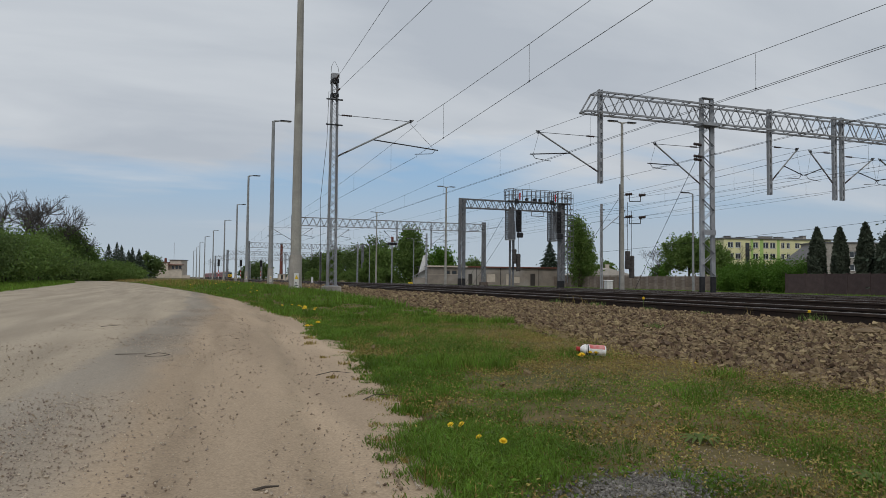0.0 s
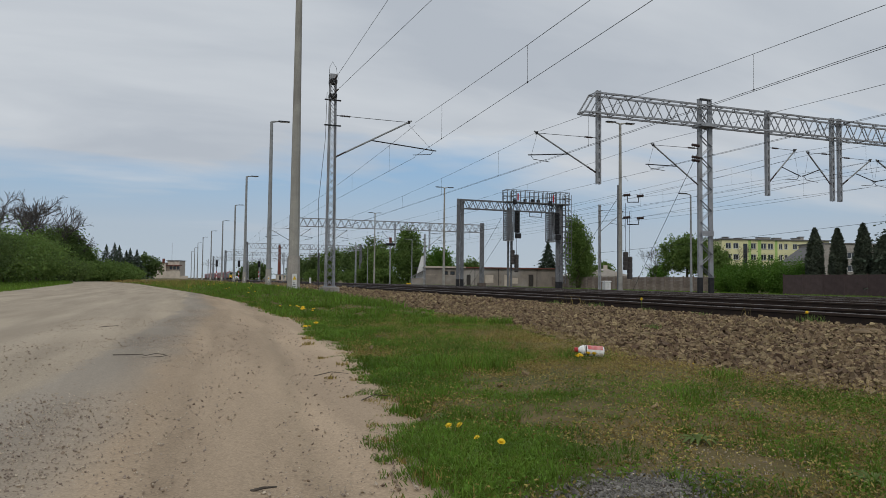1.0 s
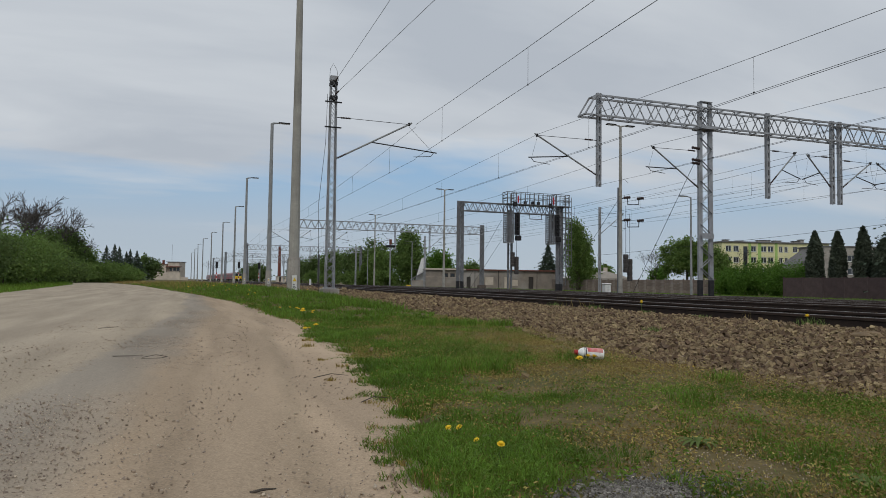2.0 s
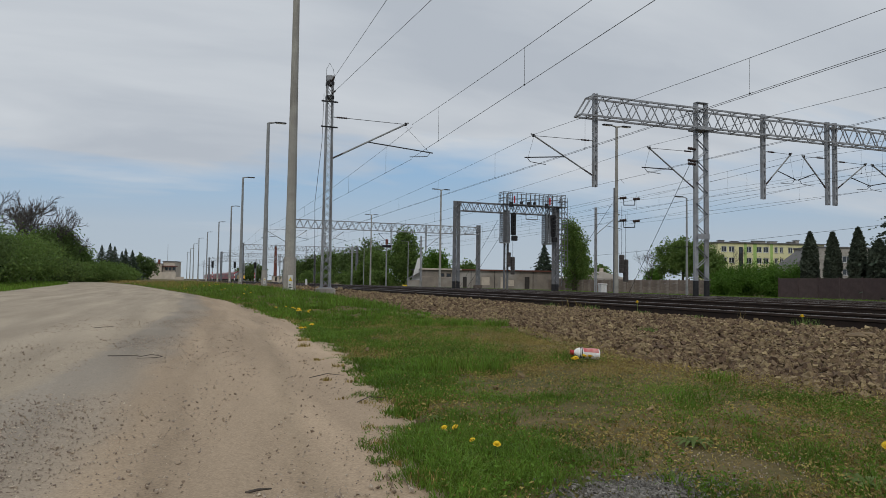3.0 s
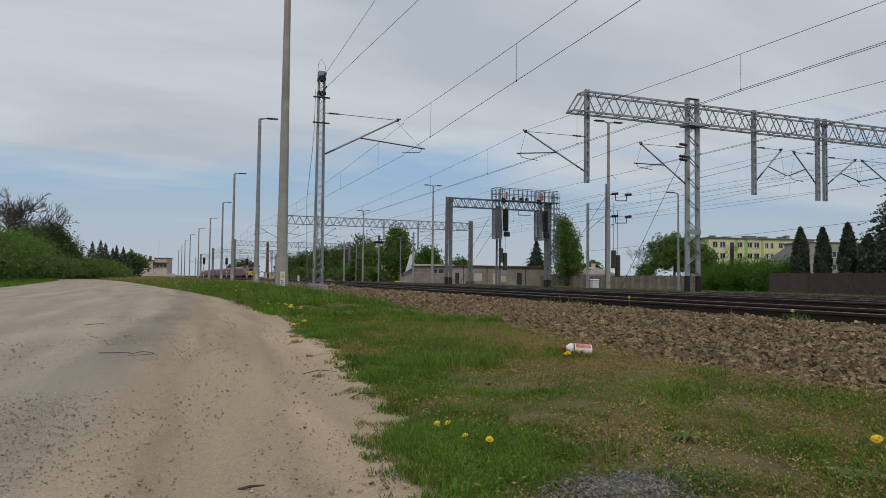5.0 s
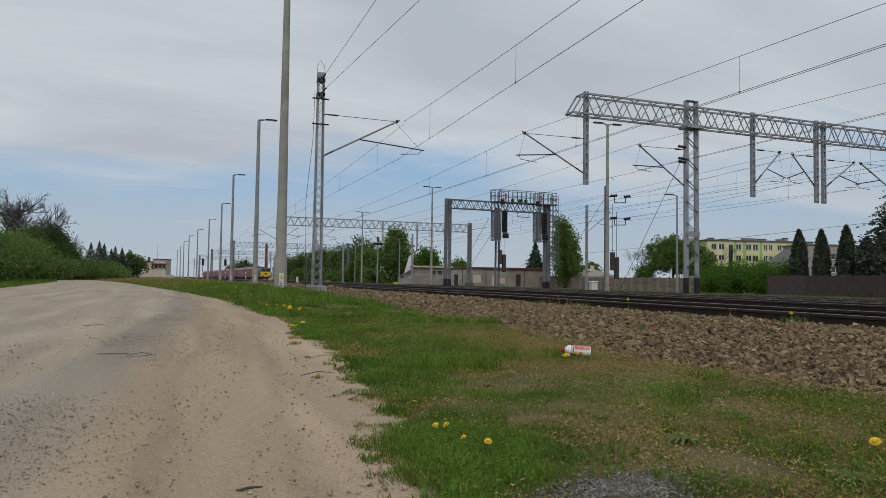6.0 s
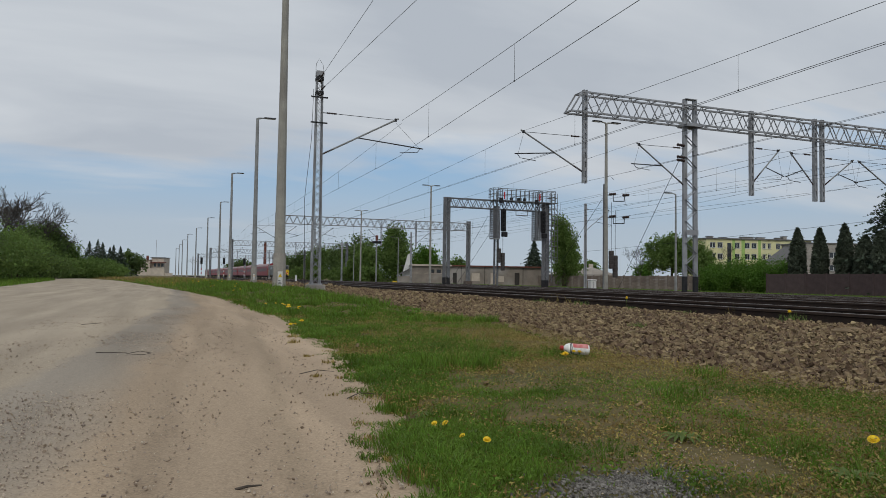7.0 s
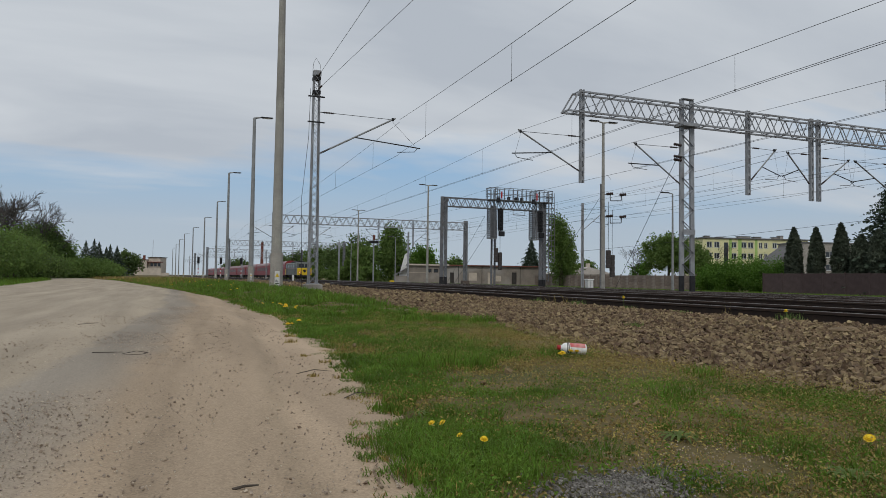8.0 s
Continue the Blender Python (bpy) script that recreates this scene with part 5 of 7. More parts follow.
def low_building():
    L = 27.2
    ob = thing("low_building", "long low grey rendered workshop with doors", "building", (40.9, 123.0, 0), -6.3)
    holes = [(3.4, 1.6, 4.3, 2.3), (4.7, 1.6, 5.6, 2.3), (7.9, -0.4, 8.7, 1.7), (15.4, -0.4, 16.4, 1.8), (20.3, -0.45, 21.3, 1.88)]
    part("front_wall", wall_with_holes(L, 2.95, holes, 0.3, -1.1), M["render_grey"], ob)
    closed_body(ob, L, 9.0, 2.95, "render_grey", "roof_felt", 0.35, 0.16)
    part("roof_edge", Shape().box(7.6, -0.40, 2.94, L + 0.37, -0.355, 3.16), M["roof_rust"], ob, "rusty red eaves edge")
    part("upper_wall", Shape().box(0.0, -0.03, 1.55, 7.2, -0.003, 1.6), M["render_pale"], ob)
    part("roof_edge", Shape().box(-0.35, -0.41, 2.92, 7.6, -0.355, 3.2), M["render_pale"], ob, "pale painted eaves board")
    for h in holes[:2]:
        window(ob, h[0], h[1], h[2], h[3], bars=0, frame_mat="door_dark", sill=False)
    for k, h in enumerate(holes[2:]):
        part("door", Shape().box(h[0] + 0.01, 0.1, h[1] + 0.01, h[2] - 0.01, 0.16, h[3] - 0.01), M["door_dark" if k != 1 else "render_pale"], ob, "weathered plank door")
    for x, z0, z1, w in ((11.6, 0.2, 1.7, 1.6), (17.0, 0.1, 1.2, 1.1), (6.2, 0.0, 1.9, 0.5)):
        part("patch", Shape().box(x, -0.008, z0, x + w, -0.003, z1), M["render_pale"], ob, "faded pale wall patch")
    for x in (9.5, 14.2, 22.0):
        part("drainpipe", Shape().tube((x, -0.08, -0.9), (x, -0.08, 2.9), 0.05), M["dark"], ob)
    gb = thing("white_gable", "whitewashed gable wall with a sloping edge", "wall", (39.2, 124.5, 0), -6.3)
    s = Shape().prism([(-0.3, -1.0), (1.9, -1.0), (2.1, 5.4), (1.3, 5.0)], 0, 0.3)
    part("wall", s, M["white"], gb)
    part("lean_to_roof", Shape().prism([(-0.9, 0.9), (1.9, 2.5), (1.9, 2.65), (-0.9, 1.05)], -0.9, -0.02), M["roof_felt"], gb, "dark sloping lean-to roof")
    part("lean_to_wall", Shape().box(-0.75, -0.85, -1.0, 1.9, -0.05, 0.95), M["render_grey"], gb)


low_building()


def pale_roof_building():
    ob = thing("storage_shed", "long shed with a pale sloping sheet roof", "building", (80.0, 131.0, 0), -18)
    L = 25.0
    part("wall", Shape().box(0, 0, -1.1, L, 9, 1.95), M["render_grey"], ob)
    part("roof", Shape().prism([(-0.4, 1.955), (9.4, 1.955), (9.4, 2.1), (4.5, 3.45), (-0.4, 2.1)], 0, L), M["roof_pale"], ob)
    ob.children[-1].matrix_basis = Matrix(((0, 1, 0, 0), (1, 0, 0, 0), (0, 0, 1, 0), (0, 0, 0, 1)))
    part("chimney", Shape().box(5.0, 4, 3.2, 5.8, 4.8, 4.3, 0.03), M["render_pale"], ob)


pale_roof_building()


def apartment_block():
    A, B = Vector((122.0, 137.0, 0)), Vector((150.0, 131.0, 0))
    L = (B - A).length
    ob = thing("apartment_block", "pale yellow apartment block with green stripes", "apartment building", A, math.degrees(math.atan2(B.y - A.y, B.x - A.x)))
    H = 11.3
    rows = (0.9, 3.6, 6.35, 9.1)
    holes = []
    for z in rows:
        for f, w in ((0.06, 1.5), (0.13, 1.5), (0.29, 1.5), (0.385, 1.5), (0.45, 1.5), (0.545, 1.0), (0.595, 1.0), (0.68, 1.3), (0.77, 1.3), (0.87, 1.5), (0.94, 1.5)):
            holes.append((round(f * L - w / 2, 3), z, round(f * L + w / 2, 3), z + 1.45))
    stair = (round(0.195 * L, 3), 2.0, round(0.235 * L, 3), 10.4)
    part("front_wall", wall_with_holes(L, H, holes + [stair], 0.3, -1.2), M["render_yellow"], ob)
    closed_body(ob, L, 11.0, H, "render_yellow", "roof_felt", 0.35, 0.3)
    for h in holes:
        window(ob, *h)
    part("stair_glazing", Shape().box(stair[0], 0.12, stair[1], stair[2], 0.16, stair[3]), M["glass"], ob)
    for f, w in ((0.255, 0.7), (0.345, 0.9), (0.50, 0.7), (0.82, 0.9)):
        part("stripe", Shape().box(f * L - w / 2, -0.03, -0.4, f * L + w / 2, -0.003, H - 0.02), M["render_green"], ob, "vertical green stripe")
    for z in rows[1:3]:
        part("balcony", Shape().box(0.62 * L, -1.3, z - 0.9, 0.74 * L, -0.04, z - 0.75).box(0.62 * L, -1.3, z - 0.75, 0.74 * L, -1.22, z + 0.3), M["dark"], ob, "dark fronted balcony")
    for f, w, h in ((0.08, 1.2, 0.5), (0.40, 3.2, 0.55), (0.55, 2.0, 0.5), (0.74, 1.6, 0.5), (0.80, 1.0, 0.9), (0.2, 1.5, 0.3)):
        part("roof_vent", Shape().box(f * L, 3, H + 0.3, f * L + w, 4.2, H + 0.3 + h, 0.04), M["concrete"], ob)
        part("vent_cap", Shape().box(f * L - 0.15, 2.85, H + 0.31 + h, f * L + w + 0.15, 4.35, H + 0.42 + h), M["roof_felt"], ob)
    # grey block with a pitched roof beside it
    gb = thing("grey_house", "pale grey house with a flat roofed upper floor", "building", (128.5, 113.5, 0), -14)
    hh = [(5.4, 6.2, 7.6, 7.6), (13.0, 6.2, 14.8, 7.6), (9.6, 6.2, 10.8, 7.6), (5.4, 3.4, 7.6, 4.8), (13.0, 3.4, 14.8, 4.8)]
    part("front_wall", wall_with_holes(17.0, 9.3, hh, 0.3, -1.2), M["concrete"], gb)
    closed_body(gb, 17.0, 9.0, 9.3, "concrete", "roof_felt", 0.2, 0.3)
    for h in hh:
        window(gb, *h)
    part("side_roof", Shape().prism([(-5.2, 5.4), (0.0, 5.4), (0.0, 9.0)], 1.0, 8.0), M["roof_felt"], gb, "grey pitched roof")
    part("side_wing", Shape().box(-5.0, 1.2, -1.2, -0.01, 7.8, 5.39), M["concrete"], gb)


apartment_block()


def brown_fence():
    ob = thing("board_fence", "tall dark brown solid garden fence", "fence")
    y = 62.0
    board = Shape().box(-0.03, -1.245, -0.85, 0.03, 1.245, 1.62, 0.008).mesh("fence_panel", M["fence_brown"])
    post = Shape().box(-0.07, -0.07, -0.95, 0.07, 0.07, 1.70, 0.01).mesh("fence_post", M["fence_brown"])
    while y > -20:
        p = part("fence_post", post, None, ob)
        p.location = (64.0, y, 0)
        b = part("fence_panel", board, None, ob)
        b.location = (64.0, y - 1.32, 0)
        y -= 2.64


def concrete_fence():
    ob = thing("concrete_fence", "stained precast concrete panel fence", "fence")
    y = 75.5
    slab = Shape().box(-0.03, -0.97, 0, 0.03, 0.97, 0.5, 0.01).mesh("fence_slab", M["fence_concrete"])
    post = Shape().box(-0.08, -0.08, -1.0, 0.08, 0.08, 1.55, 0.015).mesh("fence_post", M["fence_concrete"])
    while y < 142:
        p = part("fence_post", post, None, ob)
        p.location = (66.0, y, 0)
        for k in range(4):
            b = part("fence_slab", slab, None, ob)
            b.location = (66.0, y + 1.06, -0.62 + 0.505 * k)
        y += 2.12


brown_fence()
concrete_fence()


def signalman_house():
    ob = thing("trackside_house", "cream two-part house with a flat brown roof", "house", (-14.9, 283.0, 0), -18)
    hh = [(1.3, 4.2, 2.1, 5.4), (3.4, 4.2, 4.2, 5.4)]
    part("front_wall", wall_with_holes(5.7, 5.9, hh, 0.3, -0.5), M["render_pale"], ob)
    closed_body(ob, 5.7, 7.0, 5.9, "render_pale", "roof_rust", 0.25, 0.22)
    for h in hh:
        window(ob, *h, bars=0, frame_mat="roof_rust")
    part("rear_block", Shape().box(5.705, 1.5, -0.3, 10.2, 8.0, 6.9), M["render_pale"], ob, "pinkish rear block")
    part("rear_roof", Shape().box(5.4, 1.1, 6.905, 10.5, 8.3, 7.1), M["roof_felt"], ob)
    part("awning", Shape().box(5.9, -0.3, 5.0, 11.2, 1.49, 5.3, 0.03), M["roof_rust"], ob, "brown balcony awning")
    for x in (6.6, 8.0, 9.3):
        part("dark_window", Shape().box(x, 1.44, 3.6, x + 0.9, 1.49, 4.8), M["glass"], ob)
    for x in (6.1, 10.9):
        part("awning_post", Shape().box(x, -0.2, 3.0, x + 0.12, -0.08, 5.0), M["dark"], ob)
    part("terrace", Shape().box(5.71, -0.4, -0.3, 11.2, 1.48, 3.0), M["render_pale"], ob, "pale rendered terrace wall")
    part("yard_wall", Shape().box(11.21, 0.0, -0.3, 14.0, 0.3, 1.2), M["render_pale"], ob)
    part("chimney", Shape().box(3.6, 2, 6.12, 4.3, 2.7, 7.7, 0.03), M["brick"], ob)
    part("aerial_mast", Shape().tube((6.8, 3, 7.1), (6.8, 3, 13.6), 0.06), M["steel"], ob)


signalman_house()
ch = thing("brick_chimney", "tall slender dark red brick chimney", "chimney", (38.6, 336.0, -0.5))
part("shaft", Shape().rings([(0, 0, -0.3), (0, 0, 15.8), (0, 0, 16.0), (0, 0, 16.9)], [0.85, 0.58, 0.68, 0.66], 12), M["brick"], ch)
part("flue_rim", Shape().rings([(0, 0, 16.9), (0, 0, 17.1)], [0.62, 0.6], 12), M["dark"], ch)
sh = thing("line_hut", "low grey concrete hut beside the tracks", "hut", (35.5, 318.0, -0.05))
part("wall", Shape().box(0, 0, -0.2, 5, 4, 2.3), M["render_pale"], sh)
part("roof", Shape().box(-0.2, -0.2, 2.303, 5.2, 4.2, 2.5, 0.02), M["roof_felt"], sh)
part("door", Shape().box(1, -0.02, 0, 1.9, -0.003, 2.0), M["door_dark"], sh)


# ---- signals and trackside equipment ----
def signal_post(x, y, top, stripes=True):
    ob = thing("railway_signal", "black-headed colour light signal on a post", "railway signal", (x, y, 0), 0, "yard signals")
    part("post", Shape().tube((0, 0, -0.6), (0, 0, top - 1.0), 0.08), M["pole"], ob)
    for k in range(4):
        part("stripe_band", Shape().rings([(0, 0, 0.5 + 0.45 * k), (0, 0, 0.95 + 0.45 * k)], [0.095, 0.095], 10), M["red" if k % 2 else "white"], ob)
    hd = part("signal_head", Shape().box(-0.28, -0.12, top - 1.55, 0.28, 0.15, top, 0.05), M["dark"], ob, "black signal head")
    for k in range(3):
        part("lens_hood", Shape().tube((0, -0.12, top - 0.3 - 0.42 * k), (0, -0.32, top - 0.3 - 0.42 * k), 0.12, 0.13), M["dark"], hd)
    return ob


for x in (5.5, 10.7, 15.5):
    signal_post(x, 178.0, 4.9)
sp = thing("shunting_signal", "slim signal post with a dull red board", "railway signal", (22.6, 81.8, -0.2))
part("post", Shape().tube((0, 0, -0.1), (0, 0, 5.4), 0.09), M["pole"], sp)
part("red_board", Shape().box(-0.16, -0.1, 5.3, 0.16, -0.05, 5.95, 0.01), M["roof_rust"], sp, "dull red marker board")
part("lamp_box", Shape().box(-0.55, -0.15, 4.95, 0.55, 0.1, 5.25, 0.03), M["dark"], sp)
rc = thing("relay_cabinet", "white metal relay cabinet beside the tracks", "cabinet", (36.1, 55.5, fall(36.1)))
part("body", Shape().box(-0.3, -0.25, 0.12, 0.3, 0.25, 0.9, 0.04), M["white"], rc)
part("lid", Shape().box(-0.35, -0.3, 0.903, 0.35, 0.3, 1.04, 0.05), M["white"], rc)
part("plinth", Shape().box(-0.27, -0.22, -0.15, 0.27, 0.22, 0.12), M["concrete"], rc)
part("door_gap", Shape().box(-0.01, -0.256, 0.2, 0.01, -0.25, 0.84), M["dark"], rc)
mp = thing("marker_post", "short white marker post between the tracks", "marker post", (11.1, 70.0, 0))
part("post", Shape().box(-0.09, -0.06, -0.1, 0.09, 0.06, 0.72, 0.015), M["white"], mp)
yb = thing("yellow_marker", "small yellow marker block beside the track", "marker post", (34.2, 112.0, fall(34.2)))
part("block", Shape().box(-0.35, -0.3, -0.1, 0.35, 0.3, 0.4, 0.05), M["yellow"], yb)


# ---- train ----
M["train_red"] = material("coach_red", (0.30, 0.045, 0.05), (0.23, 0.038, 0.043), 0.8, 0.45, 0, 0.02, 8)
M["coach_roof"] = material("coach_roof_grey", (0.36, 0.24, 0.24), (0.29, 0.20, 0.20), 0.8, 0.6, 0, 0.02, 8)
M["loco_grey"] = material("loco_grey_green", (0.17, 0.18, 0.165), (0.13, 0.14, 0.128), 1.0, 0.55, 0, 0.03, 10)
M["under"] = material("underframe_dirt", (0.04, 0.034, 0.03), (0.025, 0.022, 0.02), 2, 0.85, 0, 0.2, 12)
M["coach_glass"] = material("tinted_coach_glass", (0.05, 0.02, 0.022), (0.035, 0.016, 0.018), 1, 0.35, 0, 0, spec=0.3)
M["head_lamp"] = glow("head_lamp_glow", (1.0, 0.55, 0.3), 0.9)


def body_section(half, z0, z1, arch):
    """Cross-section of a rail vehicle with a rounded roof."""
    pts = [(-half, z0), (half, z0), (half, z1 - arch)]
    for i in range(1, 8):
        a = math.pi * i / 8
        pts.append((half * math.cos(a), z1 - arch + arch * math.sin(a)))
    return pts + [(-half, z1 - arch)]


def bogie(parent, y):
    b = part("bogie", Shape().box(-1.05, y - 1.6, 0.45, 1.05, y + 1.6, 0.85, 0.05), M["under"], parent)
    for dy in (-1.25, 1.25):
        for x in (-0.75, 0.75):
            part("wheel", Shape().rings([(x - 0.065, y + dy, 0.46), (x + 0.065, y + dy, 0.46)], [0.46, 0.46], 18), M["under"], b)


def build_loco():
    ob = thing("locomotive", "grey electric locomotive with a yellow front", "locomotive")
    L = 15.9
    part("body", Shape().prism(body_section(1.5, 0.98, 3.75, 0.32), 0.75, L - 0.75), M["loco_grey"], ob)
    for a, b in ((0.0, 0.748), (L - 0.748, L)):
        near = a == 0.0
        y0, y1 = (0.22, b) if near else (a, L - 0.22)
        part("cab_front", Shape().box(-1.46, y0, 2.42, 1.46, y1, 3.62, 0.12), M["loco_grey"], ob)
        yl = (0.0, b) if near else (a, L)
        part("nose", Shape().box(-1.5, yl[0], 0.95, 1.5, yl[1], 2.415, 0.08), M["yellow"], ob, "bright yellow cab front")
        ys = 0.20 if near else L - 0.20
        sg = -1 if near else 1
        for x in (-1.2, 0.12):
            part("windscreen", Shape().box(x, min(ys, ys + sg * 0.02), 2.62, x + 1.08, max(ys, ys + sg * 0.02), 3.32), M["glass"], ob)
        yn = yl[0] if near else yl[1]
        for x in (-1.05, 1.05):
            lamp = part("lamp_housing", Shape().rings([(x, yn - sg * 0.05, 1.55), (x, yn + sg * 0.07, 1.55)], [0.24, 0.24], 14), M["red"], ob)
            part("head_lamp", Shape().rings([(x, yn + sg * 0.072, 1.55), (x, yn + sg * 0.09, 1.55)], [0.12, 0.12], 14), M["head_lamp"] if near else M["white"], lamp)
            part("buffer", Shape().rings([(x * 0.84, yn, 1.05), (x * 0.84, yn + sg * 0.5, 1.05), (x * 0.84, yn + sg * 0.56, 1.05)], [0.1, 0.1, 0.22], 12), M["under"], ob)
        if near:
            part("emblem", Shape().prism([(-0.45, 2.15), (-0.12, 2.0), (0, 2.2), (0.12, 2.0), (0.45, 2.15), (0.2, 1.65), (0, 1.5), (-0.2, 1.65)], yn - 0.02, yn - 0.003), M["dark"], ob, "plain dark emblem shape")
        part("buffer_beam", Shape().box(-1.4, min(yn, yn - sg * 0.4), 0.55, 1.4, max(yn, yn - sg * 0.4), 0.945, 0.03), M["under"], ob)
    for sx in (-1, 1):
        for y in (1.2, 4.0, 6.4, 8.8, 11.2, 14.0):
            part("side_window", Shape().box(*sorted((sx * 1.502, sx * 1.52))[:1], y, 2.55, *sorted((sx * 1.502, sx * 1.52))[1:], y + 0.95, 3.25), M["glass"], ob)
        for y in (2.5, 13.0):
            part("cab_door", Shape().box(*sorted((sx * 1.502, sx * 1.515))[:1], y, 1.1, *sorted((sx * 1.502, sx * 1.515))[1:], y + 0.7, 3.2), M["under"], ob)
        part("pale_band", Shape().box(*sorted((sx * 1.502, sx * 1.51))[:1], 0.8, 2.3, *sorted((sx * 1.502, sx * 1.51))[1:], L - 0.8, 2.42), M["coach_roof"], ob)
    part("roof_gear", Shape().box(-0.7, 4.2, 3.7, 0.7, 11.5, 4.0, 0.06), M["dark"], ob)
    part("underframe", Shape().box(-1.3, 4.8, 0.4, 1.3, 11.1, 0.975, 0.05), M["under"], ob)
    for y in (3.4, 12.5):
        bogie(ob, y)
    panto = part("pantograph_base", Shape().box(-0.6, 11.8, 3.78, 0.6, 13.4, 3.9), M["dark"], ob)
    for x in (-0.5, 0.5):
        part("pantograph_arm", Shape().rings([(x, 13.2, 3.9), (x * 0.8, 11.9, 4.8), (x * 0.6, 13.0, 5.56)], [0.03] * 3, 6), M["dark"], panto)
    part("pantograph_head", Shape().tube((-0.85, 13.0, 5.57), (0.85, 13.0, 5.57), 0.035), M["dark"], panto)
    return ob


def build_coach(first):
    ob = thing("passenger_coach", "red passenger coach with a dull pinkish roof", "railway coach", group="train coaches")
    L = 24.6
    part("body", Shape().prism([(-1.42, 0.9), (1.42, 0.9), (1.42, 3.45), (-1.42, 3.45)], 0.1, L - 0.1), M["train_red"], ob)
    roof = [(1.425, 3.455)] + [(1.425 * math.cos(math.pi * i / 10), 3.455 + 0.85 * math.sin(math.pi * i / 10)) for i in range(1, 10)] + [(-1.425, 3.455)]
    part("roof", Shape().prism(roof, 0.1, L - 0.1), M["coach_roof"], ob)
    ends = [(1.45, 0.9), (1.45, 3.4)] + [(1.45 * math.cos(math.pi * i / 10), 3.45 + 0.9 * math.sin(math.pi * i / 10)) for i in range(1, 10)] + [(-1.45, 3.4), (-1.45, 0.9)]
    for y in (0.0, L - 0.098):
        part("end_frame", Shape().prism(ends, y, y + 0.098), M["train_red"], ob)
    part("gangway", Shape().box(-0.6, -0.4, 1.0, 0.6, -0.003, 3.2, 0.05), M["under"], ob)
    for sx in (-1, 1):
        for k in range(11):
            y = 2.4 + 1.83 * k
            part("window", Shape().box(*sorted((sx * 1.422, sx * 1.432))[:1], y, 2.05, *sorted((sx * 1.422, sx * 1.432))[1:], y + 1.25, 2.95), M["coach_glass"], ob)
        for y in (0.7, L - 1.6):
            part("door", Shape().box(*sorted((sx * 1.422, sx * 1.436))[:1], y, 1.0, *sorted((sx * 1.422, sx * 1.436))[1:], y + 0.85, 3.1), M["train_red"], ob)
    part("underframe", Shape().box(-1.2, 5.5, 0.35, 1.2, L - 5.5, 0.895, 0.05), M["under"], ob)
    for y in (2.9, L - 2.9):
        bogie(ob, y)
    return ob


loco = build_loco()
coaches = [build_coach(True)]
for i in range(9):
    coaches.append(copy_thing(coaches[0], Matrix.Identity(4)))


def motions():
    """The train runs towards the camera on the fourth track."""
    speed, last = 33.0, 147.0
    vehicles = [(loco, 0.0, 15.9)] + [(c, 16.9 + 25.4 * i, 24.6) for i, c in enumerate(coaches)]
    for ob, lag, length in vehicles:
        rows = []
        for k in range(17):
            t = 0.5 * k
            y = last + speed * (8.0 - t) + lag
            x0, x1 = TRACKS[3] + bend(y), TRACKS[3] + bend(y + length)
            rows.append((t, pose(x0, y, RAIL_Z + dip(TRACKS[3] + bend(y), y), 0, 0, -math.degrees(math.atan2(x1 - x0, length)))))
        walk(ob, rows)


# ---- loose stones of the ballast ----
CUBE_V = np.array([(x, y, z) for z in (-1, 1) for x, y in ((-1, -1), (1, -1), (1, 1), (-1, 1))]) * 0.72
CUBE_F = np.array([(3, 2, 1, 0), (4, 5, 6, 7), (0, 1, 5, 4), (1, 2, 6, 5), (2, 3, 7, 6), (3, 0, 4, 7)])


def rubble(pos, size, squash=0.62, rough=0.2):
    """Angular broken stones at pos with the given half-sizes."""
    n = len(pos)
    v = CUBE_V[None] * (1 + RNG.uniform(-rough, rough, (n, 8, 1))) + RNG.uniform(-0.22, 0.22, (n, 8, 3))
    v = v * np.stack([RNG.uniform(0.75, 1.35, n), RNG.uniform(0.65, 1.1, n), RNG.uniform(0.7, 1.15, n) * squash], 1)[:, None]
    q = RNG.normal(size=(n, 4))
    q[:, 1:3] *= 0.5
    q /= np.linalg.norm(q, axis=1)[:, None]
    w, x, y, z = q.T
    R = np.stack([1 - 2 * (y * y + z * z), 2 * (x * y - z * w), 2 * (x * z + y * w), 2 * (x * y + z * w), 1 - 2 * (x * x + z * z), 2 * (y * z - x * w), 2 * (x * z - y * w), 2 * (y * z + x * w), 1 - 2 * (x * x + y * y)], 1).reshape(n, 3, 3)
    v = np.einsum("nij,nkj->nki", R, v) * size[:, None, None] + pos[:, None]
    f = CUBE_F[None] + (np.arange(n) * 8)[:, None, None]
    return v.reshape(-1, 3), f.reshape(-1, 4)


M["stone_piece"] = material("ballast_stone_single", (0.25, 0.182, 0.106), (0.13, 0.094, 0.056), 2.0, 0.9, 0, 0.35, 70, obj=0.35, spec=0.2)
bed = bpy.data.objects["ballast_bed"]


def scatter(n, y0, y1, x_of, power=1.0):
    y = y0 + (y1 - y0) * RNG.uniform(0, 1, n) ** power
    k = RNG.uniform(0, 1, n)
    return np.array([x_of(b, a) for a, b in zip(k, y)]), y


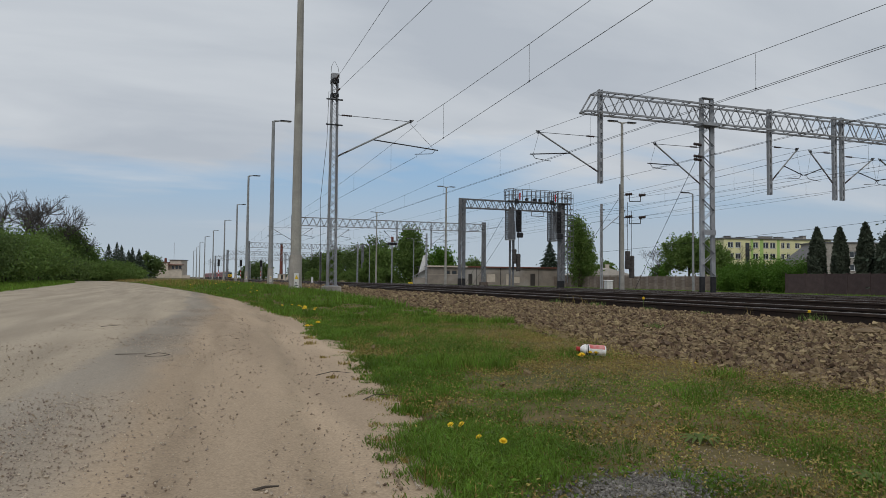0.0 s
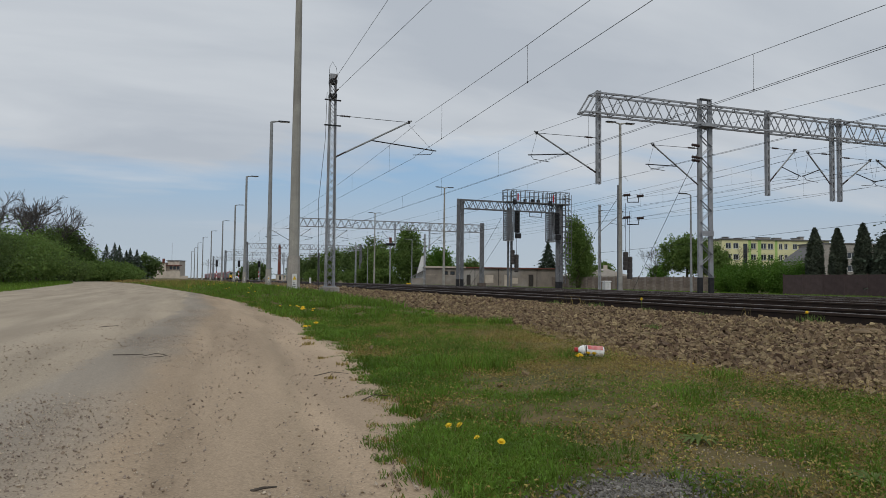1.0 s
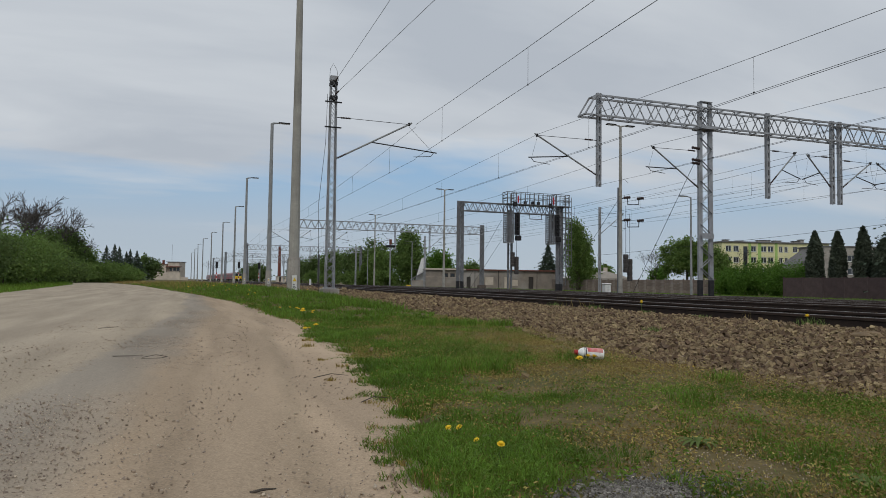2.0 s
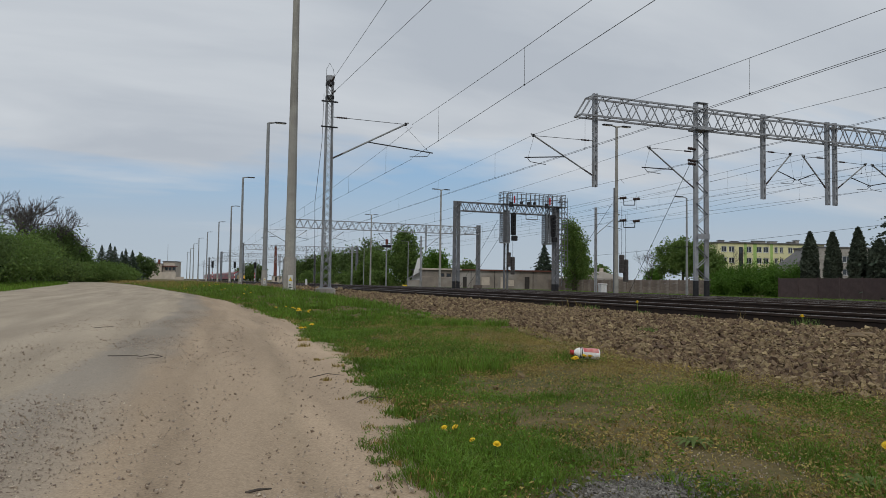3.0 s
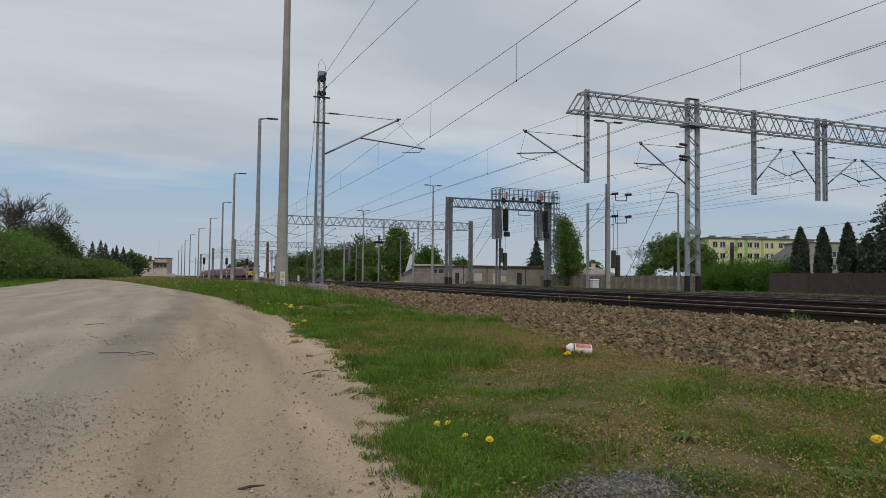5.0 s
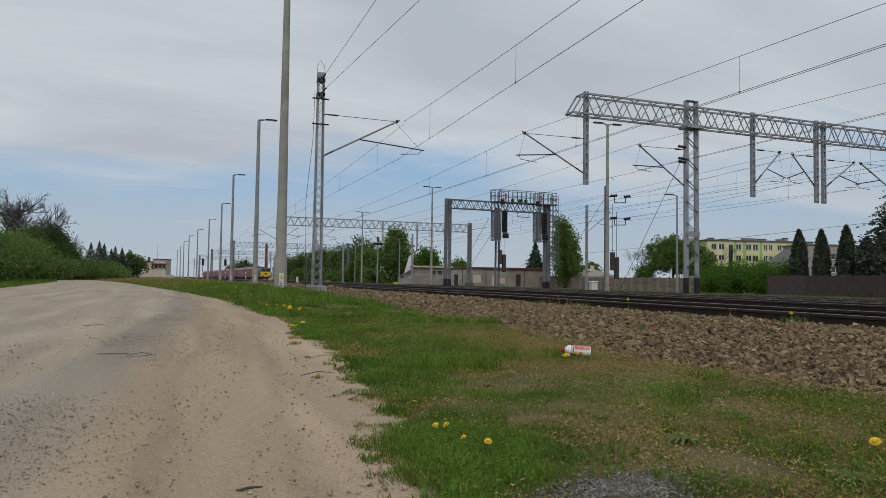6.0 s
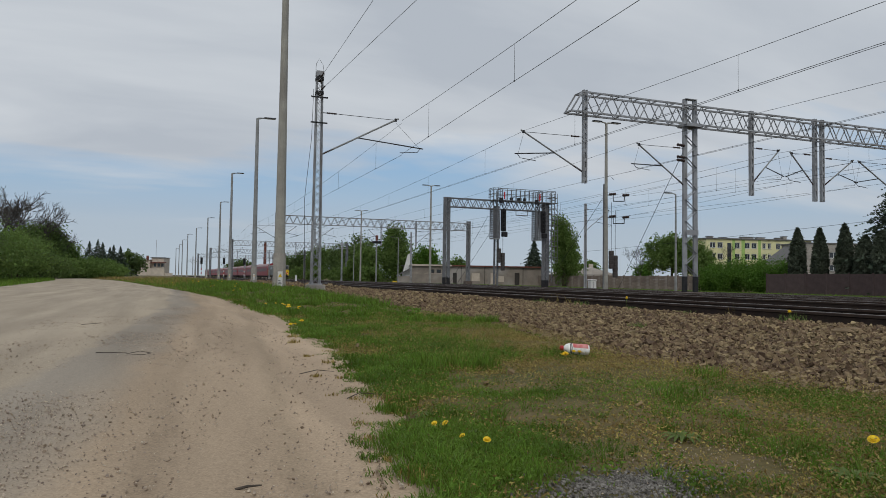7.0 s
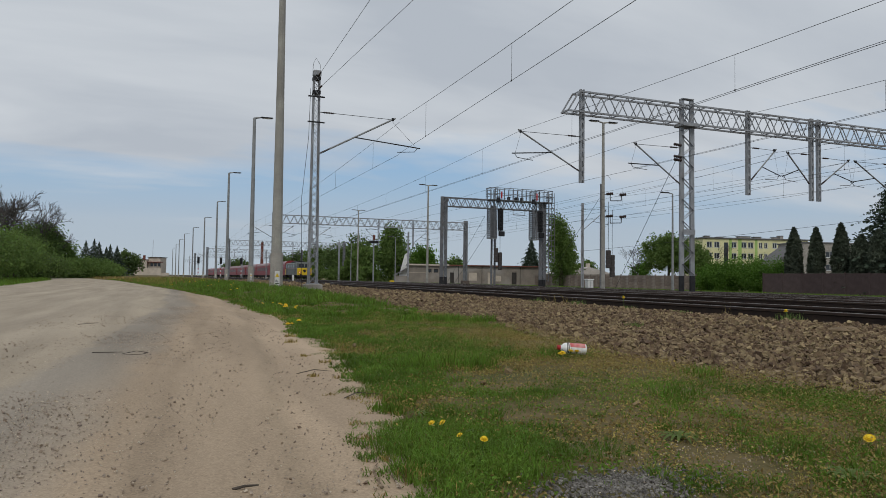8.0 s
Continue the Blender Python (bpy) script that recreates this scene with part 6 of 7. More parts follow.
def build_stones():
    pts, sizes = [], []
    for n, y0, y1, s0, s1 in ((12000, -5.0, 1.0, 0.013, 0.028), (14500, 1.0, 5, 0.0115, 0.024), (22000, 5, 13, 0.013, 0.027), (12500, 13, 30, 0.021, 0.039), (5500, 30, 70, 0.04, 0.07)):
        x, y = scatter(n, y0, y1, lambda b, k: toe(b) - 0.1 + (7.05 + bend(b) - toe(b)) * k)
        z = np.array([bed_z(a, b) for a, b in zip(x, y)])
        s = RNG.uniform(s0, s1, n) * RNG.choice([1, 1, 1, 1.35], n)
        pts.append(np.stack([x, y, np.maximum(z, -0.02) + s * RNG.uniform(0.0, 1.25, n)], 1))
        sizes.append(s)
    # thinner scatter between the rails and tracks
    n = 7000
    y = RNG.uniform(2, 45, n)
    x = RNG.uniform(7.0, 21.5, n)
    s = RNG.uniform(0.025, 0.05, n)
    pts.append(np.stack([x, y, 0.06 + np.array([fall(a) for a in x]) + s * 0.3], 1))
    sizes.append(s)
    v, f = rubble(np.concatenate(pts), np.concatenate(sizes))
    ob = part("ballast_stones", np_mesh("ballast_stones", v, f, M["stone"]), None, bed)
    tagged(ob, "loose angular rust-brown track ballast", kind="stuff")
    # the nearest stretch stone by stone
    shapes = []
    for i in range(10):
        v, f = rubble(np.zeros((1, 3)), np.ones(1))
        shapes.append(np_mesh("stone", v, f, M["stone_piece"]))
    for i in range(300):
        y = 2.4 + 2.2 * RNG.uniform()
        x = toe(y) - 0.12 + 1.1 * RNG.uniform() ** 1.2
        s = RNG.uniform(0.015, 0.029)
        st = part("stone", shapes[i % 10], None, bed)
        st.matrix_basis = Matrix.LocRotScale((x, y, max(bed_z(x, y), -0.02) + s * 0.75), Euler((RNG.uniform(-0.4, 0.4), RNG.uniform(-0.4, 0.4), RNG.uniform(0, 6.28))), (s, s, s))
    bm = bmesh.new()
    bmesh.ops.create_icosphere(bm, subdivisions=3, radius=1.0)
    for v in bm.verts:
        k = 1 + 0.28 * noise.noise(v.co * 1.7) + 0.08 * noise.noise(v.co * 5)
        v.co = Vector((v.co.x * 0.17, v.co.y * 0.12, v.co.z * 0.05)) * k
    me = bpy.data.meshes.new("boulder")
    bm.to_mesh(me)
    bm.free()
    me.materials.append(M["stone_piece"])
    solo("boulder", me, None, "large flat brown stone at the ballast edge", "stone").location = (6.15, 4.95, 0.13)
    for x, y, s in ((1.62, 3.55, 0.02), (1.98, 3.95, 0.026), (1.5, 4.4, 0.02), (2.5, 4.05, 0.022), (2.05, 2.75, 0.018), (1.45, 5.8, 0.022)):
        solo("stone", np_mesh("stone", *rubble(np.array([[x, y, 0.02]]), np.array([s]), 0.5), M["stone_piece"]), None, "loose brown stone lying in the grass", "stone", group="stones in the grass")


build_stones()


# ---- grass and weeds ----
def value_noise(x, y, s, seed):
    return np.array([noise.noise(Vector((a * s, b * s, seed))) for a, b in zip(x, y)])


def blades(x, y, z, h, w, lean, heading=None):
    """Curved tapering blades: a quad below, a tip above."""
    n = len(x)
    a = RNG.uniform(0, 2 * math.pi, n)
    side = np.stack([np.cos(a), np.sin(a), np.zeros(n)], 1) * (w / 2)[:, None]
    b = RNG.uniform(0, 2 * math.pi, n) if heading is None else heading
    l = np.stack([np.cos(b), np.sin(b), np.zeros(n)], 1) * (lean * h)[:, None]
    p = np.stack([x, y, z], 1)
    up = np.zeros((n, 3)); up[:, 2] = h
    mid = p + up * 0.6 + l * 0.35
    tip = p + up * np.clip(1.05 - 0.35 * lean, 0.3, 1)[:, None] + l
    v = np.stack([p - side, p + side, mid - side * 0.75, mid + side * 0.75, tip], 1).reshape(-1, 3)
    i = (np.arange(n) * 5)
    faces = np.stack([i, i + 1, i + 3, i + 2], 1).tolist() + np.stack([i + 2, i + 3, i + 4], 1).tolist()
    return v, faces


def bank(x, y):
    return np.array([berm(a, b) for a, b in zip(x, y)])


def near_spot(x, y, spots):
    k = np.zeros(len(x))
    for cx, cy, r, a in spots:
        k += a * np.exp(-((x - cx) ** 2 + (y - cy) ** 2) / (r * r))
    return k


BARE = ((1.24, 1.72, 0.2, 1.0), (1.75, 1.85, 0.26, 0.75), (1.8, 3.65, 0.3, 0.4), (2.35, 4.15, 0.35, 0.4), (1.7, 2.9, 0.22, 0.5), (1.45, 2.7, 0.16, 0.6), (0.9, 2.85, 0.14, 0.5))
LUSH = ((1.0, 2.1, 0.5, 0.5), (1.3, 3.0, 0.4, 0.5), (1.9, 4.5, 0.5, 0.5), (1.3, 6.2, 0.8, 0.5), (3.8, 8.7, 1.0, 0.8), (1.9, 2.5, 0.4, 0.4), (2.5, 3.0, 0.3, 0.5), (2.3, 8.5, 1.2, 0.5), (2.0, 1.6, 0.4, 0.4))


def build_grass():
    gv, gf, dv, df, ng, nd = [], [], [], [], 0, 0
    for n, y0, y1, w, hs in ((60000, -5.0, 1.2, 0.006, 0.8), (120000, 1.2, 4.0, 0.0034, 0.72), (110000, 4.0, 9.0, 0.005, 0.85), (80000, 9.0, 24.0, 0.009, 1.2), (46000, 24.0, 75.0, 0.022, 1.9)):
        y = y0 + (y1 - y0) * RNG.uniform(0, 1, n) ** (1.0 if y1 < 5 else 1.25)
        e = np.array([edge(b) for b in y])
        t = np.array([toe(b) for b in y])
        # the sward frays out over the sand
        x = e - 0.08 + (t - e + 0.18) * RNG.uniform(0, 1, n)
        patch = value_noise(x, y, 1.1, 2.0) + 0.6 * value_noise(x, y, 3.3, 5.0)
        fine = value_noise(x, y, 9.0, 8.0)
        lush = near_spot(x, y, LUSH)
        bare = near_spot(x, y, BARE)
        rel = (x - e) / (t - e)
        dry_here = 0.74 * np.clip((rel - 0.18) / 0.32, 0, 1) * np.clip((15 - y) / 7, 0, 1) + 0.14
        is_dry = RNG.uniform(0, 1, n) < np.clip(dry_here - 0.75 * patch - lush * 0.75 + bare * 0.3, 0.05, 0.94)
        keep = RNG.uniform(0, 1, n) < np.clip(0.95 + 0.9 * fine + 0.5 * patch - 1.1 * bare - np.clip((0.17 - (x - e)) / 0.3, 0, 1.0) * (1.0 - 2.2 * np.clip(fine + 0.4 * patch, 0, 0.5)), 0.01, 1)
        grow = np.clip(0.75 + 0.75 * patch + 0.6 * lush - 0.5 * bare, 0.35, 1.9) * np.clip(0.6 + (x - e) / 0.35, 0.55, 1)
        base = bank(x, y) - 0.012 + 0.016 * (x < e + 0.22)
        for dry in (False, True):
            m = keep & (is_dry == dry)
            k = int(m.sum())
            if dry:
                h = RNG.uniform(0.02, 0.06, k) * hs * np.clip(grow[m], 0.6, 1.3)
                v, f = blades(x[m], y[m], base[m], h, np.full(k, w * 1.15), RNG.uniform(0.3, 1.6, k))
                # small seed heads on part of them
                dv.append(v); df += [tuple(c + nd for c in q) for q in f]; nd += len(v)
            else:
                h = RNG.uniform(0.02, 0.08, k) * hs * grow[m] * np.where(dry_here[m] > 0.4, 0.8, 1)
                v, f = blades(x[m], y[m], base[m], h, w * RNG.uniform(0.7, 1.3, k), RNG.uniform(0.3, 1.6, k) if y1 < 10 else RNG.uniform(0.2, 1.2, k))
                gv.append(v); gf += [tuple(c + ng for c in q) for q in f]; ng += len(v)
    # tussocks: bunches of longer blades that fan out from one root
    for count, y0, y1, w, hs in ((1500, 1.25, 4.2, 0.0034, 0.055), (1500, 4.2, 10.0, 0.0055, 0.065), (1300, 10.0, 26.0, 0.011, 0.11)):
        y = y0 + (y1 - y0) * RNG.uniform(0, 1, count) ** 1.2
        e = np.array([edge(b) for b in y]); t = np.array([toe(b) for b in y])
        x = e + 0.06 + (t - e - 0.04) * RNG.uniform(0, 1, count) ** 1.25
        want = 0.35 + 0.9 * (value_noise(x, y, 1.1, 2.0) + 0.6 * value_noise(x, y, 3.3, 5.0)) + 0.8 * near_spot(x, y, LUSH) - near_spot(x, y, BARE) - 0.45 * np.clip(((x - e) / (t - e) - 0.45) / 0.3, 0, 1) * (y < 9)
        keep = RNG.uniform(0, 1, count) < want
        x, y = x[keep], y[keep]
        size = RNG.uniform(0.5, 1.5, len(x))
        per = 34
        size, cx, cy = np.repeat(size, per), np.repeat(x, per), np.repeat(y, per)
        a = RNG.uniform(0, 2 * math.pi, len(cx))
        r = hs * 0.5 * size * RNG.uniform(0, 1, len(cx)) ** 0.6
        bx, by = cx + r * np.cos(a), cy + r * np.sin(a)
        v, f = blades(bx, by, bank(bx, by) - 0.012, hs * size * RNG.uniform(0.45, 1.15, len(cx)), w * RNG.uniform(0.7, 1.25, len(cx)), RNG.uniform(0.15, 1.1, len(cx)), a + RNG.normal(size=len(cx)) * 0.5)
        gv.append(v); gf += [tuple(c + ng for c in q) for q in f]; ng += len(v)
    # brown last-year stalks where the verge narrows far off
    n = 2200
    y = RNG.uniform(36, 110, n)
    x = np.array([lerp_table(EDGE, b) for b in y]) + 0.3 + RNG.uniform(0, 1, n) * 4.0
    v, f = blades(x, y, bank(x, y) - 0.03, RNG.uniform(0.15, 0.36, n), np.full(n, 0.03), RNG.uniform(0.1, 0.7, n))
    dv.append(v); df += [tuple(c + nd for c in q) for q in f]; nd += len(v)
    # taller strip by the lighting poles and mast
    n = 24000
    y = RNG.uniform(14, 75, n)
    x = np.array([lerp_table(EDGE, b) for b in y]) + 0.6 + RNG.uniform(0, 1, n) * np.array([max(0.5, toe(b) - lerp_table(EDGE, b) - 0.7) for b in y])
    keep = value_noise(x, y, 0.5, 12.0) + 0.4 * value_noise(x, y, 1.6, 3.0) > -0.15
    x, y = x[keep], y[keep]
    v, f = blades(x, y, bank(x, y) - 0.02, RNG.uniform(0.08, 0.26, len(x)), np.full(len(x), 0.016), RNG.uniform(0.2, 1.1, len(x)))
    gv.append(v); gf += [tuple(c + ng for c in q) for q in f]; ng += len(v)
    # grass strip on the far side of the road and beyond the tracks
    n = 26000
    y = 24 + 95 * RNG.uniform(0, 1, n) ** 1.3
    l = np.array([lerp_table(LEFT, b) for b in y])
    x = l + 0.35 - 7 * RNG.uniform(0, 1, n)
    v, f = blades(x, y, np.full(n, -0.05), RNG.uniform(0.1, 0.32, n), np.full(n, 0.03), RNG.uniform(0.1, 0.8, n))
    gv.append(v); gf += [tuple(c + ng for c in q) for q in f]; ng += len(v)
    n = 22000
    y = RNG.uniform(20, 130, n)
    x = RNG.uniform(37.5, 66, n)
    v, f = blades(x, y, np.array([fall(a) for a in x]) - 0.05, RNG.uniform(0.1, 0.4, n), np.full(n, 0.05), RNG.uniform(0.1, 0.8, n))
    gv.append(v); gf += [tuple(c + ng for c in q) for q in f]; ng += len(v)
    solo("verge_grass", np_mesh("verge_grass", np.concatenate(gv), gf, M["grass"]), None, "uneven green grass along the sandy track", "grass", "stuff")
    solo("dry_weeds", np_mesh("dry_weeds", np.concatenate(dv), df, M["dry"]), None, "short dry yellowish weeds near the ballast", "weeds", "stuff")
    # low leafy clutter that fills the sward
    n = 115000
    y = 1.2 + 10 * RNG.uniform(0, 1, n) ** 1.5
    e = np.array([edge(b) for b in y]); t = np.array([toe(b) for b in y])
    x = e + 0.08 + (t - e - 0.03) * RNG.uniform(0, 1, n) ** 0.8
    tone = value_noise(x, y, 1.1, 2.0) + 0.6 * value_noise(x, y, 3.3, 5.0) + RNG.normal(size=n) * 0.35 + near_spot(x, y, LUSH) * 0.5
    thin = value_noise(x, y, 6.0, 6.0) - 0.8 * near_spot(x, y, BARE) > -0.35
    z = RNG.uniform(0.0, 0.035, n)
    for name, mat, m, label in (("low_weeds", "grass", tone > 0.1, "low green leafy weeds in the verge"), ("withered_weeds", "dry", tone <= 0.1, "low withered yellow-brown weeds in the verge")):
        k = m & thin
        v, f = leaf_cards(np.stack([x[k], y[k], z[k]], 1), 0.0055, 0.3, 1.4)
        v[:, 2] = np.maximum(v[:, 2], 0.0)
        solo(name, np_mesh(name, v, f, M[mat]), None, label, "weeds", "stuff")
    # seed heads over the dry part
    n = 34000
    y = 1.3 + 8 * RNG.uniform(0, 1, n) ** 1.3
    e = np.array([edge(b) for b in y]); t = np.array([toe(b) for b in y])
    x = e + (t - e + 0.12) * (1 - 0.75 * RNG.uniform(0, 1, n) ** 1.5)
    keep = value_noise(x, y, 1.1, 2.0) * 0.8 + 0.6 * value_noise(x, y, 4, 1.0) - 0.5 * near_spot(x, y, LUSH) > -0.28
    x, y = x[keep], y[keep]
    pts = np.stack([x, y, 0.07 * RNG.uniform(0.15, 1, len(x))], 1)
    v, f = leaf_cards(pts, 0.0046)
    solo("seed_heads", np_mesh("seed_heads", v, f, M["seed"]), None, "tiny pale seed heads above the dry weeds", "weeds", "stuff")


M["seed"] = leaf_material("pale_seed", (0.40, 0.32, 0.12), (0.28, 0.215, 0.075), 3.0, 0.35)
build_grass()
M["weed_leaf"] = leaf_material("weed_leaf", (0.17, 0.235, 0.065), (0.125, 0.18, 0.05), 9.0, 0.35)


def leaf_strip(s, base, a, length, width, rise, droop):
    """One long leaf with a fold along its middle."""
    d, q = Vector((math.cos(a), math.sin(a), 0)), Vector((-math.sin(a), math.cos(a), 0))
    i = len(s.v)
    prof = ((0.0, 0.25), (0.3, 0.8), (0.65, 1.0), (0.88, 0.6), (1.0, 0.05))
    for k, w in prof:
        c = Vector(base) + d * length * k + Vector((0, 0, rise * math.sin(k * 2.2) - droop * k * k))
        s.v += [tuple(c - q * width * w / 2 + Vector((0, 0, width * 0.15))), tuple(c), tuple(c + q * width * w / 2 + Vector((0, 0, width * 0.15)))]
    for k in range(4):
        j = i + 3 * k
        s.f += [(j, j + 1, j + 4, j + 3), (j + 1, j + 2, j + 5, j + 4)]


def rosette(x, y, r, label="flat rosette of long green weed leaves", n=15, z=0.0, name="weed_plant", rise=0.32):
    ob = thing(name, label, "weed", (x, y, z), RNG.uniform(0, 360), "verge weeds")
    for i in range(n):
        s = Shape()
        leaf_strip(s, (0, 0, 0), i * 2.4, r * RNG.uniform(0.7, 1.15), r * 0.15, r * rise, r * 0.25)
        part("leaf", s, M["weed_leaf"], ob, smooth=True)
    return ob


for x, y, r in ((1.81, 2.16, 0.10), (1.95, 1.56, 0.10), (0.98, 2.62, 0.06), (1.12, 2.5, 0.06), (1.5, 3.3, 0.06), (1.02, 2.9, 0.06)):
    rosette(x, y, r)


def tuft(x, y, z, h, n, label="tuft of tall coarse grass", mat="grass"):
    a = RNG.uniform(0, 2 * math.pi, n)
    r = 1.25 * h * RNG.uniform(0, 1, n) ** 0.7
    v, f = blades(x + r * np.cos(a), y + r * np.sin(a), np.full(n, z), RNG.uniform(0.3, 1.0, n) * h, np.full(n, 0.004 + 0.0006 * y), RNG.uniform(0.1, 0.7, n))
    solo("grass_tuft", np_mesh("grass_tuft", v, f, M[mat]), None, label, "grass", "stuff", group="grass tufts")


for x, y, z, h, n in ((0.9, 3.0, -0.01, 0.07, 220), (1.02, 3.2, -0.01, 0.07, 180), (1.6, 4.35, -0.01, 0.16, 220), (1.9, 4.3, -0.01, 0.14, 240), (2.75, 4.75, -0.01, 0.12, 160), (3.1, 3.5, -0.01, 0.12, 200), (2.4, 2.9, -0.01, 0.12, 200), (3.9, 8.6, 0.0, 0.16, 320), (3.5, 8.9, 0.0, 0.16, 320), (3.0, 9.0, 0.0, 0.14, 260)):
    tuft(x, y, z, h, n)
for x, y, z, h, n in ((4.9, 6.6, 0.06, 0.13, 110), (6.9, 6.3, 0.12, 0.22, 100), (6.7, 9.2, 0.12, 0.16, 90), (6.9, 11.0, 0.12, 0.2, 110), (6.8, 12.3, 0.12, 0.2, 90), (6.75, 8.0, 0.12, 0.14, 80)):
    tuft(x, y, z, h * 0.7, n, "weeds growing out of the track ballast", "weed_leaf")

for x, y, n in ((6.85, 11.6, 8), (6.8, 11.1, 6), (6.9, 12.4, 7), (6.8, 7.2, 4)):
    tuft(x, y, 0.1, 0.32, n, "dry brown stalks standing in the ballast", "dry")


for x, y, h, n in ((1.0, 6.3, 0.055, 60), (1.08, 6.9, 0.05, 50), (0.92, 5.2, 0.035, 45), (1.0, 4.8, 0.04, 45), (0.8, 4.2, 0.03, 40), (0.92, 4.05, 0.03, 40), (0.74, 3.45, 0.03, 45), (0.83, 3.3, 0.035, 40), (0.7, 2.75, 0.03, 45), (0.68, 2.5, 0.035, 45), (0.66, 2.2, 0.03, 35), (0.68, 2.0, 0.05, 50)):
    tuft(x, y, 0.0, h, n, "withered brown tuft at the edge of the sand", "dry")


def make_dandelion(h):
    ob = thing("dandelion", "yellow dandelion flower on a thin stem", "flower", group="dandelions")
    part("stem", Shape().rings([(0, 0, -0.02), (0.01, 0, h * 0.6), (0.015, 0, h)], [0.0028, 0.0024, 0.0022], 5), M["weed_leaf"], ob)
    pet = Shape()
    for ring, (k, r, tilt) in enumerate(((22, 0.023, 0.15), (18, 0.018, 0.5), (12, 0.011, 0.9))):
        for i in range(k):
            a = 2 * math.pi * (i + 0.5 * ring) / k
            d, q = Vector((math.cos(a), math.sin(a), 0)), Vector((-math.sin(a), math.cos(a), 0))
            c = Vector((0.015, 0, h + 0.002 * ring))
            j = len(pet.v)
            up = Vector((0, 0, math.sin(tilt) * r + 0.002))
            pet.v += [tuple(c - q * 0.001), tuple(c + q * 0.001), tuple(c + d * r * math.cos(tilt) + up + q * 0.0026), tuple(c + d * r * math.cos(tilt) + up - q * 0.0026)]
            pet.f.append((j, j + 1, j + 2, j + 3))
    part("flower_head", pet, M["petal"], ob, "double yellow flower head")
    part("flower_disc", Shape().rings([(0.015, 0, h + 0.002), (0.015, 0, h + 0.014), (0.015, 0, h + 0.016)], [0.012, 0.010, 0.004], 10), M["petal"], ob)
    part("calyx", Shape().rings([(0.015, 0, h - 0.012), (0.015, 0, h)], [0.003, 0.008], 8), M["weed_leaf"], ob)
    return ob


first = make_dandelion(0.07)
first.matrix_basis = Matrix.LocRotScale((0.97, 2.13, 0.01), Euler((0.25, -0.35, 0.7)), (0.6, 0.6, 0.85))
for x, y, s, rx, ry in ((0.97, 2.58, 0.6, 28, 12), (1.02, 2.57, 0.6, 38, -10), (1.0, 2.37, 0.5, 30, 5), (2.34, 1.8, 0.85, 35, -8), (2.56, 4.36, 1.0, 10, 12), (2.62, 4.40, 1.0, 15, -8), (2.70, 4.42, 1.1, 12, 4), (2.74, 4.38, 1.1, 6, 10), (1.15, 7.6, 1.2, 10, 0), (1.2, 7.75, 1.1, -10, 8), (1.33, 8.0, 1.3, 8, -6), (3.3, 4.0, 0.5, 0, 0), (6.74, 9.34, 3.0, 5, 0), (6.8, 6.2, 2.2, 0, 6)):
    ob = copy_thing(first, Matrix.LocRotScale((x, y, 0.1 if x > 6 else 0.0), Euler((radians(rx), radians(ry), x * 5)), (s, s, s) if x < 6 else (1.4, 1.4, s)))
    ob.scale = (s, s, s) if x < 6 else (1.4, 1.4, s)
for i in range(34):
    y = RNG.choice([11.2, 11.5, 12.0, 20.0, 23.0, 26.0, 31.0, 34.0, 37.0]) + RNG.normal() * 0.5
    x = lerp_table(EDGE, y) + (0.35 if y < 13 else RNG.uniform(0.4, 2.6)) + RNG.normal() * 0.15
    s = 0.9 + 0.018 * y
    ob = copy_thing(first, Matrix.Identity(4))
    ob.matrix_basis = Matrix.LocRotScale((x, y, berm(x, y) + 0.04), Euler((0.2 * RNG.normal(), 0.2 * RNG.normal(), RNG.uniform(0, 6))), (s, s, s))


# ---- small things on the road ----
M["pebble"] = material("road_pebble", (0.42, 0.35, 0.275), (0.29, 0.235, 0.182), 30, 0.9, 0, 0.2, 60, island=0.38)


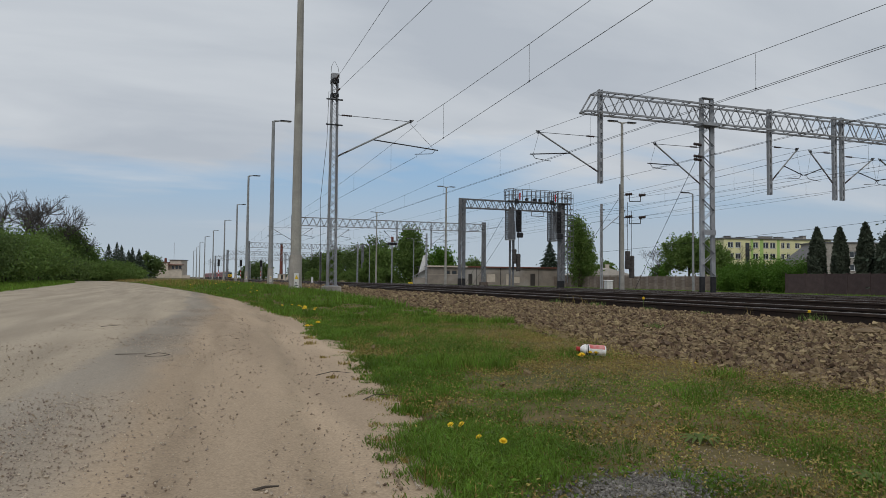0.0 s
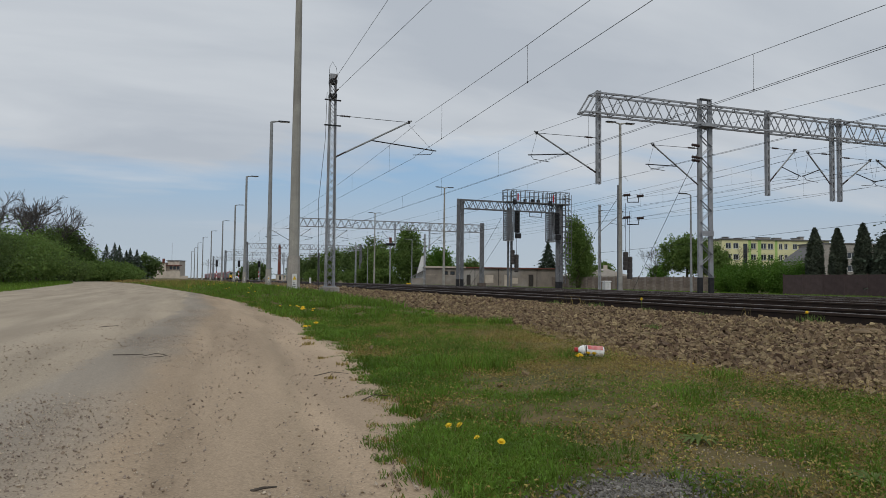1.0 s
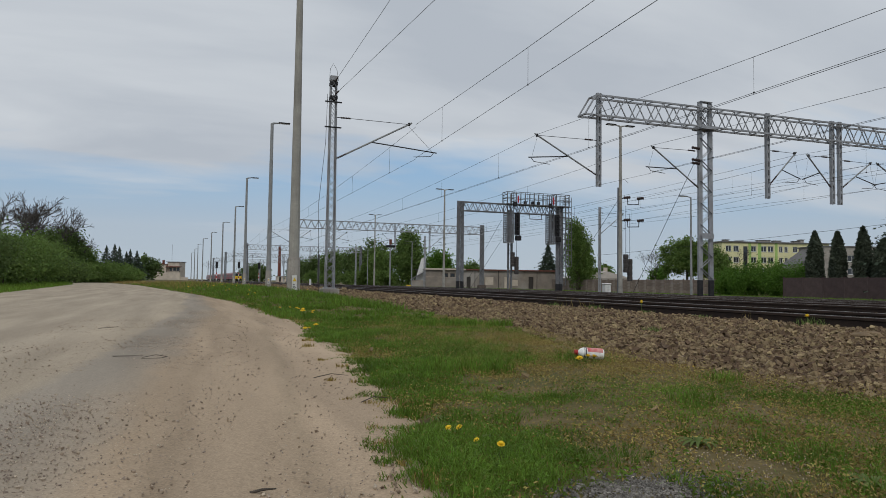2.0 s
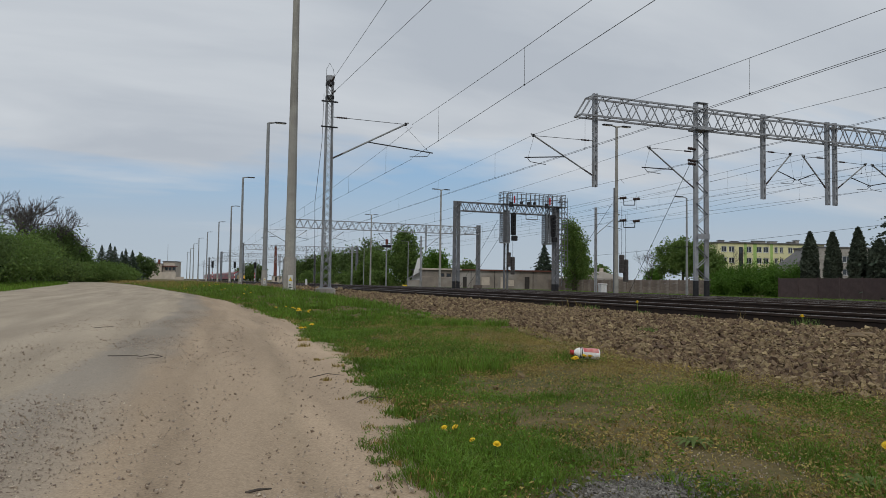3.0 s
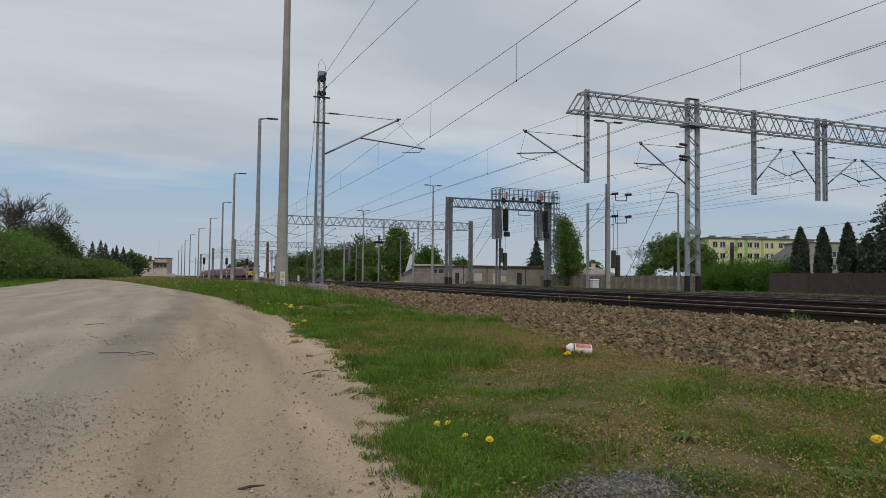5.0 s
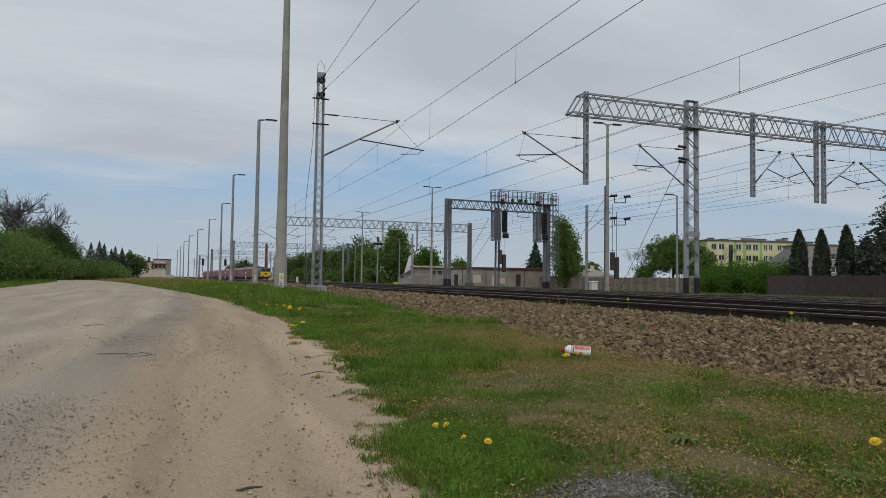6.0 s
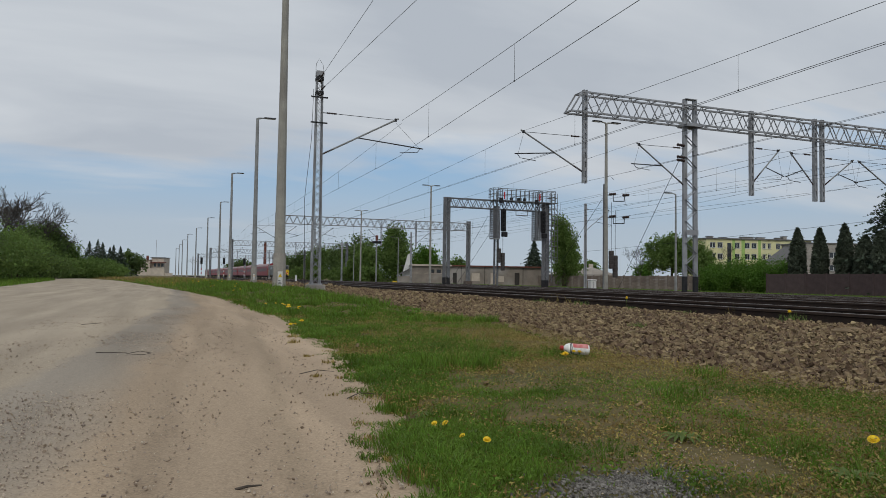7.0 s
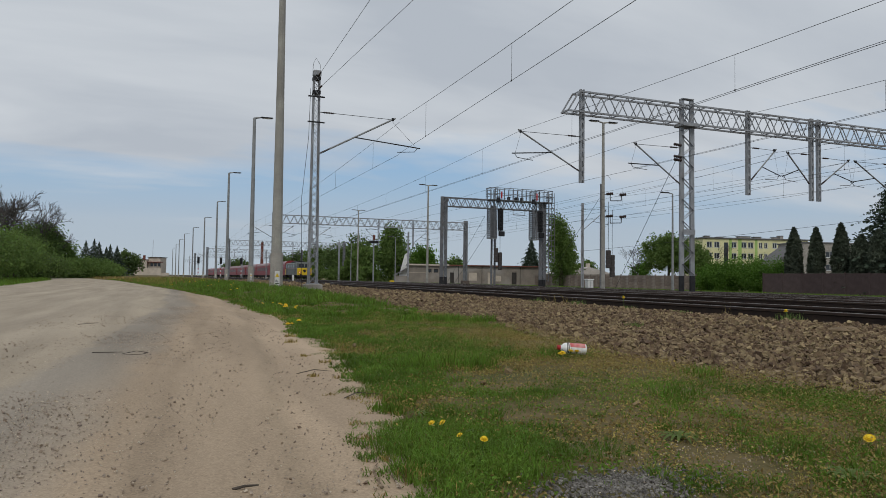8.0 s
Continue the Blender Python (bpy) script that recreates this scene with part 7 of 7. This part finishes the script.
def build_pebbles():
    n = 19000
    y = 1.9 + 12 * RNG.uniform(0, 1, n) ** 1.7
    strip = RNG.uniform(0, 1, n) < 0.55
    x = np.where(strip, -0.76 + 0.07 * y + RNG.normal(size=n) * 0.19, RNG.uniform(-1.6, 1.1, n))
    x = np.minimum(x, np.array([edge(b) for b in y]) + 0.02)
    s = np.where(strip, RNG.uniform(0.001, 0.0038, n), RNG.uniform(0.001, 0.0036, n)) * RNG.choice([1, 1, 1, 1, 1, 1, 1, 1, 1, 1.8], n)
    v, f = rubble(np.stack([x, y, 0.008 + s * 0.3], 1), s, 0.7)
    solo("road_pebbles", np_mesh("road_pebbles", v, f, M["pebble"]), None, "scattered small pebbles on the sandy track", "pebbles", "stuff")
    # crumbled clods of hardened sand
    n = 1300
    y = 1.9 + 9 * RNG.uniform(0, 1, n) ** 1.5
    x = np.minimum(-1.5 + 2.6 * RNG.uniform(0, 1, n), np.array([edge(b) for b in y]) - 0.03)
    s = RNG.uniform(0.003, 0.0075, n) * (0.85 + 0.05 * y)
    v, f = rubble(np.stack([x, y, 0.008 + s * 0.15], 1), s, 0.5)
    solo("sand_clods", np_mesh("sand_clods", v, f, M["clod"]), None, "crumbled clods of hard sand on the track", "clods", "stuff")
    n = 1900
    x, y = 1.24 + 0.13 * RNG.normal(size=n), 1.72 + 0.07 * RNG.normal(size=n)
    s = RNG.uniform(0.002, 0.006, n)
    v, f = rubble(np.stack([x, y, 0.006 + s * 0.3], 1), s, 0.7)
    solo("grey_gravel", np_mesh("grey_gravel", v, f, M["chips"]), None, "small spill of blue-grey gravel in the grass", "gravel", "stuff")
    n = 500
    x, y = 1.75 + 0.3 * RNG.normal(size=n), 1.85 + 0.15 * RNG.normal(size=n)
    s = RNG.uniform(0.001, 0.0035, n)
    v, f = rubble(np.stack([x, y, 0.006 + s * 0.3], 1), s, 0.7)
    solo("soil_grit", np_mesh("soil_grit", v, f, M["pebble"]), None, "fine pale grit on bare soil", "gravel", "stuff")


M["clod"] = material("hard_sand_clod", (0.33, 0.26, 0.185), (0.23, 0.178, 0.128), 40, 0.95, 0, 0.3, 90, island=0.22)
M["chips"] = material("grey_chips", (0.21, 0.195, 0.175), (0.12, 0.112, 0.10), 20, 0.85, 0, 0.2, 60, island=0.45)
build_pebbles()
M["twig"] = material("dry_twig", (0.10, 0.08, 0.065), (0.06, 0.05, 0.04), 20, 0.9, 0, 0.2)
for pts, r in ((((0.165, 2.0, 0.016), (0.2, 2.012, 0.018), (0.238, 2.018, 0.016)), 0.0040), (((-0.54, 5.72, 0.02), (-0.42, 5.66, 0.025), (-0.33, 5.68, 0.022)), 0.0035), (((-0.33, 5.58, 0.02), (-0.24, 5.66, 0.03), (-0.16, 5.60, 0.02), (-0.2, 5.5, 0.022), (-0.33, 5.5, 0.02)), 0.0025), (((0.7, 4.2, 0.02), (0.82, 4.28, 0.03), (0.92, 4.25, 0.02)), 0.0025), (((0.78, 3.3, 0.02), (0.86, 3.38, 0.03), (0.97, 3.36, 0.02)), 0.0025), (((-1.0, 8.9, 0.02), (-0.8, 9.0, 0.03)), 0.0040)):
    solo("twig", Shape().rings(pts, [r] * (len(pts) - 1) + [r * 0.5], 6), M["twig"], "thin dry twig lying on the sand", "twig", group="twigs")


def build_bottle():
    """A white plastic bottle on its side, cap towards the road."""
    ob = thing("plastic_bottle", "crumpled white plastic bottle with a red label", "bottle", group="litter")
    prof = [(0.0, 0.0), (0.0, 0.036), (0.006, 0.041), (0.05, 0.042), (0.09, 0.039), (0.13, 0.042), (0.155, 0.041), (0.178, 0.032), (0.192, 0.018), (0.2, 0.016)]
    body = Shape().rings([(u, 0, 0) for u, r in prof[1:]], [r for u, r in prof[1:]], 20)
    part("body", body, M["bottle"], ob, smooth=True)
    lab = Shape()
    cols = 14
    for u, r in ((0.012, 0.0425), (0.05, 0.0430), (0.09, 0.0402), (0.13, 0.0428)):
        for k in range(cols):
            a = math.pi * (0.22 + 0.62 * k / (cols - 1))
            lab.v.append((u, r * 1.012 * math.cos(a), r * 1.012 * math.sin(a)))
    for j in range(3):
        for k in range(cols - 1):
            lab.f.append((j * cols + k, j * cols + k + 1, (j + 1) * cols + k + 1, (j + 1) * cols + k))
    part("label", lab, M["label_red"], ob, "faded red paper label", True)
    part("cap", Shape().rings([(0.198, 0, 0), (0.222, 0, 0), (0.224, 0, 0)], [0.019, 0.019, 0.015], 18), M["red"], ob, "red screw cap")
    for u0, u1 in ((0.135, 0.142), (0.147, 0.152)):
        part("print_bar", Shape().rings([(u0, 0, 0), (u1, 0, 0)], [0.0425, 0.0422], 20, False), M["dark"], ob)
    ob.matrix_basis = pose(2.99, 4.64, 0.062, -20, -4, 160.4)
    return ob


M["bottle"] = material("white_plastic", (0.84, 0.83, 0.80), (0.78, 0.77, 0.74), 12, 0.4, 0, 0.05, 40)
M["label_red"] = material("faded_red_label", (0.55, 0.12, 0.12), (0.62, 0.3, 0.28), 30, 0.6, 0, 0.05)
build_bottle()


motions()
